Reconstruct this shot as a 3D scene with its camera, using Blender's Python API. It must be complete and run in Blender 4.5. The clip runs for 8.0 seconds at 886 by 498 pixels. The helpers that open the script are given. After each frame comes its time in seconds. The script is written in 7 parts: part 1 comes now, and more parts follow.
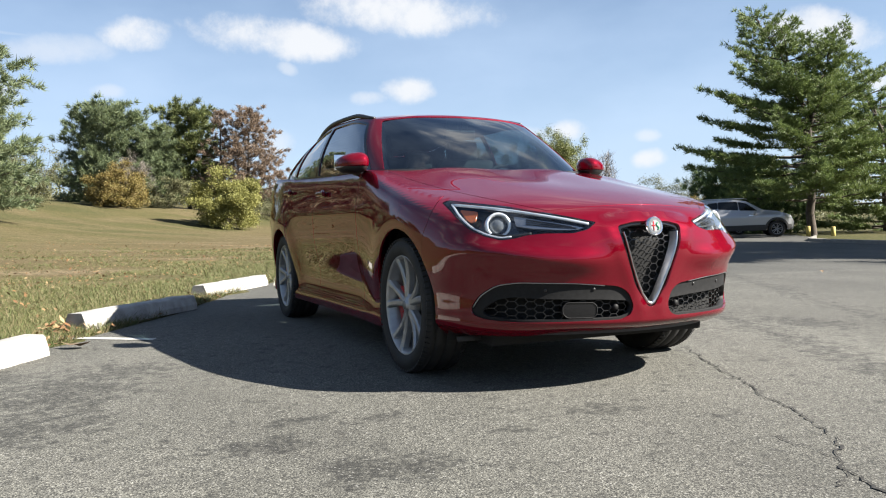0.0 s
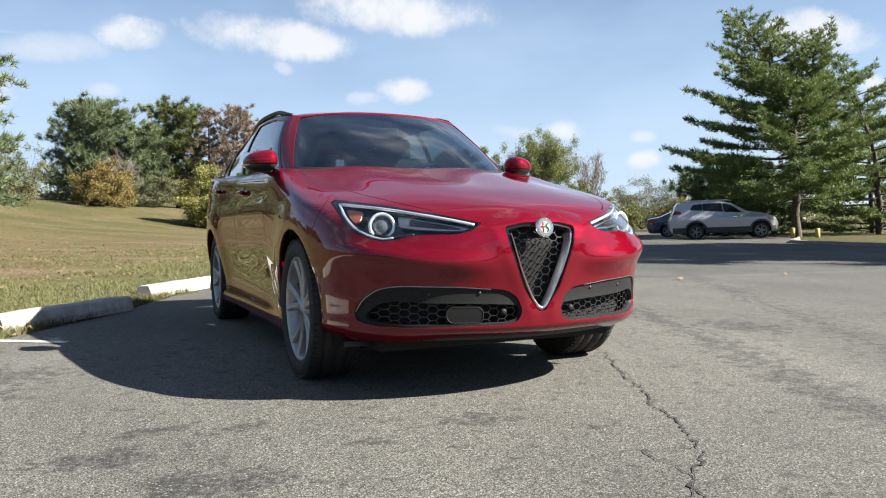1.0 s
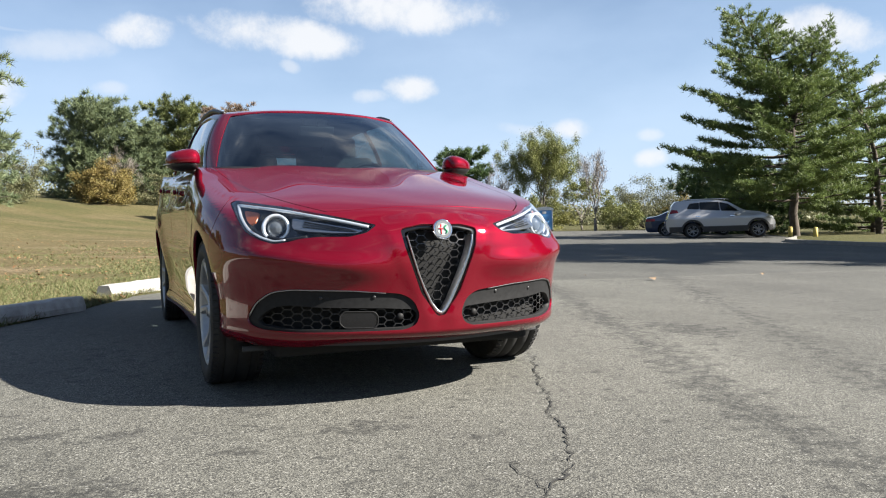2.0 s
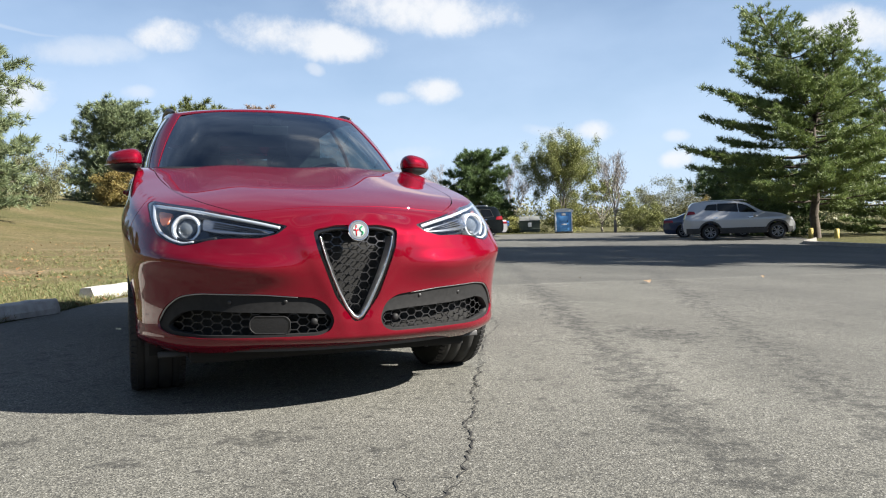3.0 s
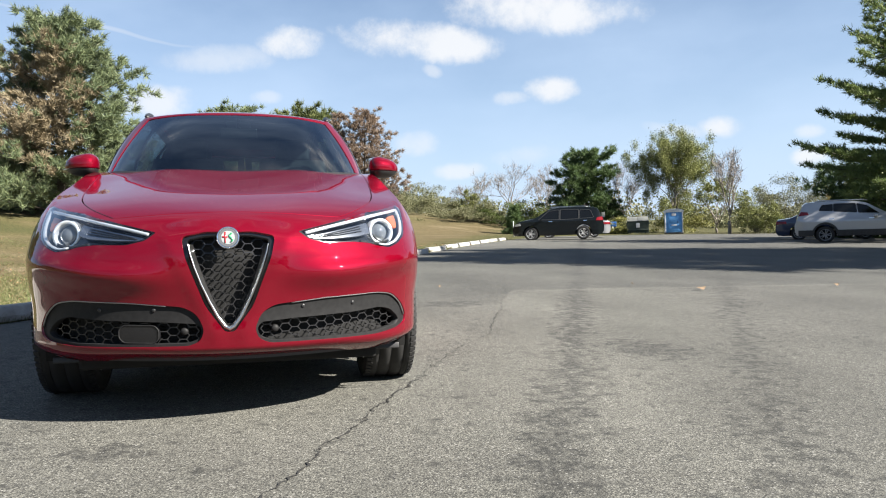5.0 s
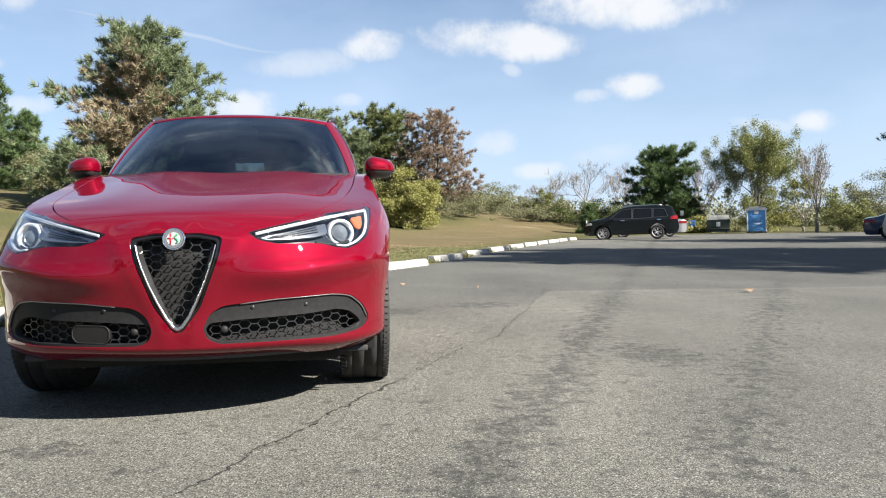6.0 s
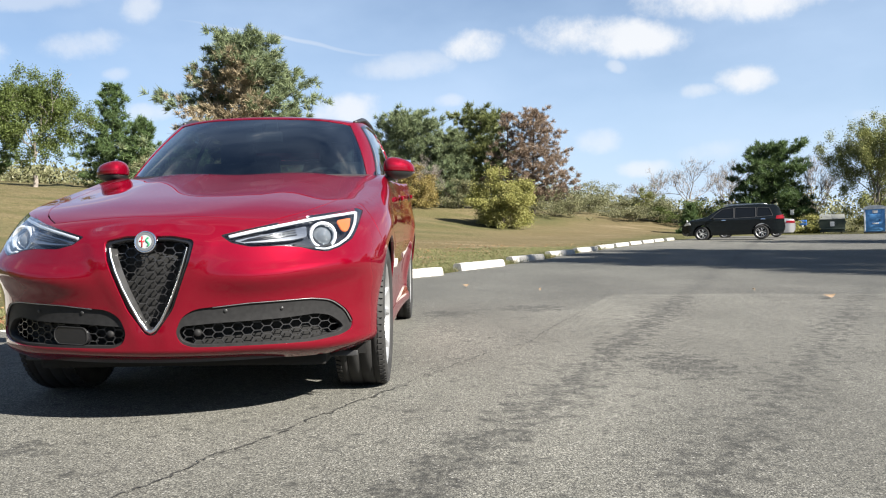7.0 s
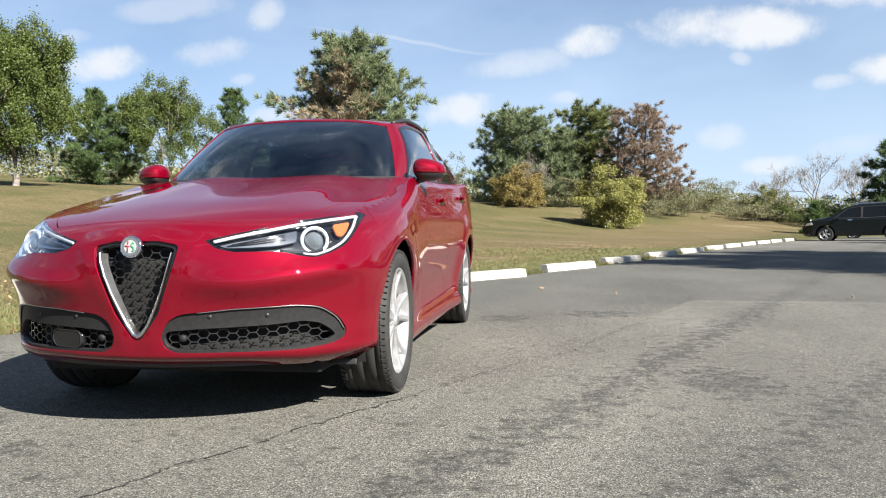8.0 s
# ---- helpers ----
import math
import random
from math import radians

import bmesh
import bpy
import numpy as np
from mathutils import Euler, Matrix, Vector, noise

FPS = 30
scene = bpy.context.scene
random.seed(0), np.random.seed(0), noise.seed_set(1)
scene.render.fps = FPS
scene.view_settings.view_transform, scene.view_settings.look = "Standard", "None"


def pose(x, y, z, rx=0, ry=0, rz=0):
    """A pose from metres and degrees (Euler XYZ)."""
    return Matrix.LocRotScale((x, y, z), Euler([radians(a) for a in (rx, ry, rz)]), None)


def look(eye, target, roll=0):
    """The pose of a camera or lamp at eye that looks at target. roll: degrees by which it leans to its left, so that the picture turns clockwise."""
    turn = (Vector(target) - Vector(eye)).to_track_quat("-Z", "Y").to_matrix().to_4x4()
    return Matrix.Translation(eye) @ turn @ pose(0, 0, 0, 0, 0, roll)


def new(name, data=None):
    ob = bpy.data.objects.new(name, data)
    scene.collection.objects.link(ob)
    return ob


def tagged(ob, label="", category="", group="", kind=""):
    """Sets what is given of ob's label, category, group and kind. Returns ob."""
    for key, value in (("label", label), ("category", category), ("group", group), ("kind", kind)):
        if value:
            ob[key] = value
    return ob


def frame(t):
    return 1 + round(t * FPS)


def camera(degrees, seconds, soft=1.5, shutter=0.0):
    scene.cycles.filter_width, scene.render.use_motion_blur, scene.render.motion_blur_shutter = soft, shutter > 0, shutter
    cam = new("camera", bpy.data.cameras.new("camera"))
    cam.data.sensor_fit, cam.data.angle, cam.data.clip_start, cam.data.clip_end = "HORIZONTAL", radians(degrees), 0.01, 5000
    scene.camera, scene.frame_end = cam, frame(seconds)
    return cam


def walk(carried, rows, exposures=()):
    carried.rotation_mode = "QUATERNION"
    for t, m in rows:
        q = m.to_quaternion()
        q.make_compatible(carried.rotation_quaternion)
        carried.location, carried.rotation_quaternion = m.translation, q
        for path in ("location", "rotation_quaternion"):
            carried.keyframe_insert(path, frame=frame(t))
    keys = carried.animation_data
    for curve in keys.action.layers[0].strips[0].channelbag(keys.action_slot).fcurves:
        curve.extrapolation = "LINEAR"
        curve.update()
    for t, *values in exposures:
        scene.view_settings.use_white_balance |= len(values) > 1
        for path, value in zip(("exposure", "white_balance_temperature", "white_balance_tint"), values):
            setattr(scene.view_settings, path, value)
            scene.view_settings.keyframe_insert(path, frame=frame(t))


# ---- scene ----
# camera: time, eye, target, roll
cam = camera(59.80, 8.0, 1.1)
PATH = [
    (0, (-2.353, -3.915, 0.841), (-1.545, -2.087, 0.765), -2.31),
    (0.5, (-2.075, -3.937, 0.835), (-1.260, -2.113, 0.758), -2.19),
    (1, (-1.818, -3.980, 0.822), (-0.999, -2.157, 0.746), -2.09),
    (1.5, (-1.574, -4.044, 0.825), (-0.759, -2.219, 0.745), -2.02),
    (3, (-0.856, -4.116, 0.799), (-0.109, -2.262, 0.726), -2.09),
    (3.5, (-0.620, -4.129, 0.794), (0.073, -2.254, 0.724), -1.99),
    (4, (-0.382, -4.131, 0.796), (0.245, -2.233, 0.728), -1.81),
    (4.5, (-0.126, -4.170, 0.798), (0.422, -2.248, 0.732), -1.82),
    (6, (0.680, -4.203, 0.777), (0.941, -2.221, 0.721), -2.18),
    (6.5, (0.950, -4.169, 0.776), (1.086, -2.174, 0.723), -2.16),
    (7, (1.206, -4.093, 0.771), (1.206, -2.094, 0.724), -2.15),
    (7.5, (1.457, -4.002, 0.780), (1.315, -2.008, 0.736), -2.00),
    (8, (1.704, -3.887, 0.782), (1.413, -1.908, 0.742), -1.96),
]
walk(cam, [(t, look(eye, target, roll)) for t, eye, target, roll in PATH])

# ---- sky, sun, exposure ----
SUN = Vector((1.15, -0.85, 1.0)).normalized()
sun_data = bpy.data.lights.new("sun", "SUN")
sun_data.energy, sun_data.angle, sun_data.color = 5.0, radians(0.53), (1.0, 0.945, 0.855)
sun = new("sun", sun_data)
sun.matrix_world = look(SUN * 50, (0, 0, 0))
scene.view_settings.exposure = 1.85

world = bpy.data.worlds.new("sky")
scene.world = world
world.use_nodes = True
wn, wl = world.node_tree.nodes, world.node_tree.links
wn.clear()


def wnode(kind, **kw):
    n = wn.new(kind)
    for k, v in kw.items():
        setattr(n, k, v)
    return n


def wmath(op, a, b=None, c=None):
    n = wnode("ShaderNodeMath", operation=op)
    for i, q in enumerate((a, b, c)):
        if q is None:
            continue
        if isinstance(q, (int, float)):
            n.inputs[i].default_value = q
        else:
            wl.new(q, n.inputs[i])
    return n.outputs[0]


sky = wnode("ShaderNodeTexSky", sky_type="NISHITA", sun_disc=False)
sky.sun_elevation = math.asin(SUN.z)
sky.sun_rotation = math.atan2(SUN.x, SUN.y)
sky.air_density, sky.dust_density, sky.ozone_density = 0.85, 0.22, 2.6
coord = wnode("ShaderNodeTexCoord")
sep = wnode("ShaderNodeSeparateXYZ")
wl.new(coord.outputs["Generated"], sep.inputs[0])
dx, dy, dz = sep.outputs
ahead = wmath("MAXIMUM", dy, 0.05)
cu, cv = wmath("DIVIDE", dx, ahead), wmath("DIVIDE", dz, ahead)
# slow swells that bend the clouds out of round
swell = wnode("ShaderNodeTexNoise")
swell.inputs["Scale"].default_value, swell.inputs["Detail"].default_value = 4.5, 3.0
wl.new(coord.outputs["Generated"], swell.inputs["Vector"])
swell_rgb = wnode("ShaderNodeSeparateColor")
wl.new(swell.outputs["Color"], swell_rgb.inputs[0])
cu = wmath("ADD", cu, wmath("MULTIPLY", wmath("SUBTRACT", swell_rgb.outputs[0], 0.5), 0.09))
cv = wmath("ADD", cv, wmath("MULTIPLY", wmath("SUBTRACT", swell_rgb.outputs[1], 0.5), 0.05))
# billows that fray the clouds' outlines
fray = wnode("ShaderNodeTexNoise")
fray.inputs["Scale"].default_value, fray.inputs["Detail"].default_value = 12.0, 10.0
fray.inputs["Roughness"].default_value = 0.66
wl.new(coord.outputs["Generated"], fray.inputs["Vector"])
fray_v = wmath("SUBTRACT", fray.outputs[0], 0.5)
# clouds as (across, up, half width, half height, density)
CLOUDS = [
    (0.045, 0.236, 0.040, 0.023, 0.90), (-0.035, 0.211, 0.050, 0.017, 0.45), (0.231, 0.250, 0.104, 0.024, 0.92), (0.398, 0.296, 0.134, 0.029, 0.95),
    (0.405, 0.181, 0.036, 0.019, 0.90), (0.350, 0.172, 0.036, 0.010, 0.55), (0.230, 0.214, 0.014, 0.009, 0.45), (0.653, 0.138, 0.037, 0.014, 0.85),
    (0.584, 0.130, 0.050, 0.010, 0.40), (0.810, 0.126, 0.023, 0.010, 0.55), (0.808, 0.091, 0.034, 0.015, 0.85), (1.228, 0.321, 0.143, 0.035, 0.92),
    (1.116, 0.317, 0.041, 0.024, 0.85), (1.348, 0.232, 0.047, 0.017, 0.85), (0.015, 0.161, 0.022, 0.009, 0.40), (-0.626, 0.251, 0.060, 0.025, 0.85),
    (-0.452, 0.261, 0.058, 0.020, 0.50), (-0.381, 0.309, 0.023, 0.024, 0.55), (-0.523, 0.328, 0.090, 0.017, 0.35), (-0.116, 0.153, 0.042, 0.023, 0.78),
    (-0.032, 0.215, 0.058, 0.017, 0.38), (-0.405, 0.220, 0.018, 0.009, 0.38), (-0.668, 0.294, 0.034, 0.011, 0.28), (0.207, 0.112, 0.032, 0.016, 0.50),
    (0.265, 0.079, 0.038, 0.011, 0.62), (-0.375, 0.167, 0.034, 0.012, 0.50), (0.359, 0.092, 0.050, 0.015, 0.28),
]
total = None
for ca, cb, ra, rb, dens in CLOUDS:
    ex = wmath("DIVIDE", wmath("SUBTRACT", cu, ca), ra)
    ey = wmath("DIVIDE", wmath("SUBTRACT", cv, cb), rb)
    r2 = wmath("ADD", wmath("MULTIPLY", ex, ex), wmath("MULTIPLY", ey, ey))
    body = wmath("SUBTRACT", 1.0, wmath("SUBTRACT", r2, wmath("MULTIPLY", fray_v, 4.4)))
    soft = wnode("ShaderNodeMapRange", interpolation_type="SMOOTHSTEP")
    soft.inputs["From Min"].default_value, soft.inputs["From Max"].default_value = -0.55, 1.15
    soft.inputs["To Max"].default_value = dens
    wl.new(body, soft.inputs["Value"])
    total = soft.outputs[0] if total is None else wmath("MAXIMUM", total, soft.outputs[0])
# an old vapour trail, thin and almost straight
trail_off = wmath("DIVIDE", wmath("SUBTRACT", wmath("ADD", cv, wmath("MULTIPLY", cu, 0.229)), 0.2150), 0.0032)
trail_end = wmath("DIVIDE", wmath("ADD", cu, 0.195), 0.150)
trail = wmath("SUBTRACT", 1.0, wmath("ADD", wmath("MULTIPLY", trail_off, trail_off), wmath("MULTIPLY", trail_end, trail_end)))
total = wmath("MAXIMUM", total, wmath("MULTIPLY", wmath("MAXIMUM", trail, 0.0), 0.30))
in_front = wmath("GREATER_THAN", dy, 0.12)
total = wmath("MULTIPLY", total, in_front)
# the rest of the sky carries scattered clouds of the same kind
spread = wnode("ShaderNodeMapping")
spread.inputs["Scale"].default_value = (2.2, 2.2, 5.0)
wl.new(coord.outputs["Generated"], spread.inputs["Vector"])
field = wnode("ShaderNodeTexNoise")
field.inputs["Scale"].default_value, field.inputs["Detail"].default_value = 1.6, 8.0
wl.new(spread.outputs[0], field.inputs["Vector"])
far_cloud = wnode("ShaderNodeMapRange", interpolation_type="SMOOTHSTEP")
far_cloud.inputs["From Min"].default_value, far_cloud.inputs["From Max"].default_value = 0.57, 0.76
wl.new(field.outputs[0], far_cloud.inputs["Value"])
high = wnode("ShaderNodeMapRange", interpolation_type="SMOOTHSTEP")
high.inputs["From Min"].default_value, high.inputs["From Max"].default_value = 0.55, 0.80
wl.new(cv, high.inputs["Value"])
elsewhere = wmath("MAXIMUM", wmath("LESS_THAN", dy, 0.12), high.outputs[0])
behind = wmath("MULTIPLY", far_cloud.outputs[0], wmath("MULTIPLY", elsewhere, wmath("GREATER_THAN", dz, 0.05)))
# thin veil all over, thicker near the horizon
veil_noise = wnode("ShaderNodeMapRange")
veil_noise.inputs["From Min"].default_value, veil_noise.inputs["From Max"].default_value = 0.35, 0.75
veil_noise.inputs["To Max"].default_value = 0.38
wl.new(field.outputs[0], veil_noise.inputs["Value"])
low = wnode("ShaderNodeMapRange", interpolation_type="SMOOTHSTEP")
low.inputs["From Min"].default_value, low.inputs["From Max"].default_value = 0.42, -0.02
low.inputs["To Max"].default_value = 0.62
wl.new(dz, low.inputs["Value"])
veil = wmath("ADD", veil_noise.outputs[0], low.outputs[0])
haze = wnode("ShaderNodeMix", data_type="RGBA")
wl.new(wmath("MINIMUM", veil, 1.0), haze.inputs["Factor"])
wl.new(sky.outputs[0], haze.inputs["A"])
haze.inputs["B"].default_value = (4.75, 6.05, 7.9, 1)
cover = wmath("MINIMUM", wmath("MAXIMUM", total, behind), 1.0)
mix = wnode("ShaderNodeMix", data_type="RGBA")
wl.new(cover, mix.inputs["Factor"])
wl.new(haze.outputs["Result"], mix.inputs["A"])
mix.inputs["B"].default_value = (6.95, 7.1, 7.35, 1)
back = wnode("ShaderNodeBackground")
back.inputs["Strength"].default_value = 0.038
wl.new(mix.outputs["Result"], back.inputs["Color"])
out = wnode("ShaderNodeOutputWorld")
wl.new(back.outputs[0], out.inputs["Surface"])

# ---- materials ----
def material(name, base, rough=0.6, metal=0.0, **more):
    m = bpy.data.materials.new(name)
    m.use_nodes = True
    b = m.node_tree.nodes["Principled BSDF"]
    b.inputs["Base Color"].default_value = (*base, 1)
    b.inputs["Roughness"].default_value, b.inputs["Metallic"].default_value = rough, metal
    for k, v in more.items():
        b.inputs[k.replace("_", " ")].default_value = v
    return m


def noise_tex(m, scale, detail=4.0, coords="Object", stretch=None):
    nt = m.node_tree
    c = nt.nodes.new("ShaderNodeTexCoord")
    t = nt.nodes.new("ShaderNodeTexNoise")
    t.inputs["Scale"].default_value, t.inputs["Detail"].default_value = scale, detail
    src = c.outputs[coords]
    if stretch:
        mp = nt.nodes.new("ShaderNodeMapping")
        mp.inputs["Scale"].default_value = stretch
        nt.links.new(src, mp.inputs["Vector"])
        src = mp.outputs[0]
    nt.links.new(src, t.inputs["Vector"])
    return t.outputs[0]


def ramp(m, value, stops):
    r = m.node_tree.nodes.new("ShaderNodeValToRGB")
    el = r.color_ramp.elements
    while len(el) < len(stops):
        el.new(0.5)
    for e, (p, c) in zip(el, stops):
        e.position, e.color = p, (*c, 1)
    m.node_tree.links.new(value, r.inputs[0])
    return r.outputs[0]


def blend(m, fac, a, b, mode="MIX"):
    nt = m.node_tree
    n = nt.nodes.new("ShaderNodeMix")
    n.data_type, n.blend_type = "RGBA", mode
    for key, q in (("Factor", fac), ("A", a), ("B", b)):
        if isinstance(q, (int, float)):
            n.inputs[key].default_value = q
        elif isinstance(q, tuple):
            n.inputs[key].default_value = (*q, 1)
        else:
            nt.links.new(q, n.inputs[key])
    return n.outputs["Result"]


def use(m, colour=None, bump=None, dist=0.01, strength=0.5, rough=None):
    nt = m.node_tree
    b = nt.nodes["Principled BSDF"]
    if colour is not None:
        nt.links.new(colour, b.inputs["Base Color"])
    if bump is not None:
        n = nt.nodes.new("ShaderNodeBump")
        n.inputs["Distance"].default_value, n.inputs["Strength"].default_value = dist, strength
        nt.links.new(bump, n.inputs["Height"])
        nt.links.new(n.outputs[0], b.inputs["Normal"])
    if rough is not None:
        nt.links.new(rough, b.inputs["Roughness"])
    return m


def cells(m, scale, coords="Object"):
    """Random value of each grain and the way to its middle."""
    nt = m.node_tree
    c, v, q = (nt.nodes.new("ShaderNode" + k) for k in ("TexCoord", "TexVoronoi", "SeparateColor"))
    v.inputs["Scale"].default_value = scale
    nt.links.new(c.outputs[coords], v.inputs["Vector"])
    nt.links.new(v.outputs["Color"], q.inputs[0])
    return q.outputs[0], v.outputs["Distance"]


def map_range(m, value, a, b, c=0.0, d=1.0):
    n = m.node_tree.nodes.new("ShaderNodeMapRange")
    for i, q in enumerate((a, b, c, d)):
        n.inputs[i + 1].default_value = q
    m.node_tree.links.new(value, n.inputs[0])
    return n.outputs[0]


def island(m):
    return m.node_tree.nodes.new("ShaderNodeNewGeometry").outputs["Random Per Island"]


def mottled(name, a, b, scale, rough, bump_scale=0, dist=0.004, metal=0.0, **more):
    m = material(name, a, rough, metal, **more)
    t = noise_tex(m, scale, 6)
    use(m, ramp(m, t, [(0.3, a), (0.7, b)]), noise_tex(m, bump_scale, 5) if bump_scale else None, dist)
    return m


paint = material("red_paint", (0.112, 0.0006, 0.0070), 0.46, 0.20, Coat_Weight=1.0, Coat_Roughness=0.006, Coat_IOR=1.50, Specular_IOR_Level=0.0)
_fl = noise_tex(paint, 1400, 2)
use(paint, ramp(paint, _fl, [(0.3, (0.104, 0.0005, 0.0064)), (0.7, (0.128, 0.0008, 0.0086))]))
black_plastic = mottled("black_plastic", (0.012, 0.012, 0.013), (0.02, 0.02, 0.021), 60, 0.45, 300, 0.0005)
gloss_black = material("gloss_black", (0.008, 0.008, 0.009), 0.12)
grey_trim = mottled("grey_trim", (0.010, 0.010, 0.0105), (0.016, 0.016, 0.0165), 50, 0.6, 400, 0.0004, Specular_IOR_Level=0.2)
satin_metal = mottled("satin_metal", (0.52, 0.52, 0.53), (0.62, 0.62, 0.63), 30, 0.28, 200, 0.0002, 1.0)
dull_metal = mottled("dull_metal", (0.32, 0.32, 0.325), (0.40, 0.40, 0.405), 30, 0.35, 0, 0.001, 0.9)
mesh_bar = material("mesh_bar", (0.045, 0.045, 0.048), 0.25, 0.5)
chrome = material("chrome", (0.8, 0.8, 0.82), 0.06, 1.0)
wheel_silver = mottled("wheel_silver", (0.30, 0.305, 0.315), (0.38, 0.385, 0.395), 20, 0.40, 250, 0.0002, 0.6)
rubber = mottled("tyre_rubber", (0.008, 0.008, 0.008), (0.02, 0.0195, 0.019), 14, 0.75, 120, 0.001)
# near-black for hidden body parts, and for sheets that paint shade into openings
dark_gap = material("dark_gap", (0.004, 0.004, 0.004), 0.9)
def clear(name, tint, low, rough=0.0):
    """Thin glass: tinted see-through, with a mirror gloss that grows towards a slanting view; low is its gloss seen square on."""
    m = bpy.data.materials.new(name)
    m.use_nodes = True
    nt = m.node_tree
    nt.nodes.clear()
    tr, gl, lw, pw, mr = (nt.nodes.new("ShaderNode" + k) for k in ("BsdfTransparent", "BsdfGlossy", "LayerWeight", "Math", "MapRange"))
    mx, ou = nt.nodes.new("ShaderNodeMixShader"), nt.nodes.new("ShaderNodeOutputMaterial")
    tr.inputs[0].default_value, gl.inputs[0].default_value = (*tint, 1), (1, 1, 1, 1)
    gl.inputs["Roughness"].default_value = rough
    lw.inputs["Blend"].default_value = 0.5
    pw.operation, pw.inputs[1].default_value = "POWER", 3.2
    mr.inputs["To Min"].default_value = low
    nt.links.new(lw.outputs["Facing"], pw.inputs[0])
    nt.links.new(pw.outputs[0], mr.inputs[0])
    nt.links.new(mr.outputs[0], mx.inputs[0])
    nt.links.new(tr.outputs[0], mx.inputs[1])
    nt.links.new(gl.outputs[0], mx.inputs[2])
    nt.links.new(mx.outputs[0], ou.inputs[0])
    return m


glass = clear("car_glass", (0.32, 0.41, 0.43), 0.095)
head_glass = clear("lamp_glass", (0.93, 0.95, 0.97), 0.045)
amber = material("amber_lens", (0.42, 0.10, 0.025), 0.25)
red_lens = material("red_lens", (0.5, 0.01, 0.01), 0.15)
interior = mottled("interior_cloth", (0.012, 0.012, 0.013), (0.03, 0.03, 0.032), 30, 0.7)
interior_light = material("interior_light", (0.25, 0.24, 0.22), 0.8)
brake_red = material("brake_red", (0.4, 0.01, 0.01), 0.3)
steel = mottled("brake_steel", (0.25, 0.25, 0.25), (0.4, 0.4, 0.4), 40, 0.35, 0, 0.001, 1.0)


# ---- building tools ----
def smooth(a, b, x):
    t = np.clip((np.asarray(x, float) - a) / (b - a), 0, 1)
    return t * t * (3 - 2 * t)


def curve(*pts):
    """A smooth shape-keeping curve through (t, value) pairs."""
    xs = np.array([p[0] for p in pts], float)
    ys = np.array([p[1] for p in pts], float)
    h, d = np.diff(xs), np.diff(ys) / np.diff(xs)
    m = np.empty_like(ys)
    m[0], m[-1] = d[0], d[-1]
    for i in range(1, len(xs) - 1):
        if d[i - 1] * d[i] <= 0:
            m[i] = 0
        else:
            w1, w2 = 2 * h[i] + h[i - 1], h[i] + 2 * h[i - 1]
            m[i] = (w1 + w2) / (w1 / d[i - 1] + w2 / d[i])

    def f(x):
        x = np.asarray(x, float)
        i = np.clip(np.searchsorted(xs, x) - 1, 0, len(h) - 1)
        t = np.clip((x - xs[i]) / h[i], 0, 1)
        a, b = ys[i], ys[i + 1]
        return (a * (2 * t**3 - 3 * t**2 + 1) + h[i] * m[i] * (t**3 - 2 * t**2 + t)
                + b * (3 * t**2 - 2 * t**3) + h[i] * m[i + 1] * (t**3 - t**2))
    return f


def spline(*pts):
    """A smooth free curve through (t, value) pairs (natural cubic)."""
    xs = np.array([p[0] for p in pts], float)
    ys = np.array([p[1] for p in pts], float)
    n = len(xs)
    h = np.diff(xs)
    A, r = np.eye(n), np.zeros(n)
    for i in range(1, n - 1):
        A[i, i - 1], A[i, i], A[i, i + 1] = h[i - 1], 2 * (h[i - 1] + h[i]), h[i]
        r[i] = 3 * ((ys[i + 1] - ys[i]) / h[i] - (ys[i] - ys[i - 1]) / h[i - 1])
    c = np.linalg.solve(A, r)

    def f(x):
        x = np.asarray(x, float)
        i = np.clip(np.searchsorted(xs, x) - 1, 0, n - 2)
        t = x - xs[i]
        b = (ys[i + 1] - ys[i]) / h[i] - h[i] * (2 * c[i] + c[i + 1]) / 3
        return ys[i] + b * t + c[i] * t**2 + (c[i + 1] - c[i]) / (3 * h[i]) * t**3
    return f


def link(name, mesh, mat, parent=None, label=""):
    ob = new(name, mesh)
    if mat:
        mesh.materials.append(mat)
    if parent:
        ob.parent = parent
    if label:
        tagged(ob, label)
    return ob


def part(name, bm, mat, parent=None, label="", shade=True):
    mesh = bpy.data.meshes.new(name)
    bm.to_mesh(mesh)
    bm.free()
    if shade:
        mesh.shade_smooth()
    return link(name, mesh, mat, parent, label)


def from_lists(name, verts, faces, mat, parent=None, label="", shade=True, normals=None):
    mesh = bpy.data.meshes.new(name)
    mesh.from_pydata([tuple(v) for v in verts], [], [tuple(f) for f in faces])
    mesh.update()
    if shade:
        mesh.shade_smooth()
    if normals is not None:
        mesh.normals_split_custom_set_from_vertices([tuple(n) for n in normals])
    return link(name, mesh, mat, parent, label)


def resample(poly, step, closed=True):
    out = []
    pts = [np.array(p, float) for p in poly]
    n = len(pts)
    for i in range(n if closed else n - 1):
        a, b = pts[i], pts[(i + 1) % n]
        k = max(1, int(np.ceil(np.linalg.norm(b - a) / step)))
        out += [a + (b - a) * j / k for j in range(k)]
    if not closed:
        out.append(pts[-1])
    return np.array(out)


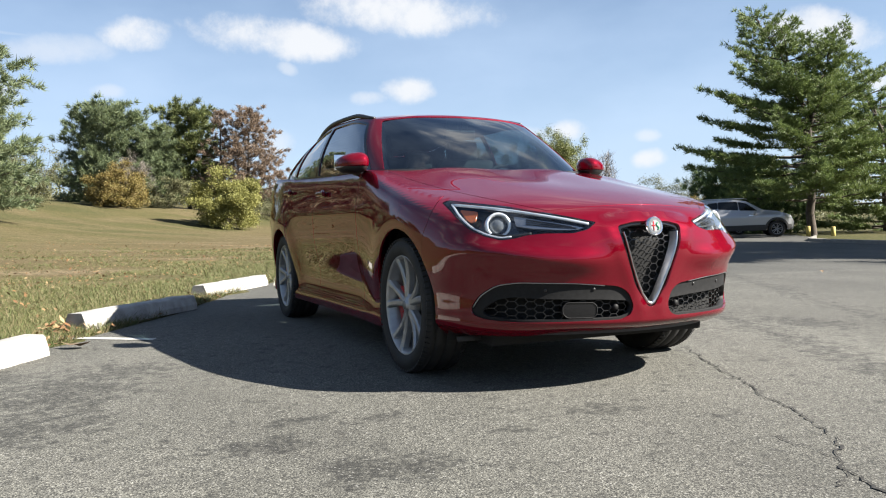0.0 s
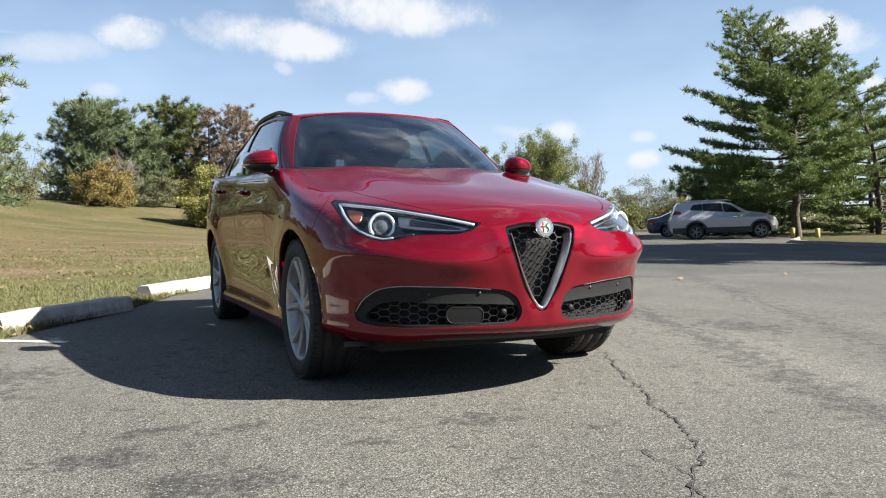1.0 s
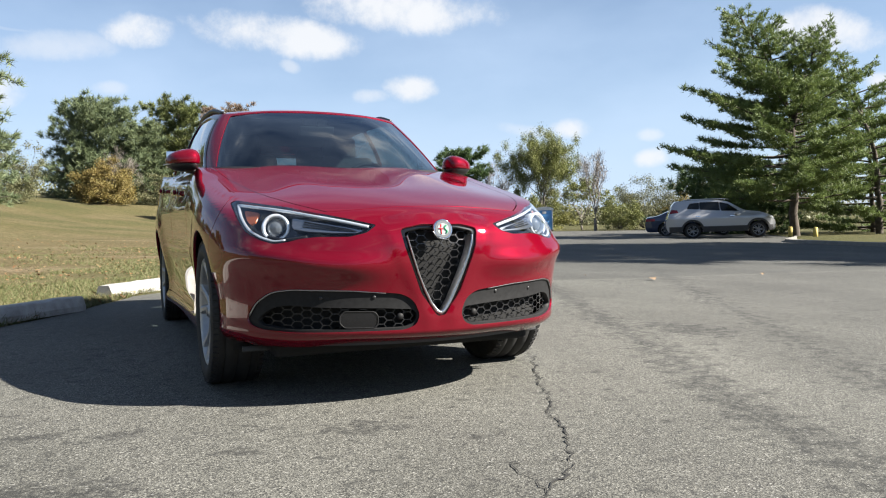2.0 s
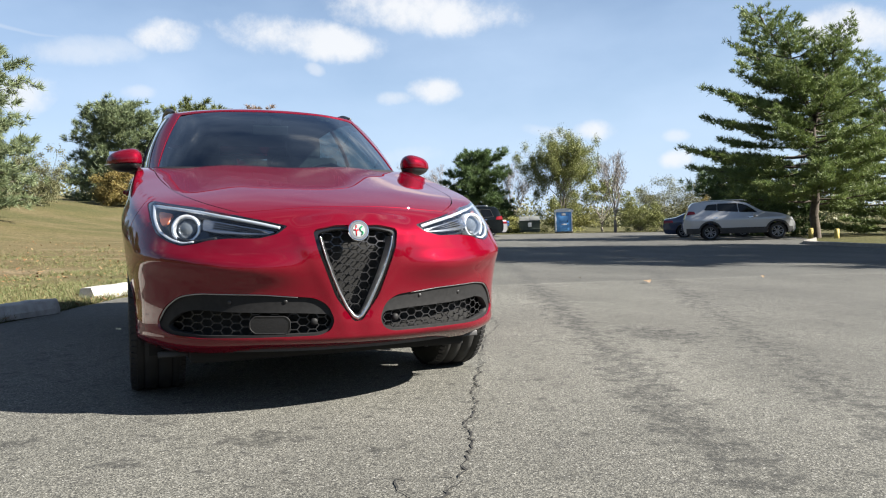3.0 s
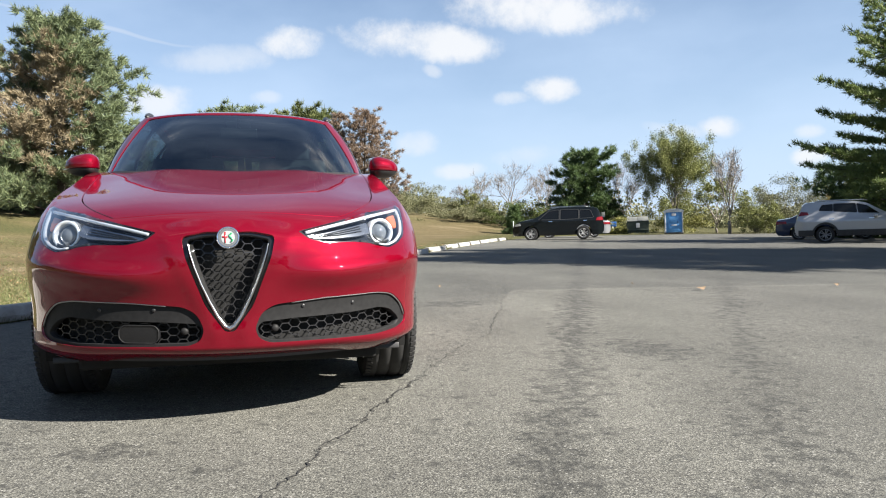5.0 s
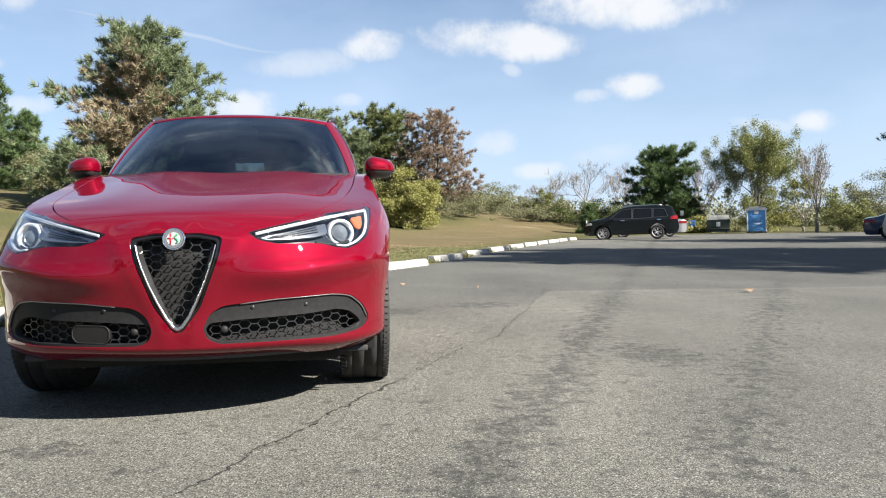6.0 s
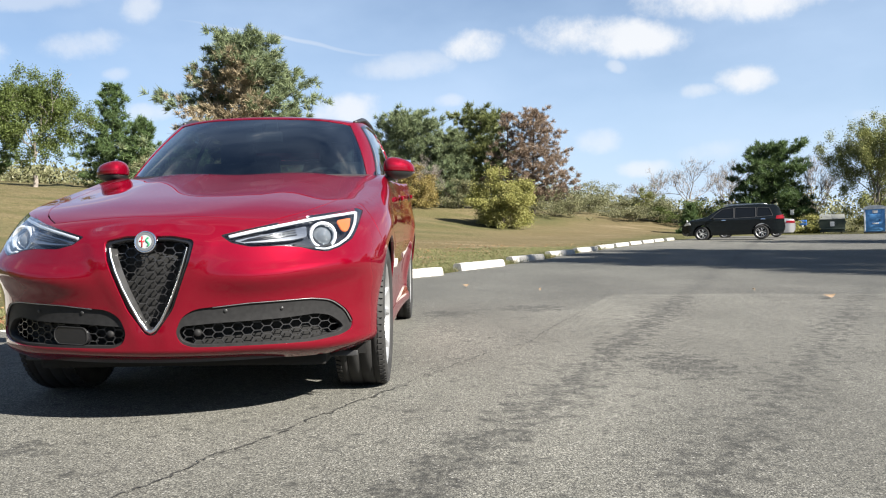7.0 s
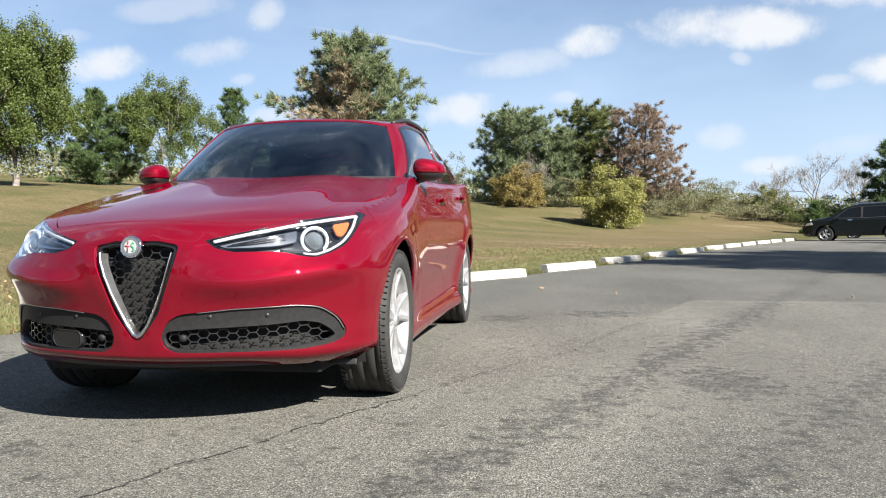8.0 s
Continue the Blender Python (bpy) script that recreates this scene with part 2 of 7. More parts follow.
def rounded(poly, r, k=5, closed=True):
    """The outline with its corners rounded."""
    pts = [np.array(p, float) for p in poly]
    n, out = len(pts), []
    for i in range(n):
        if not closed and i in (0, n - 1):
            out.append(pts[i])
            continue
        p, a, b = pts[i], pts[i - 1], pts[(i + 1) % n]
        la, lb = np.linalg.norm(a - p), np.linalg.norm(b - p)
        d = min(r, la * 0.45, lb * 0.45)
        q0, q1 = p + (a - p) / la * d, p + (b - p) / lb * d
        for j in range(k + 1):
            t = j / k
            out.append(q0 * (1 - t)**2 + p * 2 * t * (1 - t) + q1 * t**2)
    return np.array(out)


def inside(poly, q):
    x, y = q[:, 0], q[:, 1]
    res = np.zeros(len(q), bool)
    a, b = poly, np.roll(poly, -1, 0)
    for (x0, y0), (x1, y1) in zip(a, b):
        if y0 == y1:
            continue
        c = (y0 > y) != (y1 > y)
        res ^= c & (x < (x1 - x0) * (y - y0) / (y1 - y0) + x0)
    return res


def near(poly, q, d):
    best = np.full(len(q), 1e9)
    a, b = poly, np.roll(poly, -1, 0)
    for p0, p1 in zip(a, b):
        e = p1 - p0
        t = np.clip(((q - p0) @ e) / max(e @ e, 1e-12), 0, 1)
        best = np.minimum(best, np.sum((q - p0 - t[:, None] * e)**2, 1))
    return best < d * d


def surface_normals(S, uv, out):
    e = 2e-3
    a = S(uv[:, 0] + e, uv[:, 1]) - S(uv[:, 0] - e, uv[:, 1])
    b = S(uv[:, 0], uv[:, 1] + e) - S(uv[:, 0], uv[:, 1] - e)
    n = np.cross(a, b)
    n /= np.maximum(np.linalg.norm(n, axis=1)[:, None], 1e-9)
    return n * out


def patch(name, S, outline, mat, parent=None, holes=(), step=0.03, edge=0.02, lift=0.0, flange=0.016, out=1.0, label="", turn=None):
    """A sheet of the surface S(u, v) inside an outline, with openings, and an inward lip along all its edges."""
    from mathutils.geometry import delaunay_2d_cdt
    loops = [resample(outline, edge)] + [resample(h, edge) for h in holes]
    lo, hi = loops[0].min(0), loops[0].max(0)
    gx, gy = np.meshgrid(np.arange(lo[0] + step * 0.5, hi[0], step), np.arange(lo[1] + step * 0.5, hi[1], step))
    q = np.stack([gx.ravel(), gy.ravel()], 1)
    ok = inside(loops[0], q)
    for i, l in enumerate(loops):
        if i:
            ok &= ~inside(l, q)
        ok &= ~near(l, q, edge * 0.55)
    pts, edges = [], []
    for l in loops:
        k = len(pts)
        pts += [tuple(p) for p in l]
        edges += [(k + i, k + (i + 1) % len(l)) for i in range(len(l))]
    pts += [tuple(p) for p in q[ok]]
    vs, es, fs, *_ = delaunay_2d_cdt([Vector(p) for p in pts], edges, [], 0, 1e-7)
    uv = np.array([tuple(v) for v in vs])
    tri = np.array([f for f in fs])
    cen = uv[tri].mean(1)
    keep = inside(loops[0], cen)
    for l in loops[1:]:
        keep &= ~inside(l, cen)
    tri = tri[keep]
    P = S(uv[:, 0], uv[:, 1])
    N = surface_normals(S, uv, out)
    P = P + N * lift
    if turn:
        N = turn(uv, N)
    if out < 0:
        tri = tri[:, ::-1]
    verts, norms, faces = list(P), list(N), [tuple(t) for t in tri]
    if flange:
        count = {}
        for t in tri:
            for i in range(3):
                a, b = int(t[i]), int(t[(i + 1) % 3])
                count[(a, b)] = 1
        rim = [(a, b) for a, b in count if (b, a) not in count]
        for a, b in rim:
            k = len(verts)
            side = np.cross(P[b] - P[a], N[a])
            side /= max(np.linalg.norm(side), 1e-9)
            verts += [P[a], P[b], P[b] - N[b] * flange, P[a] - N[a] * flange]
            norms += [(N[a] + side) * 0.7, (N[b] + side) * 0.7, side, side]
            faces += [(k + 1, k, k + 3, k + 2)]
    return from_lists(name, verts, faces, mat, parent, label, True, norms)


def tube(bm, pts, r, k=8, closed=False, flat=1.0, up=(0, 0, 1)):
    """A round (or flattened) bar along points; r is one radius or one for each point."""
    pts = [Vector(p) for p in pts]
    n = len(pts)
    rs = [r] * n if isinstance(r, (int, float)) else list(r)
    rings = []
    side = None
    for i, p in enumerate(pts):
        a = pts[i - 1] if (i or closed) else p
        b = pts[(i + 1) % n] if (i < n - 1 or closed) else p
        d = (b - a).normalized()
        if side is None:
            side = d.cross(Vector(up))
            if side.length < 1e-4:
                side = d.cross(Vector((1, 0, 0)))
        else:
            side = side - d * side.dot(d)
        side.normalize()
        o = side.cross(d)
        rings.append([bm.verts.new(p + (side * math.cos(2 * math.pi * j / k) + o * flat * math.sin(2 * math.pi * j / k)) * rs[i]) for j in range(k)])
    for i in range(n if closed else n - 1):
        A, B = rings[i], rings[(i + 1) % n]
        for j in range(k):
            bm.faces.new((A[j], A[(j + 1) % k], B[(j + 1) % k], B[j]))
    if not closed:
        bm.faces.new(rings[0][::-1])
        bm.faces.new(rings[-1])
    return bm


def box(bm, size, m=None, bevel=0.0, seg=2):
    geo = bmesh.ops.create_cube(bm, size=1.0, matrix=(m or Matrix()) @ Matrix.Diagonal((*size, 1)))
    if bevel:
        vs = set(geo["verts"])
        es = [e for e in bm.edges if e.verts[0] in vs and e.verts[1] in vs]
        bmesh.ops.bevel(bm, geom=es, offset=bevel, segments=seg, affect="EDGES", profile=0.7)
    return bm


def lathe(bm, prof, k=48, m=None, closed=False):
    """Turns (radius, along) pairs round the x axis."""
    m = m or Matrix()
    rings = []
    for r, a in prof:
        rings.append([bm.verts.new(m @ Vector((a, r * math.cos(2 * math.pi * j / k), r * math.sin(2 * math.pi * j / k)))) for j in range(k)])
    for i in range(len(prof) - 1):
        A, B = rings[i], rings[i + 1]
        for j in range(k):
            bm.faces.new((A[j], B[j], B[(j + 1) % k], A[(j + 1) % k]))
    if closed:
        bm.faces.new(rings[0])
        bm.faces.new(rings[-1][::-1])
    bmesh.ops.recalc_face_normals(bm, faces=bm.faces[:])
    return bm


def empty(name, label, category, at=(0, 0, 0), group="", kind=""):
    ob = new(name)
    ob.empty_display_size = 0.2
    ob.location = at
    return tagged(ob, label, category, group, kind)

# ---- ground: one sheet of grass and earth, the asphalt lot, and the lie of the land ----
kerb_x = curve((-40, -26), (-12, -11.0), (-0.6, -4.0), (1.8, -2.68), (4.05, -1.52), (6.7, -0.34), (9.1, 1.0), (11.8, 2.3), (15.0, 3.75),
               (18.8, 5.2), (21.2, 6.3), (24.3, 7.7), (27.1, 9.0), (29.6, 10.1), (32.4, 11.6), (39.6, 15.3), (52, 25.0), (70, 60))


def lot_z(x, y):
    x, y = np.asarray(x, float), np.asarray(y, float)
    far = np.minimum(1.0, 90.0 / np.maximum(np.hypot(x, y), 1))
    return (-0.0242 * x + 0.0041 * y) * far


def land_z(x, y):
    x, y = np.asarray(x, float), np.asarray(y, float)
    d = (kerb_x(y) - x) * 0.82
    low = lot_z(x, y)
    far = np.minimum(1.0, 95.0 / np.maximum(np.hypot(x, y), 1))
    field = -0.25 - 0.095 * x * far + 0.051 * y * far
    rough = 0.05 * np.sin(x * 0.9 + 1.3) * np.sin(y * 0.7) * smooth(1, 5, d)
    return low + (np.maximum(field, low) - low) * smooth(0.0, 30, d) + rough


def sheet(name, xs, ys, height, mat, keep=None, label="", category="", kind="structure"):
    gx, gy = np.meshgrid(xs, ys)
    z = height(gx, gy)
    w = len(xs)
    verts = np.stack([gx.ravel(), gy.ravel(), z.ravel()], 1)
    faces = []
    for j in range(len(ys) - 1):
        for i in range(w - 1):
            if keep is None or keep(0.5 * (xs[i] + xs[i + 1]), 0.5 * (ys[j] + ys[j + 1])):
                faces.append((j * w + i, j * w + i + 1, (j + 1) * w + i + 1, (j + 1) * w + i))
    return tagged(from_lists(name, verts, faces, mat), label, category, "", kind)


def spaced(a, b, fine_a, fine_b, fine, coarse):
    mid = list(np.arange(fine_a, fine_b + 1e-6, fine))
    lo, hi, st = [], [], coarse
    x, st = fine_a, fine * 1.4
    while x > a:
        x -= st
        st = min(st * 1.25, coarse)
        lo.append(x)
    x, st = fine_b, fine * 1.4
    while x < b:
        x += st
        st = min(st * 1.25, coarse)
        hi.append(x)
    return np.array(lo[::-1] + mid + hi)


def calc(m, op, a, b=None):
    n = m.node_tree.nodes.new("ShaderNodeMath")
    n.operation = op
    for i, q in enumerate((a, b)):
        if isinstance(q, (int, float)):
            n.inputs[i].default_value = q
        elif q is not None:
            m.node_tree.links.new(q, n.inputs[i])
    return n.outputs[0]


def place(m):
    """The place's x and y in metres."""
    c, q = (m.node_tree.nodes.new("ShaderNode" + k) for k in ("TexCoord", "SeparateXYZ"))
    m.node_tree.links.new(c.outputs["Object"], q.inputs[0])
    return q.outputs[0], q.outputs[1]


grass_mat = material("dry_grass", (0.10, 0.08, 0.04), 0.95, Specular_IOR_Level=0.1)
_gx, _gy = place(grass_mat)
_big = noise_tex(grass_mat, 0.16, 5, stretch=(0.6, 1.0, 1.0))
_streak = noise_tex(grass_mat, 0.55, 8, stretch=(0.30, 1.0, 1.0))
_patch = noise_tex(grass_mat, 1.7, 8)
_tuft = noise_tex(grass_mat, 9, 7)
_fine = noise_tex(grass_mat, 34, 6)
# bleached field with greener drifts
_col = ramp(grass_mat, _big, [(0.36, (0.046, 0.056, 0.017)), (0.45, (0.086, 0.077, 0.031)), (0.53, (0.140, 0.109, 0.060)), (0.62, (0.058, 0.062, 0.022))])
_col = blend(grass_mat, map_range(grass_mat, _patch, 0.50, 0.66, 0.0, 0.75), _col, (0.058, 0.062, 0.021))
# worn brown ground some way in from the lot
_in = calc(grass_mat, "SUBTRACT", calc(grass_mat, "MULTIPLY", _gy, 0.47), calc(grass_mat, "ADD", _gx, 3.4))
_in2 = calc(grass_mat, "ADD", _in, calc(grass_mat, "MULTIPLY", calc(grass_mat, "SUBTRACT", _streak, 0.5), 7.0))
_worn = calc(grass_mat, "MULTIPLY", map_range(grass_mat, _in2, 3.2, 5.0, 0.0, 1.0), map_range(grass_mat, _in2, 9.0, 14.0, 1.0, 0.0))
_col = blend(grass_mat, calc(grass_mat, "MULTIPLY", _worn, 0.72), _col, (0.119, 0.085, 0.048))
_bare = calc(grass_mat, "MULTIPLY", _worn, map_range(grass_mat, _streak, 0.54, 0.62, 0.0, 0.85))
_col = blend(grass_mat, _bare, _col, (0.202, 0.154, 0.101))
# a greener strip along the wheel stops
_green = map_range(grass_mat, calc(grass_mat, "ADD", _in, calc(grass_mat, "MULTIPLY", calc(grass_mat, "SUBTRACT", _patch, 0.5), 5.0)), 1.6, 3.6, 0.75, 0.0)
_col = blend(grass_mat, _green, _col, (0.049, 0.058, 0.018))
_col = blend(grass_mat, map_range(grass_mat, _tuft, 0.42, 0.60, 0.65, 0.0), _col, (0.032, 0.032, 0.012))
_col = blend(grass_mat, map_range(grass_mat, _fine, 0.46, 0.72, 0.0, 0.80), _col, (0.180, 0.150, 0.086))
_col = blend(grass_mat, map_range(grass_mat, _fine, 0.46, 0.32, 0.0, 0.8), _col, (0.021, 0.019, 0.009))
use(grass_mat, _col, _tuft, 0.06, 0.8)

asphalt = material("asphalt", (0.12, 0.12, 0.12), 0.9)


def amath(op, a, b=None):
    return calc(asphalt, op, a, b)


_g = noise_tex(asphalt, 170, 3)
_g2 = noise_tex(asphalt, 38, 3)
_m = noise_tex(asphalt, 0.9, 6)
_l = noise_tex(asphalt, 0.30, 5, stretch=(1.0, 0.45, 1.0))
_s = noise_tex(asphalt, 13.0, 14)
_col = ramp(asphalt, _g, [(0.34, (0.033, 0.033, 0.031)), (0.46, (0.144, 0.141, 0.124)), (0.56, (0.221, 0.217, 0.193)), (0.66, (0.452, 0.440, 0.388))])
_col = blend(asphalt, map_range(asphalt, _g2, 0.35, 0.7, 0.0, 0.4), _col, (0.188, 0.184, 0.161))
_col = blend(asphalt, map_range(asphalt, _l, 0.50, 0.66, 0.0, 0.35), _col, (0.110, 0.107, 0.095))
_x, _y = place(asphalt)
# a worn dark lane that runs away beside the joint, and single oil stains
_lane = amath("SUBTRACT", _x, amath("ADD", 1.88, amath("MULTIPLY", _y, 0.44)))
_mask = amath("SUBTRACT", 1.0, amath("DIVIDE", amath("ABSOLUTE", _lane), 0.27))
_lane2 = amath("SUBTRACT", _x, amath("ADD", 3.08, amath("MULTIPLY", _y, 0.62)))
_mask = amath("MAXIMUM", _mask, amath("SUBTRACT", 0.75, amath("DIVIDE", amath("ABSOLUTE", _lane2), 0.40)))
for _cx, _cy, _rx, _ry in ((-1.83, -1.1, 0.26, 0.16), (-1.53, -1.54, 0.26, 0.22), (-1.68, -0.80, 0.2, 0.1), (-1.36, -0.9, 0.16, 0.08), (-2.62, 0.30, 0.50, 0.65), (-2.72, -0.40, 0.45, 0.35), (-2.35, 0.75, 0.45, 0.35),
                           (-0.42, -1.20, 0.2, 0.13), (0.96, -2.15, 0.16, 0.25), (-3.0, 0.9, 0.4, 0.3), (2.6, 0.4, 0.3, 0.5), (-0.1, -1.5, 0.12, 0.05), (-0.95, -1.3, 0.1, 0.06), (2.1, 3.6, 0.5, 0.35), (1.2, 3.2, 0.3, 0.4)):
    _ex = amath("DIVIDE", amath("SUBTRACT", _x, _cx), _rx)
    _ey = amath("DIVIDE", amath("SUBTRACT", _y, _cy), _ry)
    _mask = amath("MAXIMUM", _mask, amath("SUBTRACT", 1.15, amath("ADD", amath("MULTIPLY", _ex, _ex), amath("MULTIPLY", _ey, _ey))))
# single grains of stone and the pits between them
_grain, _way = cells(asphalt, 205)
_grain2, _way2 = cells(asphalt, 105)
_col = blend(asphalt, map_range(asphalt, amath("SUBTRACT", _x, amath("MULTIPLY", _y, 0.45)), 1.8, 5.0, 0.0, 0.50), _col, (0.085, 0.084, 0.080))
_stain = amath("ADD", amath("MULTIPLY", amath("MAXIMUM", _mask, 0.0), 0.21), _s)
_stain = amath("ADD", _stain, amath("MULTIPLY", amath("SUBTRACT", _grain, 0.5), 0.10))
_stain = amath("MULTIPLY", map_range(asphalt, _stain, 0.59, 0.70, 0.0, 0.92), map_range(asphalt, _g2, 0.40, 0.62, 1.0, 0.35))
_col = blend(asphalt, _stain, _col, (0.040, 0.040, 0.036))
# fresher, darker surface beyond a sharp joint, and a pale worn lip along the joint
_edge = amath("ADD", amath("ADD", _y, amath("MULTIPLY", _x, 0.14)), amath("MULTIPLY", amath("SUBTRACT", _m, 0.5), 0.5))
_edge = amath("MAXIMUM", _edge, amath("SUBTRACT", 9.0, amath("MULTIPLY", amath("SUBTRACT", _x, amath("MULTIPLY", _y, 0.42)), 3.2)))
_fresh = amath("MULTIPLY", map_range(asphalt, _edge, 5.46, 5.66, 0.0, 0.52), map_range(asphalt, _y, 22.0, 30.0, 1.0, 0.0))
_fresh = amath("MULTIPLY", _fresh, map_range(asphalt, _y, 2.6, 4.6, 0.0, 1.0))
_col = blend(asphalt, _fresh, _col, (0.086, 0.087, 0.080))
_lip = amath("MULTIPLY", map_range(asphalt, amath("ABSOLUTE", amath("SUBTRACT", _edge, 5.40)), 0.0, 0.10, 0.35, 0.0), map_range(asphalt, _y, 3.0, 4.6, 0.0, 1.0))
_col = blend(asphalt, _lip, _col, (0.26, 0.255, 0.235))
# weathering all over: cleaner and dirtier stretches
_col = blend(asphalt, 1.0, _col, ramp(asphalt, noise_tex(asphalt, 0.8, 8, stretch=(1.0, 0.6, 1.0)), [(0.32, (0.55, 0.55, 0.54)), (0.50, (0.71, 0.71, 0.70)), (0.68, (0.86, 0.86, 0.85))]), "MULTIPLY")
_col = blend(asphalt, 1.0, _col, ramp(asphalt, _grain, [(0.0, (0.24, 0.24, 0.235)), (0.35, (0.60, 0.60, 0.59)), (0.7, (0.90, 0.90, 0.89)), (1.0, (1.0, 1.0, 1.0))]), "MULTIPLY")
_pits = amath("MULTIPLY", map_range(asphalt, _grain2, 0.76, 0.80, 0.0, 0.80), map_range(asphalt, _way2, 0.38, 0.6, 1.0, 0.0))
_col = blend(asphalt, _pits, _col, (0.014, 0.014, 0.013))
_chip = amath("MULTIPLY", map_range(asphalt, _grain2, 0.10, 0.05, 0.0, 0.30), map_range(asphalt, _way2, 0.3, 0.55, 1.0, 0.0))
_col = blend(asphalt, _chip, _col, (0.50, 0.49, 0.46))
use(asphalt, _col, _way, 0.003, 0.6)
concrete = mottled("painted_concrete", (0.235, 0.226, 0.208), (0.400, 0.390, 0.368), 9, 0.85, 60, 0.004)

LOT_FAR = curve((-30, 40), (17, 46), (30, 50), (45, 48), (70, 40))
LOT_RIGHT = curve((-60, 30), (-10, 18), (4, 17.0), (10, 18.4), (15, 20.0), (19, 24.6), (27, 31), (44, 42), (60, 46))
sheet("ground", spaced(-420, 420, -34, 40, 0.9, 40), spaced(-160, 520, -14, 70, 0.9, 40),
      lambda x, y: land_z(x, y) - 0.10 * smooth(0.0, 0.5, x - kerb_x(y) - 0.1) * (1 - smooth(0.0, 0.5, y - LOT_FAR(x))) * (1 - smooth(0, 0.5, x - LOT_RIGHT(y))),
      grass_mat, None, "dry autumn grass on gently rising ground", "ground")

# the lot: rows run across from the grass edge to the far right
ys = spaced(-36, 52, -6, 30, 0.5, 4)
rows_n = 60
verts, faces = [], []
for y in ys:
    x0 = float(kerb_x(y)) - 0.10 + 0.05 * math.sin(y * 2.1) + 0.03 * math.sin(y * 5.3)
    x1 = float(LOT_RIGHT(y))
    for i in range(rows_n):
        t = (i / (rows_n - 1))**1.5
        x = x0 + (x1 - x0) * t
        lim = float(LOT_FAR(x))
        yy = min(y, lim)
        verts.append((x, yy, float(lot_z(x, yy))))
w = rows_n
for j in range(len(ys) - 1):
    for i in range(w - 1):
        a, b, c, d = j * w + i, j * w + i + 1, (j + 1) * w + i + 1, (j + 1) * w + i
        if abs(verts[d][1] - verts[a][1]) + abs(verts[c][1] - verts[b][1]) > 1e-3:
            faces.append((a, b, c, d))
tagged(from_lists("road", verts, faces, asphalt), "weathered grey asphalt of a car park", "road", "", "structure")

# ---- the red car: its surfaces ----
WHEEL_R, WB = 0.365, 2.93
plan_pts = [(0, -1.0), (0.15, -0.99), (0.30, -0.962), (0.45, -0.915), (0.58, -0.85), (0.69, -0.765), (0.785, -0.66), (0.855, -0.53),
            (0.895, -0.37), (0.912, -0.18), (0.917, 0.02), (0.913, 0.25), (0.905, 0.6), (0.90, 1.2), (0.905, 1.9), (0.92, 2.4), (0.935, 2.93),
            (0.92, 3.3), (0.88, 3.6), (0.78, 3.82), (0.55, 3.95), (0.28, 3.99), (0, 4.0)]
_d = [0.0]
for (a, b), (c, d) in zip(plan_pts, plan_pts[1:]):
    _d.append(_d[-1] + math.hypot(c - a, d - b))
S_END = _d[-1]
plan_x = spline((-_d[1], -plan_pts[1][0]), *[(s, p[0]) for s, p in zip(_d, plan_pts)])
plan_y = spline((-_d[1], plan_pts[1][1]), *[(s, p[1]) for s, p in zip(_d, plan_pts)])
_ss = np.linspace(0, S_END, 800)
_px, _py = plan_x(_ss), plan_y(_ss)


def s_of_x(x):
    """Place along the outline at a half width x, on the nose."""
    k = int(np.argmax(_px > 0.90))
    return np.sign(x) * np.interp(abs(x), _px[:k], _ss[:k])


def s_of_y(y):
    k0, k1 = 60, int(np.argmax(_py > 3.9))
    return np.interp(y, _py[k0:k1], _ss[k0:k1])


# how far the skin lies inside the outline, by height
inset_nose = spline((0.20, 0.36), (0.24, 0.24), (0.27, 0.150), (0.295, 0.070), (0.318, 0.026), (0.345, 0.018), (0.38, 0.017), (0.45, 0.018), (0.54, 0.010), (0.62, 0.0), (0.70, -0.004), (0.80, 0.012), (0.95, 0.03))
inset_corner = spline((0.20, 0.24), (0.24, 0.15), (0.27, 0.085), (0.295, 0.040), (0.318, 0.020), (0.345, 0.018), (0.38, 0.017), (0.46, 0.016), (0.53, 0.008), (0.60, 0.0), (0.68, 0.0), (0.76, 0.005), (0.95, 0.02))
inset_side = spline((0.18, 0.055), (0.22, 0.030), (0.27, 0.028), (0.31, 0.040), (0.38, 0.047), (0.52, 0.030), (0.68, 0.012), (0.80, 0.008), (0.90, 0.010), (1.0, 0.024), (1.15, 0.042), (1.3, 0.06))
top_inset = curve((0, 0.035), (0.3, 0.05), (0.55, 0.085), (0.75, 0.125), (0.95, 0.15), (1.15, 0.13), (1.4, 0.10), (1.7, 0.085), (2.4, 0.07), (4.8, 0.075), (5.4, 0.10), (S_END, 0.12))
roll_from = curve((0, 0.72), (0.55, 0.70), (0.95, 0.70), (1.3, 0.76), (1.7, 0.86), (2.4, 1.0), (4.8, 1.06), (S_END, 1.06))

# bonnet
hood_mid = spline((-1.02, 0.815), (-0.965, 0.842), (-0.90, 0.872), (-0.8, 0.902), (-0.6, 0.946), (-0.3, 1.000), (0.0, 1.053), (0.25, 1.100), (0.45, 1.136), (0.7, 1.165), (0.9, 1.175))
shoulder = curve((-1.0, 0.05), (-0.965, 0.10), (-0.955, 0.2), (-0.92, 0.31), (-0.86, 0.42), (-0.76, 0.54), (-0.62, 0.66), (-0.45, 0.745), (-0.2, 0.80), (0.1, 0.825), (0.6, 0.83), (1.2, 0.83))
edge_drop = curve((-1.0, 0.0), (-0.965, 0.012), (-0.92, 0.050), (-0.8, 0.052), (-0.5, 0.052), (-0.2, 0.052), (0.2, 0.048), (0.6, 0.028), (1.0, 0.0))


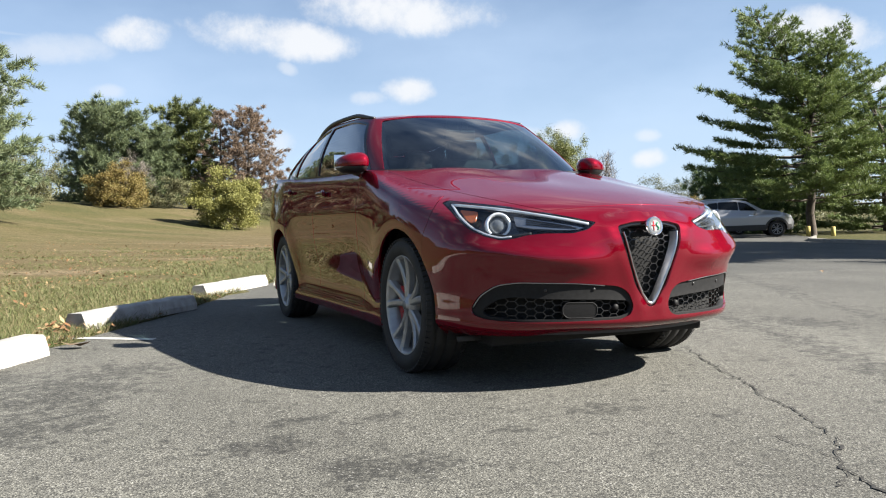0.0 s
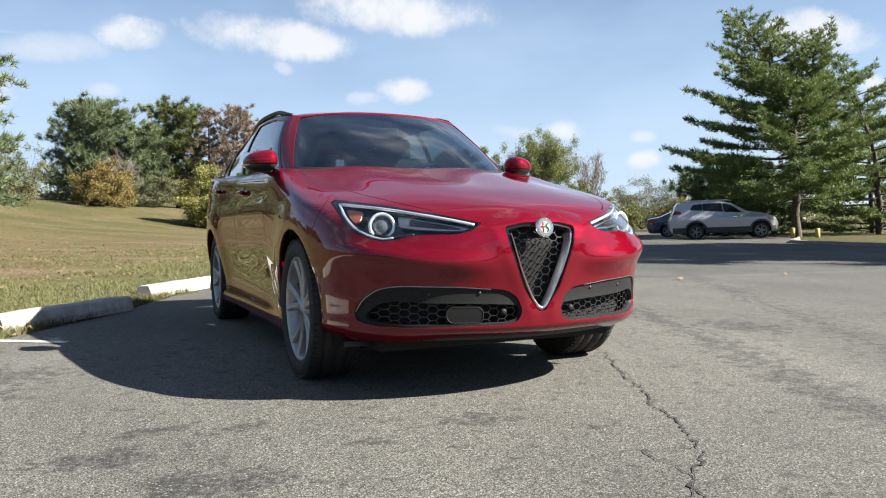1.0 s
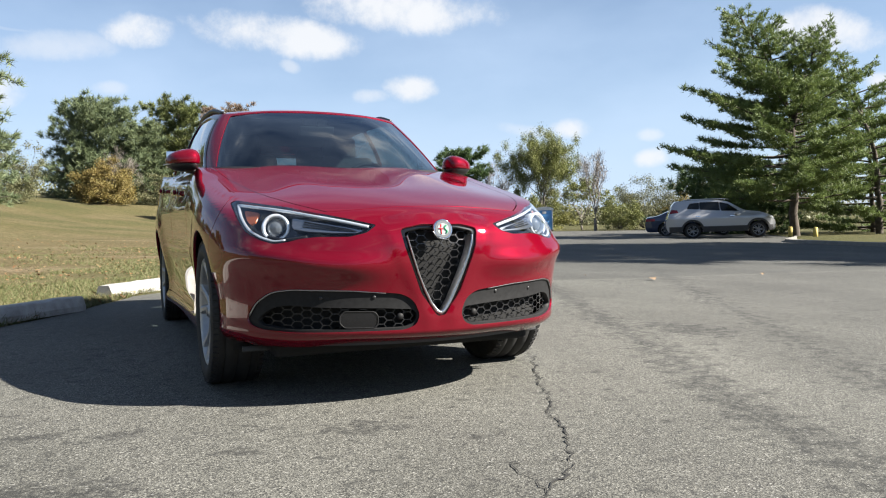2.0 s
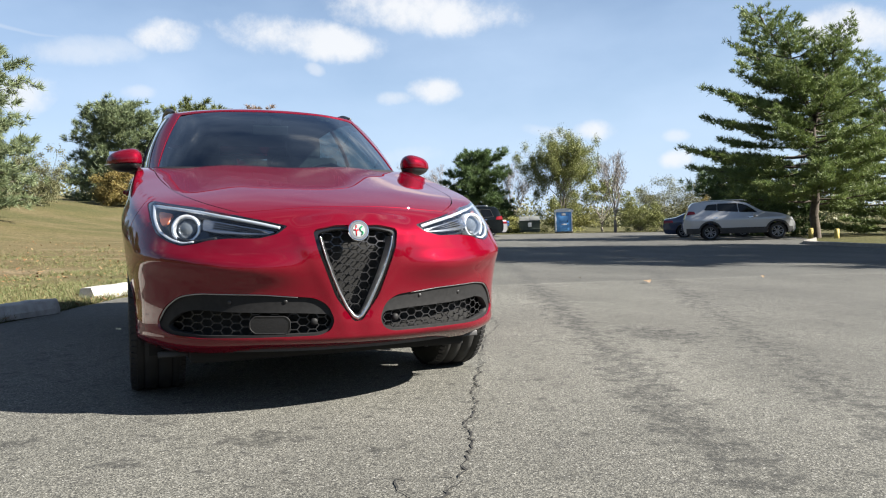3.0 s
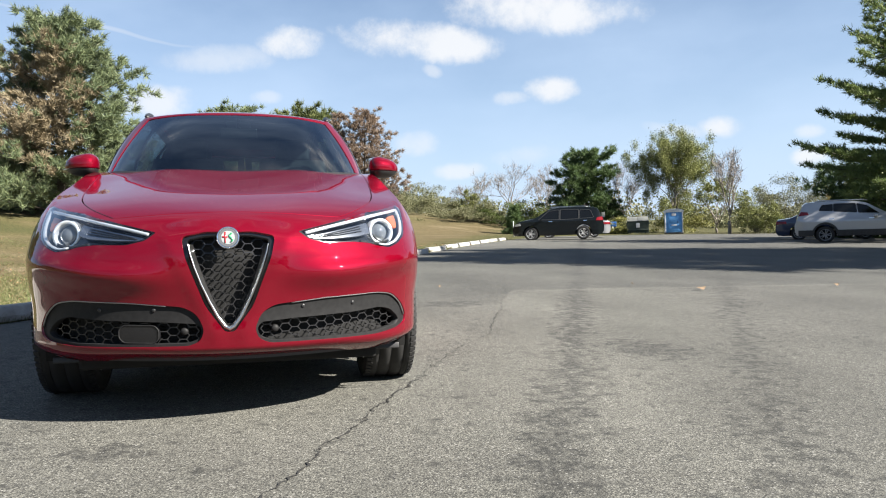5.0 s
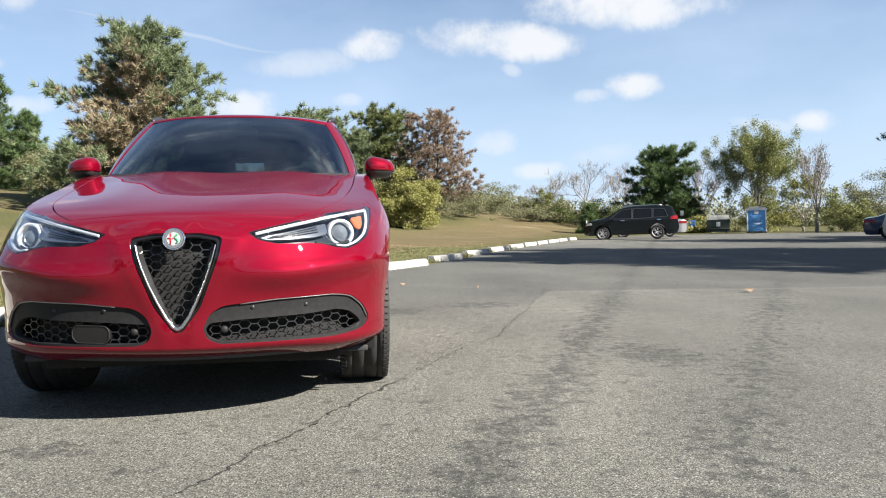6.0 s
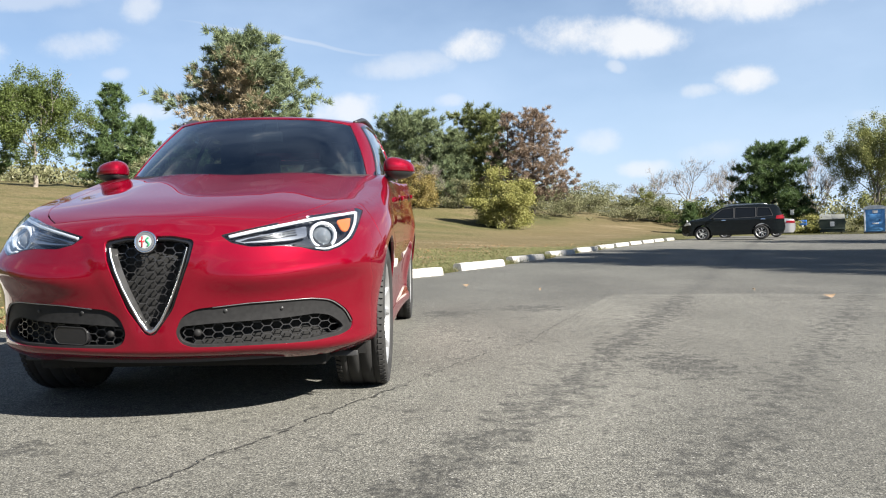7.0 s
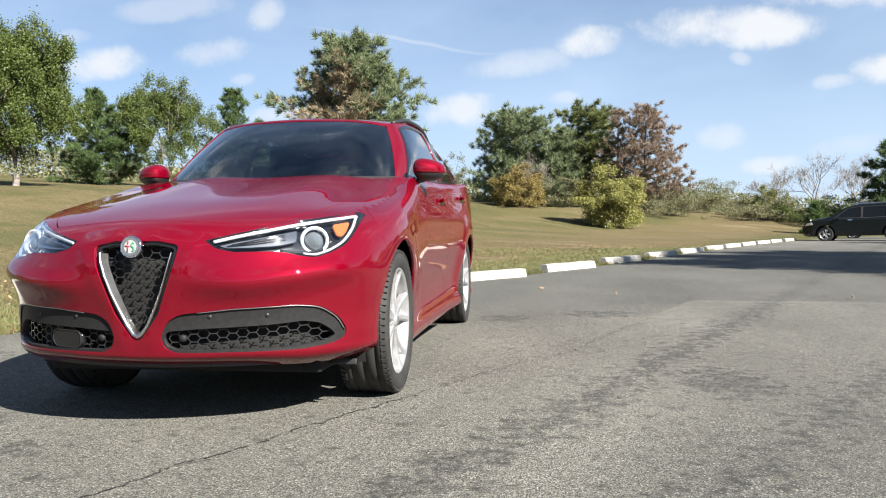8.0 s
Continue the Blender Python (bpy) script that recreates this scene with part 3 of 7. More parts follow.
def hood_z(x, y):
    x, y = np.abs(np.asarray(x, float)), np.asarray(y, float)
    r = x / shoulder(y)
    z = hood_mid(y) - edge_drop(y) * np.clip(r, 0, 1.15)**2.3
    ridge = 0.018 * smooth(-0.9, 0.2, y)
    z = z + ridge * (1 - smooth(0.42, 0.80, r)) - 0.010 * smooth(-0.6, 0.3, y) * np.exp(-((r - 0.0) / 0.25)**2)
    return z


belt = curve((0.2, 1.10), (0.9, 1.140), (1.6, 1.160), (2.4, 1.19), (3.2, 1.235), (3.7, 1.25), (4.1, 1.25))


def _normal(s):
    e = 1e-3
    tx, ty = plan_x(s + e) - plan_x(s - e), plan_y(s + e) - plan_y(s - e)
    n = np.hypot(tx, ty)
    return ty / n, -tx / n


def top_point(s):
    a = np.abs(s)
    nx, ny = _normal(a)
    i = top_inset(a)
    return plan_x(a) - nx * i, plan_y(a) - ny * i


def top_z(s):
    x, y = top_point(s)
    t = smooth(0.45, 0.95, y)
    return hood_z(x, np.minimum(y, 0.95)) * (1 - t) + belt(y) * t


def skin(s, z):
    """The car's outer skin round its whole outline: s along it (0 at the nose's middle, minus on the other side), z the height."""
    s, z = np.asarray(s, float), np.asarray(z, float)
    a = np.abs(s)
    nx, ny = _normal(a)
    y0 = plan_y(a)
    wn_ = 1 - smooth(0.35, 0.75, a)
    ws_ = smooth(1.05, 1.45, a)
    wc_ = 1 - wn_ - ws_

    def base(zz):
        return inset_nose(zz) * wn_ + inset_corner(zz) * wc_ + inset_side(zz) * ws_
    zt, zr = top_z(a), roll_from(a)
    t = np.clip((z - zr) / np.maximum(zt - zr, 0.01), 0, 1.05)
    g = 0.62 * t**1.5 + 0.38 * (1 - np.sqrt(np.maximum(1 - np.minimum(t, 1)**2, 0)))
    i = base(np.minimum(z, zr + 0.03)) * (1 - t) + base(np.minimum(z, zt)) * t
    i = i * (1 - t) + top_inset(a) * g
    # swelling over the wheels
    for yc in (0.0, WB):
        r = np.hypot(y0 - yc, z - WHEEL_R)
        i = i - 0.013 * np.exp(-((r - 0.46) / 0.11)**2) * ws_ * smooth(0.15, 0.5, z)
    # a hollow below the shoulder of the doors
    mid = smooth(0.5, 0.9, y0) * (1 - smooth(2.2, 2.7, y0))
    i = i + mid * (0.022 * np.exp(-((z - 0.50) / 0.16)**2) - 0.006 * np.exp(-((z - 0.90) / 0.06)**2))
    # raised frame of the shield, wide at the top
    half = 0.03 + 0.185 * np.clip((z - 0.39) / 0.39, 0, 1.1)
    xx = plan_x(a)
    frame_ = np.exp(-((xx - half - 0.03) / 0.035)**2) * smooth(0.30, 0.40, z) * (1 - smooth(0.76, 0.84, z))
    i = i - 0.004 * frame_ * wn_
    # a soft bar from the shield to the lamps and a hollow under it
    ridge_z = z - 0.625 - 0.05 * smooth(0.4, 0.85, xx)
    i = i - 0.036 * np.exp(-(ridge_z / np.where(ridge_z > 0, 0.050, 0.060))**2) * smooth(0.13, 0.42, xx) * (1 - smooth(0.72, 0.92, xx)) * (1 - ws_)
    x = np.where(s < 0, -1, 1) * (plan_x(a) - nx * i)
    return np.stack([x, y0 - ny * i, z], -1)


def bonnet(x, y):
    return np.stack([x, y, hood_z(x, y)], -1)


# cabin: a band from the belt to the roof's edge, and the roof over it
gh_u = [0, 0.12, 0.22, 0.30, 0.36, 0.45, 0.58, 0.72, 0.82, 0.90, 1.0]
low_x = spline(*zip(gh_u, (0, 0.36, 0.60, 0.735, 0.785, 0.80, 0.805, 0.79, 0.73, 0.52, 0)))
low_y = spline(*zip(gh_u, (0.40, 0.45, 0.56, 0.72, 0.92, 1.45, 2.15, 2.95, 3.45, 3.80, 3.88)))
low_z = curve(*zip(gh_u, (1.120, 1.130, 1.142, 1.148, 1.148, 1.155, 1.175, 1.215, 1.24, 1.24, 1.24)))
high_x = spline(*zip(gh_u, (0, 0.297, 0.472, 0.570, 0.606, 0.628, 0.632, 0.605, 0.558, 0.365, 0)))
high_y = spline(*zip(gh_u, (1.10, 1.115, 1.15, 1.20, 1.29, 1.62, 2.15, 2.72, 3.05, 3.28, 3.33)))
high_z = curve(*zip(gh_u, (1.572, 1.565, 1.552, 1.542, 1.554, 1.590, 1.602, 1.558, 1.505, 1.48, 1.48)))


def cabin(u, w):
    u, w = np.asarray(u, float), np.asarray(w, float)
    a = np.abs(u)
    bulge = 0.035 * 4 * w * (1 - w)
    x = low_x(a) * (1 - w) + high_x(a) * w
    y = low_y(a) * (1 - w) + high_y(a) * w
    z = low_z(a) * (1 - w) + high_z(a) * w
    sx = smooth(0.22, 0.38, a) * (1 - smooth(0.8, 0.92, a))
    fy = 1 - smooth(0.15, 0.34, a)
    x = x + bulge * sx
    y = y - bulge * 0.5 * fy
    z = z + bulge * 0.7 * fy
    return np.stack([np.where(u < 0, -x, x), y, z], -1)


def roof_s(u, w):
    """u round the half roof, w from its edge to the middle line."""
    u, w = np.asarray(u, float), np.asarray(w, float)
    a = np.abs(u)
    x0, y0, z0 = high_x(a), high_y(a), high_z(a)
    top = roof_mid(y0)
    x = x0 * (1 - w)
    z = z0 + (top - z0) * (1 - np.maximum(1 - w, 0)**2.2)
    return np.stack([np.where(u < 0, -x, x), y0 + 0 * w, z], -1)


roof_mid = spline((1.0, 1.548), (1.10, 1.572), (1.3, 1.606), (1.7, 1.642), (2.1, 1.645), (2.6, 1.610), (3.0, 1.552), (3.33, 1.480))

car = empty("car", "glossy metallic red sport utility car parked on the asphalt", "car")
car.rotation_euler = (0.0041, 0.0242, 0)  # it stands on the lot's slope

# openings of the nose in (half width, height)
SHIELD = rounded([(-0.186, 0.782), (-0.10, 0.800), (0.10, 0.800), (0.186, 0.782), (0.168, 0.70), (0.095, 0.50), (0.018, 0.395), (-0.018, 0.395), (-0.095, 0.50), (-0.168, 0.70)], 0.02, 4)
LAMP = rounded([(0.284, 0.799), (0.327, 0.766), (0.398, 0.749), (0.524, 0.750), (0.593, 0.743), (0.637, 0.729), (0.687, 0.721), (0.742, 0.739), (0.802, 0.773), (0.836, 0.812), (0.864, 0.853), (0.893, 0.908), (0.888, 0.920), (0.842, 0.905), (0.68, 0.881), (0.51, 0.848), (0.393, 0.824)], 0.012, 4)
INTAKE = rounded([(0.100, 0.405), (0.126, 0.468), (0.180, 0.500), (0.392, 0.520), (0.630, 0.527), (0.712, 0.514), (0.772, 0.462), (0.797, 0.405), (0.792, 0.368), (0.752, 0.350), (0.641, 0.338), (0.163, 0.342), (0.116, 0.362)], 0.030, 5)
MESH = rounded([(0.110, 0.404), (0.128, 0.430), (0.261, 0.439), (0.529, 0.447), (0.655, 0.456), (0.712, 0.442), (0.750, 0.408), (0.764, 0.384), (0.748, 0.364), (0.633, 0.349), (0.168, 0.352), (0.123, 0.370)], 0.018, 5)


def on_nose(poly, sign=1):
    return np.array([(float(s_of_x(x * sign)), z) for x, z in poly])


def arch(yc, r=0.412, n=26, sign=1):
    """Wheel arch from its front foot over the wheel to its rear foot."""
    pts = []
    for i in range(n + 1):
        a = math.pi * (1.0 + 0.12 - (1.24) * i / n)
        y, z = yc - r * math.cos(math.pi - a), WHEEL_R + 0.005 + r * math.sin(a)
        pts.append((y, z))
    return pts


def edge_top(s0, s1, n, drop=0.0):
    return [(s, float(top_z(s)) - drop) for s in np.linspace(s0, s1, n)]


GAP = 0.003


def roll_over(uv, N):
    """Turns the skin's shading over into the bonnet's along their common edge."""
    a = np.abs(uv[:, 0])
    x, y = top_point(a)
    xy = np.stack([x * np.sign(uv[:, 0]), y], 1)
    nb = surface_normals(bonnet, xy, 1.0)
    zt, zr = top_z(a), roll_from(a)
    w = (smooth(0.35, 1.0, (uv[:, 1] - zr) / np.maximum(zt - zr, 0.01)) * (1 - smooth(0.3, 0.7, y)))[:, None]
    n = N * (1 - w) + nb * w
    return n / np.linalg.norm(n, axis=1)[:, None]


front_arch = [(float(s_of_y(y)), z) for y, z in arch(0.0)]
rear_arch = [(float(s_of_y(y)), z) for y, z in arch(WB)]
S_DOOR, S_DOOR2, S_REAR = (float(s_of_y(v)) for v in (0.78, 1.86, 2.62))
half_bumper = [(0.0, 0.274), (0.3, 0.270), (0.8, 0.262), (1.05, 0.256), (front_arch[0][0] - 0.01, 0.255)]
arch_up = [p for p in front_arch if p[1] < 0.66 and p[0] < float(s_of_y(0.0))]
half_bumper += arch_up
S_SEAM = float(s_of_x(0.893)) + 0.03
half_bumper += [(max(arch_up[-1][0] - 0.05, S_SEAM + 0.02), 0.74), (S_SEAM, 0.80)]
half_bumper += [(s, float(top_z(s))) for s in np.linspace(S_SEAM, 0.0, 46)][:-1]
left_half = [(-s, z) for s, z in half_bumper[::-1]]
bumper_outline = half_bumper + left_half[:-1]
holes = [on_nose(SHIELD), on_nose(LAMP), on_nose(LAMP, -1), on_nose(INTAKE), on_nose(INTAKE, -1)]
bumper = patch("front_bumper", skin, bumper_outline, paint, car, holes, 0.018, 0.010, turn=roll_over)

for sgn in (1, -1):
    def flip(pts):
        return [(p[0] * sgn, p[1]) for p in pts]
    # wing
    wing = [(max(arch_up[-1][0] - 0.05, S_SEAM + 0.02) + GAP, 0.742), (arch_up[-1][0] + 0.001, arch_up[-1][1] + GAP)] + [p for p in front_arch if p[1] >= 0.66 or p[0] > float(s_of_y(0.0))]
    wing = [p for p in wing if p[0] < S_DOOR - GAP]
    wing += [(S_DOOR - GAP, 0.30), (S_DOOR - GAP, 0.7)]
    wing += [(s, float(top_z(s))) for s in np.linspace(S_DOOR - GAP, S_SEAM + 2 * GAP, 30)] + [(S_SEAM + 2 * GAP, 0.802)]
    patch("wing", skin, flip(wing), paint, car, (), 0.013, 0.010, turn=roll_over)
    door = [(S_DOOR + GAP, 0.30)] + [(S_DOOR2 - GAP, 0.30)] + edge_top(S_DOOR2 - GAP, S_DOOR + GAP, 20)
    patch("front_door", skin, flip(door), paint, car, (), 0.022, 0.015)
    d2 = [(S_DOOR2 + GAP, 0.30), (float(s_of_y(2.42)), 0.30)]
    d2 += [p for p in rear_arch if 0.42 < p[1] and p[0] < S_REAR + 0.02]
    d2 += [(S_REAR + 0.14, 0.95)] + edge_top(S_REAR + 0.2, S_DOOR2 + GAP, 20)
    patch("rear_door", skin, flip(d2), paint, car, (), 0.022, 0.015)
    rear = [p for p in rear_arch if p[0] >= S_REAR + 0.02] + [(S_END * sgn * sgn, 0.25)] + edge_top(S_END, S_REAR + 0.2 + 2 * GAP, 40) + [(S_REAR + 0.14 + 2 * GAP, 0.95)]
    patch("rear_quarter", skin, flip(rear), paint, car, (), 0.05, 0.03)
    sill = [(front_arch[-1][0], 0.20)] + [(rear_arch[0][0], 0.20), (float(s_of_y(2.42)), 0.296), (front_arch[-1][0], 0.296)]
    patch("sill", skin, flip(sill), paint, car, (), 0.03, 0.02)

# bonnet, edge to edge with the skin, its shut line set in from the wings
ring = [(float(x), float(y)) for x, y in (top_point(s) for s in np.linspace(0, float(s_of_y(0.80)), 60))]
cut = curve((-0.95, 0.30), (-0.80, 0.46), (-0.62, 0.58), (-0.40, 0.655), (-0.1, 0.70), (0.3, 0.735), (0.75, 0.755))
HOOD_Y = -0.80
line = [(float(cut(y)), y) for y in np.linspace(HOOD_Y, 0.72, 40)]
cowl = [(x, 0.46 + 0.27 * (x / 0.755)**2) for x in np.linspace(0.72, 0, 16)]
nose_edge = [(x, HOOD_Y - 0.075 * (1 - (x / line[0][0])**2)) for x in np.linspace(0, line[0][0], 14)]
half = nose_edge[:-1] + line + cowl
hood = half[:-1] + [(0.0, cowl[-1][1])] + [(-x, y) for x, y in half[::-1] if x > 1e-6][:]
patch("bonnet", bonnet, hood, paint, car, (), 0.018, 0.012)
# the skin between the bonnet's shut line and the shoulder
outer = [p for p in ring]
inner = [(x, y - 2 * GAP) for x, y in nose_edge[:-1]] + [(x + 2 * GAP, y - 0.5 * GAP) for x, y in line]
rim = outer + inner[::-1][:-1] + [inner[0]] + [(-x, y) for x, y in inner[1:]] + [(-x, y) for x, y in outer[::-1]][:-1]
patch("nose_panel", bonnet, rim, paint, car, (), 0.014, 0.010)

# cabin skin with its windows
WIND = rounded([(-0.293, 0.010), (-0.15, 0.0), (0.15, 0.0), (0.293, 0.010), (0.290, 0.955), (0.15, 0.972), (-0.15, 0.972), (-0.290, 0.955)], 0.02, 4)
W_FRONT = rounded([(0.343, 0.05), (0.555, 0.05), (0.556, 0.93), (0.44, 0.93), (0.368, 0.885)], 0.02, 4)
W_REAR = rounded([(0.568, 0.05), (0.70, 0.06), (0.715, 0.90), (0.568, 0.93)], 0.015, 4)
W_QUART = rounded([(0.712, 0.08), (0.775, 0.16), (0.742, 0.86), (0.726, 0.88)], 0.012, 4)
W_BACK = rounded([(0.88, 0.12), (0.985, 0.10), (0.985, 0.9), (0.885, 0.88)], 0.012, 4)
cab = [(-0.9995, -0.06), (-0.5, -0.06), (0, -0.03), (0.5, -0.06), (0.9995, -0.06), (0.9995, 1.0), (0.5, 1.0), (0, 1.0), (-0.5, 1.0), (-0.9995, 1.0)]


def mirror_poly(p):
    return np.array([(-a, b) for a, b in p])


wins = [W_FRONT, mirror_poly(W_FRONT), W_REAR, mirror_poly(W_REAR), W_QUART, mirror_poly(W_QUART)]
patch("cabin_frame", cabin, cab, paint, car, [WIND] + wins + [W_BACK, mirror_poly(W_BACK)], 0.02, 0.010, 0.0, 0.008)
patch("cabin_lining", cabin, cab, interior, car, [WIND] + wins + [W_BACK, mirror_poly(W_BACK)], 0.03, 0.014, -0.010, 0)
FRIT = np.array([(a * 0.955, 0.045 + (b - 0.02) * 0.93) for a, b in WIND])
patch("windscreen_border", cabin, WIND, gloss_black, car, [FRIT], 0.03, 0.012, -0.007, 0)
patch("windscreen", cabin, WIND, glass, car, (), 0.03, 0.02, -0.004, 0.004, 1.0, "dark tinted windscreen glass")
for p in wins:
    patch("side_window", cabin, p, glass, car, (), 0.03, 0.02, -0.006, 0.004)
for sgn in (1, -1):
    patch("roof_half", roof_s, [(0.0 * sgn, 0), (0.5 * sgn, 0), (1.0 * sgn, 0), (1.0 * sgn, 1), (0.5 * sgn, 1), (0.0 * sgn, 1)], paint, car, (), 0.03, 0.02, 0.0, 0.0, 1.0)

# ---- the red car: its parts ----
def on_skin(x, z, lift=0.0):
    """A place on the nose at half width x and height z, moved out by lift."""
    s = float(s_of_x(x))
    p = skin(np.array([s]), np.array([z]))[0]
    n = surface_normals(skin, np.array([[s, z]]), 1.0)[0]
    return Vector(p + n * lift), Vector(n)


for sgn in (1, -1):
    patch("rear_window", cabin, W_BACK if sgn > 0 else mirror_poly(W_BACK), glass, car, (), 0.03, 0.02, -0.006, 0.004)
    DLO = rounded([(0.334, 0.022), (0.56, 0.022), (0.70, 0.03), (0.788, 0.15), (0.748, 0.92), (0.715, 0.95), (0.56, 0.965), (0.43, 0.965), (0.359, 0.915)], 0.02, 4)
    o = DLO if sgn > 0 else mirror_poly(DLO)
    hs = [w if sgn > 0 else mirror_poly(w) for w in (W_FRONT, W_REAR, W_QUART)]
    patch("window_surround", cabin, o, gloss_black, car, hs, 0.025, 0.012, 0.003, 0.012, 1.0, "gloss black window surround")
    bm = bmesh.new()
    tube(bm, [cabin(np.array([u * sgn]), np.array([-0.01]))[0] + np.array((sgn * 0.008, 0, 0)) for u in np.linspace(0.362, 0.78, 24)], 0.009, 6)
    part("belt_trim", bm, grey_trim, car)
band = [(-0.335, -0.03), (0.335, -0.03), (0.335, 0.012), (-0.335, 0.012)]
patch("cowl", cabin, band, black_plastic, car, (), 0.03, 0.02, 0.002, 0.03)

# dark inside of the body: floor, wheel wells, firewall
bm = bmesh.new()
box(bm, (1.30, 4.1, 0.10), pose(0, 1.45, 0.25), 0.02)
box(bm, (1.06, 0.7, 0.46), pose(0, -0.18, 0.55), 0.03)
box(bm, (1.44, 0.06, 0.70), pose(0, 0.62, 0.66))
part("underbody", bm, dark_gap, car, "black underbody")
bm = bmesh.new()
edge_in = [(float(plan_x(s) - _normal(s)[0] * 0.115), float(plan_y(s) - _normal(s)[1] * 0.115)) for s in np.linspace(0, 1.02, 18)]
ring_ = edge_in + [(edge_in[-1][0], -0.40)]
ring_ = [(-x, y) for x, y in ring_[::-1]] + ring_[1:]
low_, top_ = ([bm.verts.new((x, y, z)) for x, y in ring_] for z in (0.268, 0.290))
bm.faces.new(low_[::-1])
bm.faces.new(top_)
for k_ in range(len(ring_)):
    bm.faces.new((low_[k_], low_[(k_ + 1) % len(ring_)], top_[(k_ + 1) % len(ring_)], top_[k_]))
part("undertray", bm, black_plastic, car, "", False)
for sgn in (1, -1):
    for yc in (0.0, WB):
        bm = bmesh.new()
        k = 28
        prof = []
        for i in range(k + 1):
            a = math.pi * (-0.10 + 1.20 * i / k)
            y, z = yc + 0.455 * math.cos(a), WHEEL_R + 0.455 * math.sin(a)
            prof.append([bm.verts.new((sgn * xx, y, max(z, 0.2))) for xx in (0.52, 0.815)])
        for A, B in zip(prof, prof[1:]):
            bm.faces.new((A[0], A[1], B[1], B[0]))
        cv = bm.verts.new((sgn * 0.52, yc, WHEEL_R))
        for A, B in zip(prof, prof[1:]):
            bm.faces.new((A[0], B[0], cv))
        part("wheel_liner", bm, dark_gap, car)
    bm = bmesh.new()
    box(bm, (0.16, 0.012, 0.028), pose(sgn * 0.70, -0.47, 0.232, -12, 0, 0), 0.004)
    part("splash_flap", bm, black_plastic, car)

# near-black strips close behind the shut lines, the gaps' shade put into colour
for sgn in (1, -1):
    for sd in (S_DOOR, S_DOOR2):
        strip = [((sd - 0.03) * sgn, 0.24), ((sd + 0.03) * sgn, 0.24)] + [((sd + 0.03) * sgn, float(top_z(sd)) - 0.005), ((sd - 0.03) * sgn, float(top_z(sd)) - 0.005)]
        patch("shut_line", skin, strip, dark_gap, car, (), 0.04, 0.03, -0.014, 0)
strip = [(x, y - 0.02) for x, y in nose_edge] + [(x + 0.02, y) for x, y in line[1:]]
inn = [(x - 0.02 if x > 0.05 else x, y + 0.02) for x, y in line[::-1]] + [(x * 0.97, y + 0.02) for x, y in nose_edge[::-1]]
for sgn in (1, -1):
    loop = [(x * sgn, y) for x, y in strip + inn]
    patch("shut_line", bonnet, loop, dark_gap, car, (), 0.03, 0.02, -0.014, 0)


# ---- nose: shield, lamps, intakes ----
def shrink(poly, k, dz=0.0):
    c = poly.mean(0)
    return np.array([c + (p - c) * k + np.array((0, dz)) for p in poly])


def hexes(poly, w, h, ox=0.0):
    """Edges of a flat honeycomb inside an outline."""
    lo, hi = poly.min(0), poly.max(0)
    seen_, segs = set(), []
    rows_ = int((hi[1] - lo[1]) / (h * 0.5)) + 3
    cols = int((hi[0] - lo[0]) / (w * 1.5)) + 3
    for r in range(-1, rows_):
        for c in range(-1, cols):
            cx = lo[0] + ox + c * w * 1.5 + (0.75 * w if r % 2 else 0)
            cz = lo[1] + r * h * 0.5
            pts = [(cx - w / 2, cz), (cx - w / 4, cz + h / 2), (cx + w / 4, cz + h / 2), (cx + w / 2, cz), (cx + w / 4, cz - h / 2), (cx - w / 4, cz - h / 2)]
            for a, b in zip(pts, pts[1:] + pts[:1]):
                key = tuple(sorted(((round(a[0], 4), round(a[1], 4)), (round(b[0], 4), round(b[1], 4)))))
                if key in seen_:
                    continue
                seen_.add(key)
                segs.append((a, b))
    mids = np.array([((a[0] + b[0]) / 2, (a[1] + b[1]) / 2) for a, b in segs])
    return [sg for sg, k in zip(segs, inside(poly, mids)) if k]


def honeycomb(name, poly, w, h, sign, depth, lift, thick, mat):
    verts, faces = [], []
    for a, b in hexes(poly, w, h):
        pa, na = on_skin(a[0] * sign, a[1], lift)
        pb, nb = on_skin(b[0] * sign, b[1], lift)
        d = (pb - pa).normalized()
        q = d.cross(na) * (thick / 2)
        k = len(verts)
        verts += [pa + q, pa - q, pb - q, pb + q]
        verts += [pa + q * 1.6 - na * depth, pa - q * 1.6 - na * depth, pb - q * 1.6 - nb * depth, pb + q * 1.6 - nb * depth]
        faces += [(k, k + 1, k + 2, k + 3), (k + 1, k, k + 4, k + 5), (k + 3, k + 2, k + 6, k + 7)]
    return from_lists(name, verts, faces, mat, car, "", False)


inner_shield = np.array([(x * 0.90, 0.60 + (z - 0.60) * 0.94) for x, z in SHIELD])
patch("shield_frame", skin, on_nose(SHIELD), gloss_black, car, [on_nose(inner_shield)], 0.03, 0.012, -0.012, 0.05, 1.0, "gloss black frame of the shield grille")
# near-black sheet behind the mesh: the opening's depth shade as colour
patch("shield_shade_sheet", skin, on_nose(SHIELD), dark_gap, car, (), 0.04, 0.03, -0.075, 0)
honeycomb("shield_mesh", inner_shield, 0.054, 0.037, 1, 0.018, -0.040, 0.0032, mesh_bar)
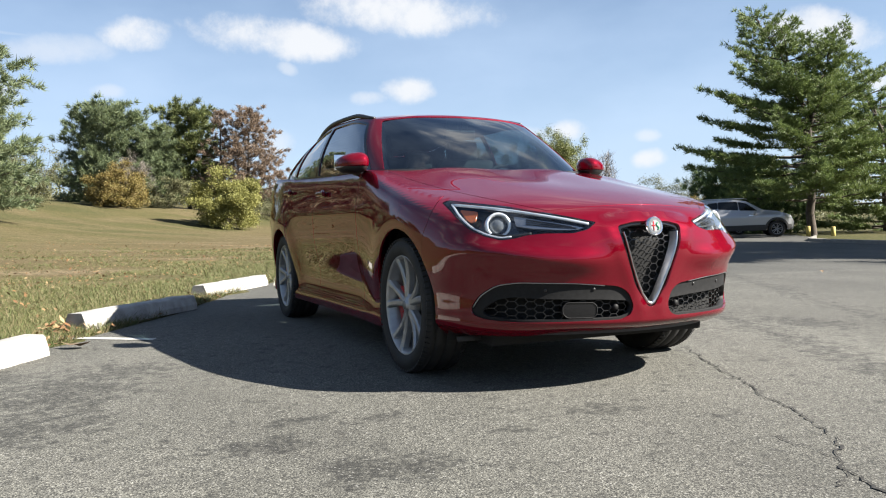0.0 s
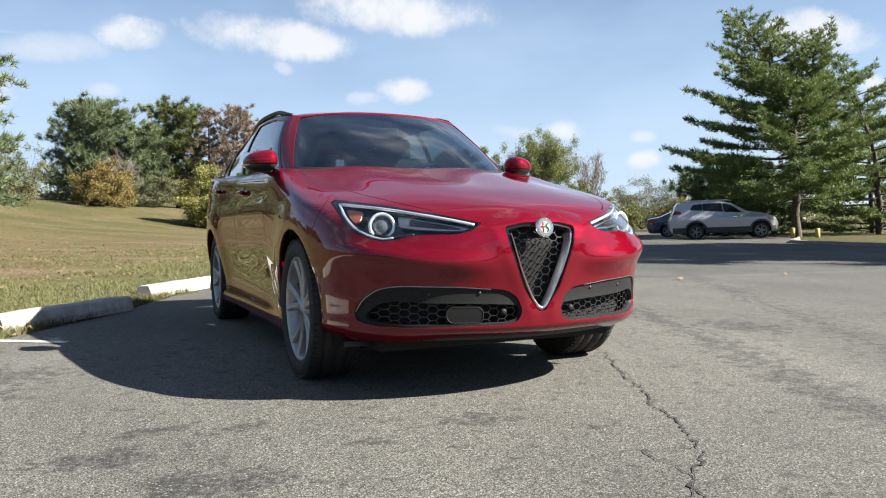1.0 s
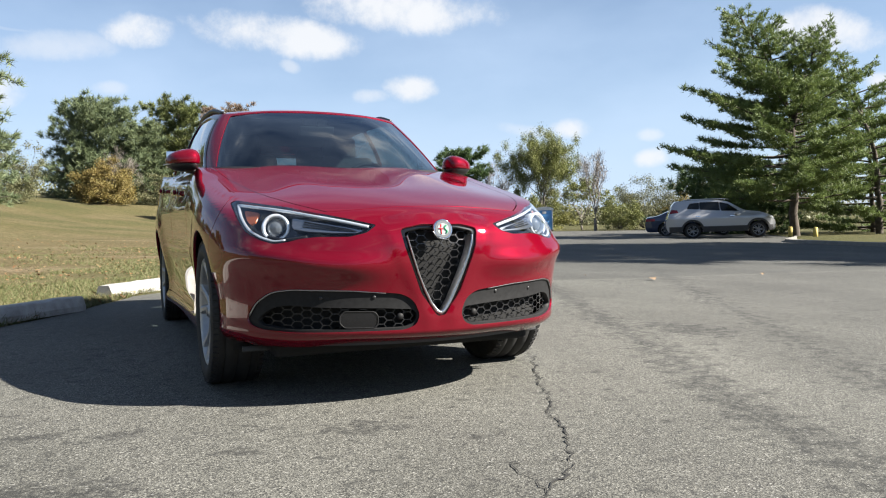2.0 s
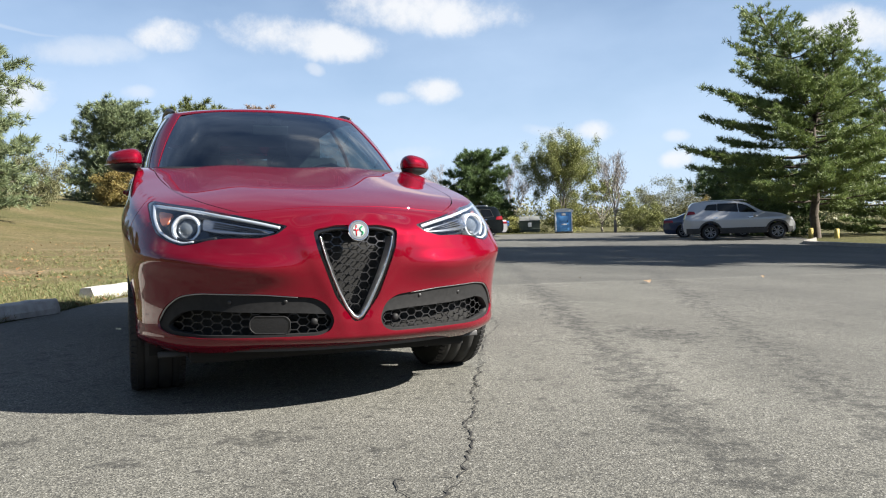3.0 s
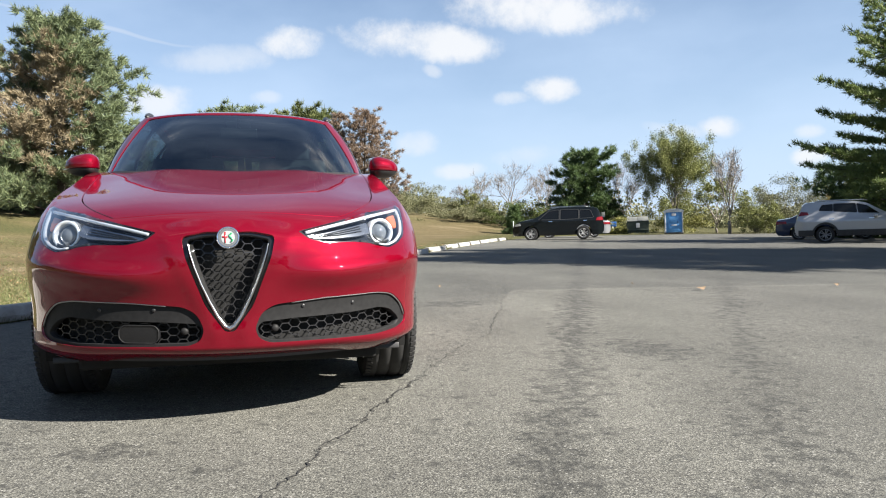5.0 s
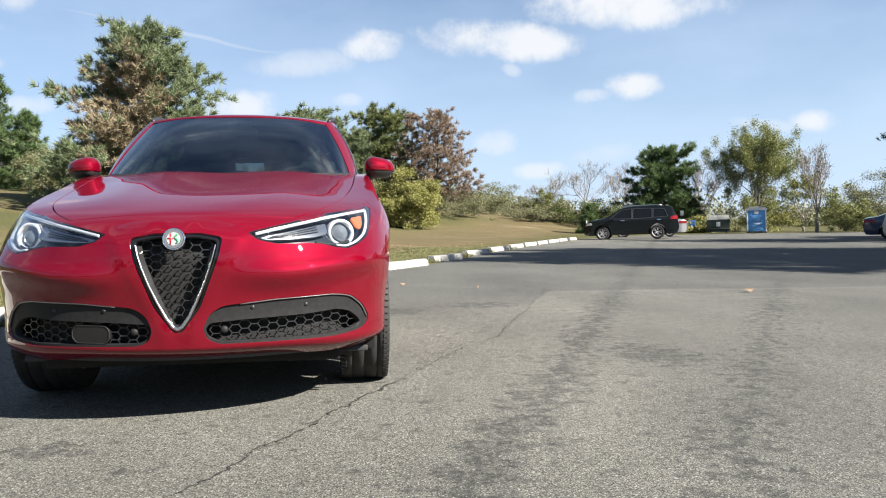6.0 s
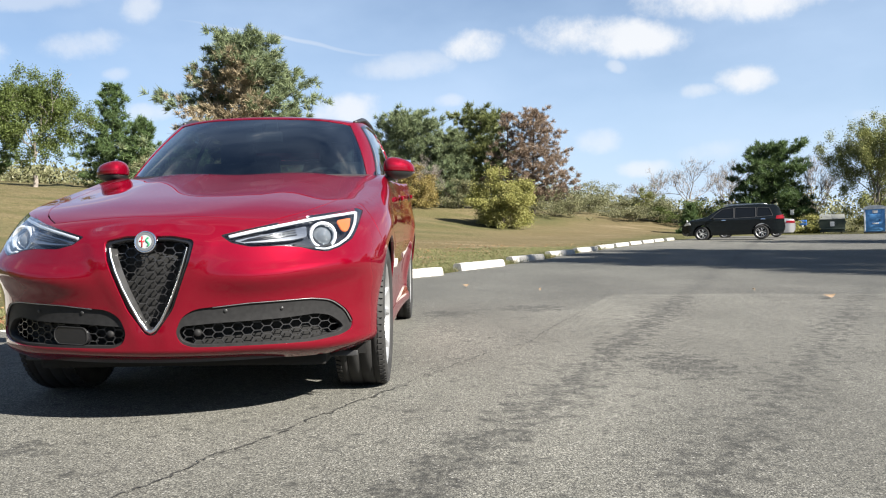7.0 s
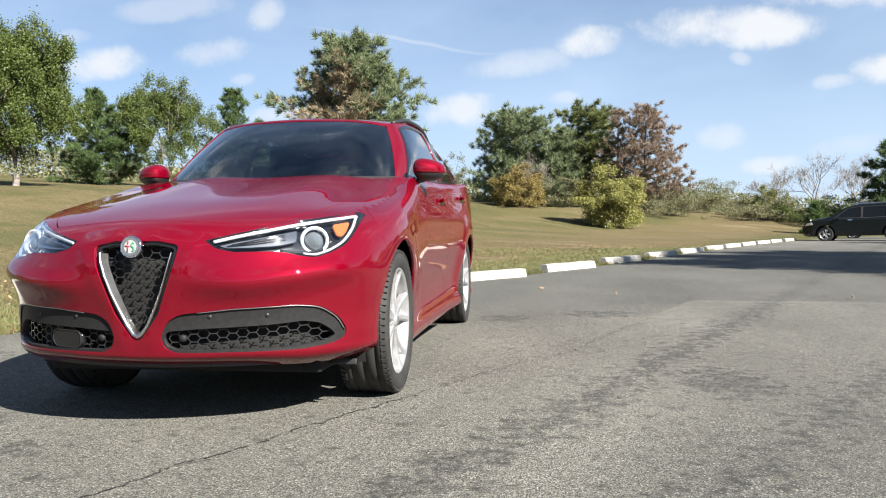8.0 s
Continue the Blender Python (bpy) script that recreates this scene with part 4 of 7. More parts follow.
# the bright V inside the shield, thin at the tips and broad at the foot
v_half = [(0.157, 0.752), (0.148, 0.715), (0.132, 0.66), (0.108, 0.59), (0.078, 0.52), (0.045, 0.455), (0.018, 0.418), (0.0, 0.409)]
path = [(-x, z) for x, z in v_half] + [(x, z) for x, z in v_half[-2::-1]]
width = [0.004, 0.005, 0.0065, 0.0080, 0.010, 0.0125, 0.015, 0.017]
width = width + width[-2::-1]
verts, faces = [], []
for i, ((x, z), wv) in enumerate(zip(path, width)):
    a, b = path[max(i - 1, 0)], path[min(i + 1, len(path) - 1)]
    d = np.array((b[0] - a[0], b[1] - a[1]))
    d = d / np.linalg.norm(d)
    n2 = np.array((-d[1], d[0]))
    o_ = np.array((x, z)) - n2 * wv * 0.55
    i_ = np.array((x, z)) + n2 * wv * 0.55
    m_ = np.array((x, z))
    po, no = on_skin(o_[0], o_[1], -0.004)
    pm, _ = on_skin(m_[0], m_[1], 0.004)
    pi_, ni = on_skin(i_[0], i_[1], -0.006)
    pd, _ = on_skin(i_[0] * 0.93, i_[1] + 0.004, -0.036)
    pe, _ = on_skin(o_[0], o_[1], -0.02)
    verts += [pe, po, pm, pi_, pd]
for i in range(len(path) - 1):
    for j in range(4):
        a = i * 5 + j
        faces.append((a, a + 1, a + 6, a + 5))
from_lists("chrome_v", verts, faces, satin_metal, car, "satin chrome V-shaped grille bar", True)

# round badge
bp, bn = on_skin(0.0, 0.774, 0.006)
bmat = look((0, 0, 0), (Vector((0, -1, 0.12))).normalized()) @ Matrix.Rotation(radians(90), 4, "Y")
bmat = Matrix.Translation(bp + Vector((0, -0.012, 0))) @ Matrix(((0, 1, 0, 0), (-1, 0, 0, 0), (0, 0, 1, 0), (0, 0, 0, 1))) @ Matrix.Rotation(radians(-8), 4, "Y")
bm = bmesh.new()
lathe(bm, [(0.001, 0.006), (0.038, 0.006), (0.041, 0.009), (0.044, 0.006), (0.045, -0.01)], 40, bmat)
badge = part("badge", bm, chrome, car, "round chrome badge")
enamel_w = material("enamel_white", (0.28, 0.30, 0.30), 0.2)
enamel_r = material("enamel_red", (0.5, 0.02, 0.03), 0.2)
enamel_g = material("enamel_green", (0.03, 0.22, 0.10), 0.2)
enamel_ring = material("enamel_ring", (0.13, 0.135, 0.145), 0.35, 0.3)
bm = bmesh.new()
lathe(bm, [(0.001, 0.0085), (0.027, 0.0085)], 36, bmat)
part("badge_face", bm, enamel_w, badge)
bm = bmesh.new()
lathe(bm, [(0.028, 0.0080), (0.0375, 0.0080)], 36, bmat)
part("badge_ring", bm, enamel_ring, badge)
bm = bmesh.new()
box(bm, (0.0015, 0.005, 0.044), bmat @ pose(0.0095, -0.011, 0))
box(bm, (0.0014, 0.021, 0.006), bmat @ pose(0.0095, -0.0125, 0.002))
part("badge_cross", bm, enamel_r, badge)
bm = bmesh.new()
tube(bm, [bmat @ Vector((0.0095, 0.011 + 0.006 * math.sin(t * 7), -0.018 + 0.036 * t)) for t in np.linspace(0, 1, 14)], 0.0035, 5)
part("badge_wave", bm, enamel_g, badge)

drl = material("light_guide", (0.80, 0.82, 0.85), 0.22, 0.55)
lamp_dark = material("lamp_dark_chrome", (0.07, 0.073, 0.08), 0.22, 0.85)
lamp_chrome = material("lamp_chrome", (0.34, 0.35, 0.37), 0.22, 0.9)
proj_glass = material("projector_lens", (0.10, 0.11, 0.12), 0.03, 0.0, Coat_Weight=1.0)
for sgn in (1, -1):
    body = patch("headlamp", skin, on_nose(shrink(LAMP, 1.0), sgn), lamp_dark, car, (), 0.03, 0.014, -0.055, 0, 1.0, "black headlamp with bright light guide")
    # side walls of the lamp and its clear cover
    patch("lamp_rim", skin, on_nose(LAMP, sgn), gloss_black, body, [on_nose(shrink(LAMP, 0.972), sgn)], 0.03, 0.012, -0.002, 0.055)
    patch("lamp_cover", skin, on_nose(shrink(LAMP, 0.985), sgn), head_glass, body, (), 0.02, 0.014, 0.001, 0)

    def bar(name, pts, r, mat, lift, flat=0.6, k=8):
        bm = bmesh.new()
        path = resample(rounded(pts, 0.02, 4, False), 0.012, False)
        tube(bm, [on_skin(x * sgn, z, lift)[0] for x, z in path], r, k, False, flat, (0, -1, 0))
        return part(name, bm, mat, body)
    bar("light_guide", [(0.318, 0.7945), (0.40, 0.814), (0.51, 0.837), (0.68, 0.869), (0.842, 0.893), (0.878, 0.902)], 0.0072, drl, -0.010)
    bar("light_guide", [(0.878, 0.902), (0.852, 0.851), (0.825, 0.815), (0.795, 0.784), (0.742, 0.752), (0.69, 0.736), (0.652, 0.742)], 0.0075, drl, -0.010)
    wedge = rounded([(0.338, 0.785), (0.40, 0.799), (0.52, 0.823), (0.655, 0.850), (0.640, 0.800), (0.575, 0.786), (0.46, 0.778), (0.37, 0.776)], 0.01, 3)
    patch("lamp_reflector", skin, on_nose(wedge, sgn), lamp_chrome, body, (), 0.02, 0.012, -0.026, 0.012, 1.0, "bright reflector wedge")
    for dz_ in (0.0, 0.010, 0.020):
        bar("lamp_rib", [(0.37 + dz_, 0.7815 + dz_ * 0.35), (0.47, 0.790 + dz_ * 0.75), (0.60, 0.808 + dz_ * 1.1)], 0.0022, gloss_black, -0.023, 1.0, 6)
    bar("lamp_foot", [(0.575, 0.762), (0.637, 0.750), (0.69, 0.752), (0.735, 0.766)], 0.008, grey_trim, -0.03)
    am = rounded([(0.797, 0.828), (0.812, 0.818), (0.832, 0.838), (0.860, 0.884), (0.800, 0.872)], 0.010, 3)
    patch("turn_lens", skin, on_nose(am, sgn), amber, body, (), 0.02, 0.012, -0.022, 0.01, 1.0, "amber reflector")
    cp, cn = on_skin(0.712 * sgn, 0.809, -0.034)
    face = Vector((0.36 * sgn, -1.0, 0.14)).normalized()
    rot = face.to_track_quat("X", "Z").to_matrix().to_4x4()
    pm_ = Matrix.Translation(cp) @ rot
    bm = bmesh.new()
    lathe(bm, [(0.046, -0.03), (0.046, 0.004), (0.052, 0.015), (0.061, 0.011), (0.063, -0.03)], 40, pm_)
    part("projector_ring", bm, drl, body)
    bm = bmesh.new()
    lathe(bm, [(0.0005, 0.012), (0.014, 0.010), (0.028, 0.004), (0.039, -0.008), (0.046, -0.022)], 36, pm_)
    part("projector", bm, proj_glass, body)

    # lower intake: grey bezel, honeycomb and what sits in it
    patch("intake_bezel", skin, on_nose(INTAKE, sgn), grey_trim, car, [on_nose(MESH, sgn)], 0.02, 0.012, -0.010, 0.03, 1.0, "dark grey intake bezel")
    # another near-black sheet, painting the shade inside the intake
    patch("intake_shade_sheet", skin, on_nose(INTAKE, sgn), dark_gap, car, (), 0.04, 0.03, -0.085, 0)
    honeycomb("intake_mesh", MESH, 0.052, 0.034, sgn, 0.018, -0.030, 0.0034, mesh_bar)
    bm = bmesh.new()
    rim_path = [(0.250, 0.504), (0.392, 0.517), (0.630, 0.524), (0.708, 0.511), (0.767, 0.460), (0.790, 0.404)]
    pts = resample(rounded(rim_path, 0.03, 4, False), 0.02, False)
    tube(bm, [on_skin(x * sgn, z, -0.004)[0] for x, z in pts], 0.0032, 6)
    part("intake_edge", bm, dull_metal, car, "thin satin edge of the intake")
    for x in (0.30, 0.52):
        bm = bmesh.new()
        p, n = on_skin(x * sgn, 0.487, -0.008)
        lathe(bm, [(0.0005, 0.002), (0.007, 0.002), (0.008, 0.0)], 14, Matrix.Translation(p) @ n.to_track_quat("X", "Z").to_matrix().to_4x4())
        part("parking_sensor", bm, black_plastic, car)
    p, n = on_skin(0.185 * sgn, 0.400, -0.022)
    bm = bmesh.new()
    lathe(bm, [(0.0005, 0.004), (0.012, 0.004), (0.016, -0.004), (0.016, -0.02)], 18, Matrix.Translation(p) @ n.to_track_quat("X", "Z").to_matrix().to_4x4())
    part("parking_sensor", bm, grey_trim, car)
RADAR = rounded([(-0.425, 0.356), (-0.300, 0.354), (-0.284, 0.372), (-0.284, 0.408), (-0.300, 0.425), (-0.425, 0.428), (-0.445, 0.410), (-0.445, 0.375)], 0.01, 3)
patch("radar_cover", skin, on_nose(RADAR), gloss_black, car, (), 0.02, 0.012, -0.014, 0.03, 1.0, "black radar cover in the intake")
bm = bmesh.new()
tube(bm, [on_skin(x, z, -0.013)[0] for x, z in resample(RADAR, 0.02)], 0.0028, 6, True)
part("radar_rim", bm, grey_trim, car)

# ---- wheels ----
def wheel_at(sgn, yc, turn):
    m = pose(sgn * 0.772, yc, WHEEL_R) @ (Matrix.Rotation(math.pi, 4, "Z") if sgn < 0 else Matrix()) @ Matrix.Rotation(radians(turn), 4, "X")
    R, rim_r = WHEEL_R, 0.268
    bm = bmesh.new()
    lathe(bm, [(0.262, 0.100), (0.272, 0.112), (0.266, 0.112), (0.254, 0.098), (0.240, 0.05), (0.235, -0.10), (0.262, -0.11)], 60, m)
    w = part("wheel", bm, wheel_silver, car, "silver alloy wheel with twin spokes")
    bm = bmesh.new()
    prof = [(0.258, 0.100), (0.275, 0.116), (0.300, 0.126), (0.325, 0.126), (0.345, 0.118), (0.357, 0.104)]
    for a, b in ((0.098, 0.066), (0.058, 0.006), (-0.006, -0.058), (-0.066, -0.098)):
        prof += [(R - 0.004, a + 0.003), (R, a), (R, b), (R - 0.008, b - 0.002)]
    prof += [(0.357, -0.104), (0.345, -0.118), (0.30, -0.126), (0.258, -0.10)]
    lathe(bm, prof, 72, m)
    ty = part("tyre", bm, rubber, w, "black rubber tyre")
    # shoulder tread blocks
    corner = [Vector((x, y, z)) for x in (-0.014, 0.014) for y in (-0.011, 0.011) for z in (-0.006, 0.006)]
    cube = [(0, 1, 3, 2), (4, 6, 7, 5), (0, 4, 5, 1), (2, 3, 7, 6), (0, 2, 6, 4), (1, 5, 7, 3)]
    verts, faces = [], []
    for i in range(72):
        for sx in (1, -1):
            c = m @ Matrix.Rotation(2 * math.pi * i / 72, 4, "X") @ pose(sx * 0.106, 0, R - 0.0068, 0, sx * 18, 0)
            k = len(verts)
            verts += [c @ v for v in corner]
            faces += [tuple(k + q for q in f) for f in cube]
    tagged(from_lists("tread", verts, faces, rubber, w, "", False), "tyre tread blocks", "", "", "stuff")
    for i in range(5):
        for j in (-1, 1):
            bm = bmesh.new()
            a_hub, a_rim = 2 * math.pi * i / 5 + j * 0.12, 2 * math.pi * i / 5 + j * 0.245
            secs = []
            for t in (0.0, 0.2, 0.45, 0.7, 0.9, 1.0):
                r = 0.045 + (0.262 - 0.045) * t
                a = a_hub + (a_rim - a_hub) * t
                wd_ = 0.021 - 0.002 * t if t < 0.95 else 0.030
                xf = 0.088 - 0.020 * math.sin(math.pi * t) * 0.6 + 0.018 * t
                d = Vector((0, math.cos(a), math.sin(a)))
                q = Vector((0, -math.sin(a), math.cos(a)))
                c = d * r
                secs.append([bm.verts.new(m @ (c + q * u * wd_ + Vector((xf + dx_, 0, 0)))) for u, dx_ in ((-1, -0.035), (-0.9, -0.004), (-0.45, 0.004), (0.45, 0.004), (0.9, -0.004), (1, -0.035))])
            for A, B in zip(secs, secs[1:]):
                for k in range(5):
                    bm.faces.new((A[k], A[k + 1], B[k + 1], B[k]))
                bm.faces.new((A[5], A[0], B[0], B[5]))
            bm.faces.new(secs[0])
            bm.faces.new(secs[-1][::-1])
            bmesh.ops.recalc_face_normals(bm, faces=bm.faces[:])
            part("spoke", bm, wheel_silver, w, "", False)
    bm = bmesh.new()
    lathe(bm, [(0.0005, 0.104), (0.026, 0.104), (0.030, 0.098), (0.036, 0.092), (0.062, 0.086), (0.068, 0.06), (0.068, 0.03)], 36, m)
    part("hub", bm, wheel_silver, w)
    bm = bmesh.new()
    lathe(bm, [(0.0005, 0.107), (0.022, 0.107), (0.0245, 0.104)], 24, m)
    part("hub_cap", bm, enamel_ring, w, "grey hub cap")
    for i in range(5):
        bm = bmesh.new()
        a = 2 * math.pi * (i + 0.5) / 5
        lathe(bm, [(0.0005, 0.088), (0.007, 0.088), (0.009, 0.06)], 8, m @ pose(0, 0.048 * math.cos(a), 0.048 * math.sin(a)))
        part("wheel_bolt", bm, steel, w)
    bm = bmesh.new()
    lathe(bm, [(0.07, 0.035), (0.172, 0.035), (0.175, 0.030), (0.175, 0.015), (0.07, 0.015)], 48, m)
    part("brake_disc", bm, steel, w)
    bm = bmesh.new()
    flat_m = pose(sgn * 0.772, yc, WHEEL_R)
    for i in range(9):
        a = radians(-28 + 7 * i)
        c = flat_m @ pose(sgn * 0.03, 0.135 * math.cos(a), 0.135 * math.sin(a)) @ Matrix.Rotation(a, 4, "X")
        box(bm, (0.07, 0.085, 0.022), c)
    part("brake_caliper", bm, brake_red, w, "red brake caliper")


wheel_at(1, 0.0, 10)
wheel_at(-1, 0.0, 26)
wheel_at(1, WB, 4)
wheel_at(-1, WB, 40)

# ---- mirrors, handles, rails ----
for sgn in (1, -1):
    def shell(z_from, z_to, mat, name, parent, grow=1.0, label=""):
        verts, faces, na, nb = [], [], 30, 12
        for j in range(nb + 1):
            zz = z_from + (z_to - z_from) * j / nb
            r = max(1 - abs(zz)**2.4, 0.0)**(1 / 2.4)
            for i in range(na):
                a = 2 * math.pi * i / na
                ca, sa = math.cos(a), math.sin(a)
                px = math.copysign(abs(ca)**0.75, ca) * r
                py = math.copysign(abs(sa)**0.85, sa) * r
                taper = 1.0 - 0.22 * (0.5 + 0.5 * px)
                fx = 0.098 * px * grow
                fy = 0.122 * py * taper * grow + 0.045 * (0.5 + 0.5 * px)
                fz = 0.076 * zz * (1.08 - 0.36 * (0.5 + 0.5 * px)) * grow - 0.006 * px
                verts.append((sgn * (0.918 + fx) + (0.014 if sgn < 0 else 0.0), 0.80 + fy, 1.196 + fz))
        for j in range(nb):
            for i in range(na):
                q = (j * na + i, j * na + (i + 1) % na, (j + 1) * na + (i + 1) % na, (j + 1) * na + i)
                faces.append(q if sgn > 0 else q[::-1])
        faces.append([i for i in range(na)][::-1] if sgn > 0 else [i for i in range(na)])
        faces.append([nb * na + i for i in range(na)] if sgn > 0 else [nb * na + i for i in range(na)][::-1])
        return from_lists(name, verts, faces, mat, parent, label)
    cap = shell(-0.30, 0.999, paint, "wing_mirror", car, 1.0, "red wing mirror with black foot")
    shell(-0.999, -0.33, black_plastic, "mirror_base", cap, 0.97)
    bm = bmesh.new()
    tube(bm, [(sgn * (0.918 + 0.095 * math.cos(a)), 0.80 + 0.081 * math.sin(a) * (0.9 if math.cos(a) > 0 else 1) + 0.045 * (0.5 + 0.5 * math.cos(a)), 1.179 - 0.01 * math.cos(a)) for a in np.linspace(-2.9, -0.1, 14)], 0.004, 6)
    part("mirror_indicator", bm, satin_metal, cap)
    bm = bmesh.new()
    tube(bm, [(sgn * 0.87, 0.85, 1.145), (sgn * 0.83, 0.86, 1.132), (sgn * 0.77, 0.88, 1.135)], [0.040, 0.030, 0.034], 10, False, 0.55)
    part("mirror_arm", bm, black_plastic, cap)
    bm = bmesh.new()
    box(bm, (0.005, 0.13, 0.10), pose(sgn * 0.925, 0.912, 1.21, 0, 0, sgn * -80), 0.002)
    part("mirror_pane", bm, chrome, cap)
    for yh, zh in ((1.63, 1.035), (2.62, 1.085)):
        sx = float(skin(np.array([float(s_of_y(yh))]), np.array([zh]))[0][0])
        bm = bmesh.new()
        box(bm, (0.022, 0.19, 0.032), pose(sgn * (sx + 0.024), yh, zh), 0.010, 3)
        h_ = part("door_handle", bm, paint, car)
        bm = bmesh.new()
        lathe(bm, [(0.0005, 0.003), (0.05, 0.003), (0.055, 0.0)], 20, Matrix.Translation((sgn * (sx + 0.001), yh + 0.02, zh)) @ (Matrix.Rotation(math.pi, 4, "Z") if sgn < 0 else Matrix()) @ Matrix.Diagonal((1, 1.4, 0.6, 1)))
        part("handle_cup", bm, paint, h_)
    # roof rail: rises at the front, runs along and falls at the rear
    bm = bmesh.new()
    pts = []
    for t in np.linspace(0, 1, 26):
        y = 1.27 + 1.55 * t
        u_ = float(np.interp(y, high_y(np.linspace(0.3, 0.85, 60)), np.linspace(0.3, 0.85, 60)))
        rise = 0.022 * min(1, 4.2 * (t + 0.02), 4.2 * (1.02 - t))
        pts.append((sgn * (float(high_x(u_)) - 0.012), y, float(high_z(u_)) + rise + 0.002))
    tube(bm, pts, [0.011 + 0.010 * min(1, 5 * (i / 25 + 0.05), 5 * (1.05 - i / 25)) for i in range(26)], 8, False, 0.8)
    part("roof_rail", bm, black_plastic, car, "black roof rail")
    for args in ((sgn * 0.572, 1.36, 1.545, 6, 0, 0), (sgn * 0.585, 2.70, 1.555, -10, 0, 0)):
        bm = bmesh.new()
        box(bm, (0.020, 0.20, 0.035), pose(*args), 0.008)
        part("rail_foot", bm, black_plastic, car)

# ---- cabin ----
bm = bmesh.new()
box(bm, (1.42, 0.55, 0.20), pose(0, 0.86, 0.99, 8, 0, 0), 0.06, 4)
box(bm, (0.34, 0.16, 0.10), pose(0.36, 0.98, 1.08, 0, 0, 0), 0.03, 3)
part("dashboard", bm, interior, car, "black dashboard")


def seat(x, y, wide=0.50):
    bm = bmesh.new()
    box(bm, (wide, 0.52, 0.16), pose(x, y, 0.70, 6, 0, 0), 0.06, 4)
    s = part("seat", bm, interior, car, "black leather seat")
    bm = bmesh.new()
    box(bm, (wide, 0.14, 0.62), pose(x, y + 0.33, 1.02, -14, 0, 0), 0.06, 4)
    part("backrest", bm, interior, s)
    bm = bmesh.new()
    box(bm, (0.26, 0.10, 0.17), pose(x, y + 0.44, 1.40, -8, 0, 0), 0.045, 4)
    part("headrest", bm, interior, s)
    for dx_ in (-0.06, 0.06):
        bm = bmesh.new()
        tube(bm, [(x + dx_, y + 0.43, 1.25), (x + dx_, y + 0.44, 1.38)], 0.008, 6)
        part("headrest_post", bm, steel, s)


seat(0.38, 1.45)
seat(-0.38, 1.45)
seat(0.40, 2.45, 0.56)
seat(-0.40, 2.45, 0.56)
bm = bmesh.new()
wheel_m = pose(0.38, 1.10, 1.06, 68, 0, 0)
tube(bm, [wheel_m @ Vector((0.18 * math.cos(a), 0.18 * math.sin(a), 0)) for a in np.linspace(0, 2 * math.pi, 33)[:-1]], 0.014, 8, True)
box(bm, (0.34, 0.05, 0.02), wheel_m, 0.008)
box(bm, (0.14, 0.12, 0.03), wheel_m, 0.01)
part("steering_wheel", bm, interior, car)
bm = bmesh.new()
box(bm, (0.24, 0.03, 0.07), pose(0.0, 1.12, 1.44, 12, 0, 0), 0.012, 3)
tube(bm, [(0, 1.11, 1.47), (0, 1.10, 1.53)], 0.012, 8)
part("rear_view_mirror", bm, black_plastic, car)
bm = bmesh.new()
box(bm, (0.16, 0.06, 0.05), pose(0.0, 1.16, 1.515, 25, 0, 0), 0.01)
part("sensor_pod", bm, interior_light, car)
bm = bmesh.new()
box(bm, (1.02, 1.7, 0.015), pose(0, 2.12, 1.525), 0.004)
part("headliner", bm, interior, car)
for sgn in (1, -1):
    bm = bmesh.new()
    box(bm, (0.06, 1.9, 0.55), pose(sgn * 0.765, 1.75, 0.85), 0.02)
    part("door_lining", bm, interior, car)

# ---- wheel stops along the grass ----
def mesh_fast(name, V, F, mat, parent=None, label="", shade=False):
    """A mesh from arrays: V (n, 3), F (m, 3 or 4)."""
    V, F = np.asarray(V, np.float32), np.asarray(F, np.int32)
    me = bpy.data.meshes.new(name)
    me.vertices.add(len(V))
    me.vertices.foreach_set("co", V.ravel())
    me.loops.add(F.size)
    me.loops.foreach_set("vertex_index", F.ravel())
    me.polygons.add(len(F))
    me.polygons.foreach_set("loop_start", np.arange(0, F.size, F.shape[1], dtype=np.int32))
    me.update(calc_edges=True)
    if shade:
        me.shade_smooth()
    return link(name, me, mat, parent, label)


def wheel_stop(a, b, seed):
    rng = np.random.default_rng(seed)
    a, b = Vector((*a, 0)), Vector((*b, 0))
    a.z, b.z = float(lot_z(a.x, a.y)), float(lot_z(b.x, b.y))
    d = (b - a)
    L = d.length
    d.normalize()
    side = Vector((-d.y, d.x, 0))
    half = [(-0.115, 0.0), (-0.112, 0.05), (-0.085, 0.125), (-0.070, 0.140), (0.070, 0.140), (0.085, 0.125), (0.112, 0.05), (0.115, 0.0)]
    verts, faces, n = [], [], 15
    for i in range(n):
        t = i / (n - 1)
        end = min(t, 1 - t) * L
        k = 0.86 + 0.14 * min(1, end / 0.05)
        for u, v in half:
            w = rng.normal(0, 0.0025)
            verts.append(a + d * (t * L) + side * (u * k + w) + Vector((0, 0, v * (0.9 + 0.1 * k) + rng.normal(0, 0.002) * (v > 0.1))))
    w = len(half)
    for i in range(n - 1):
        for j in range(w - 1):
            faces.append((i * w + j, (i + 1) * w + j, (i + 1) * w + j + 1, i * w + j + 1))
    faces += [tuple(range(w)), tuple((n - 1) * w + j for j in range(w))[::-1]]
    ob = from_lists("wheel_stop", verts, faces, concrete, None, "", False)
    return tagged(ob, "whitewashed concrete wheel stop on the asphalt edge", "wheel stop", "wheel stops")


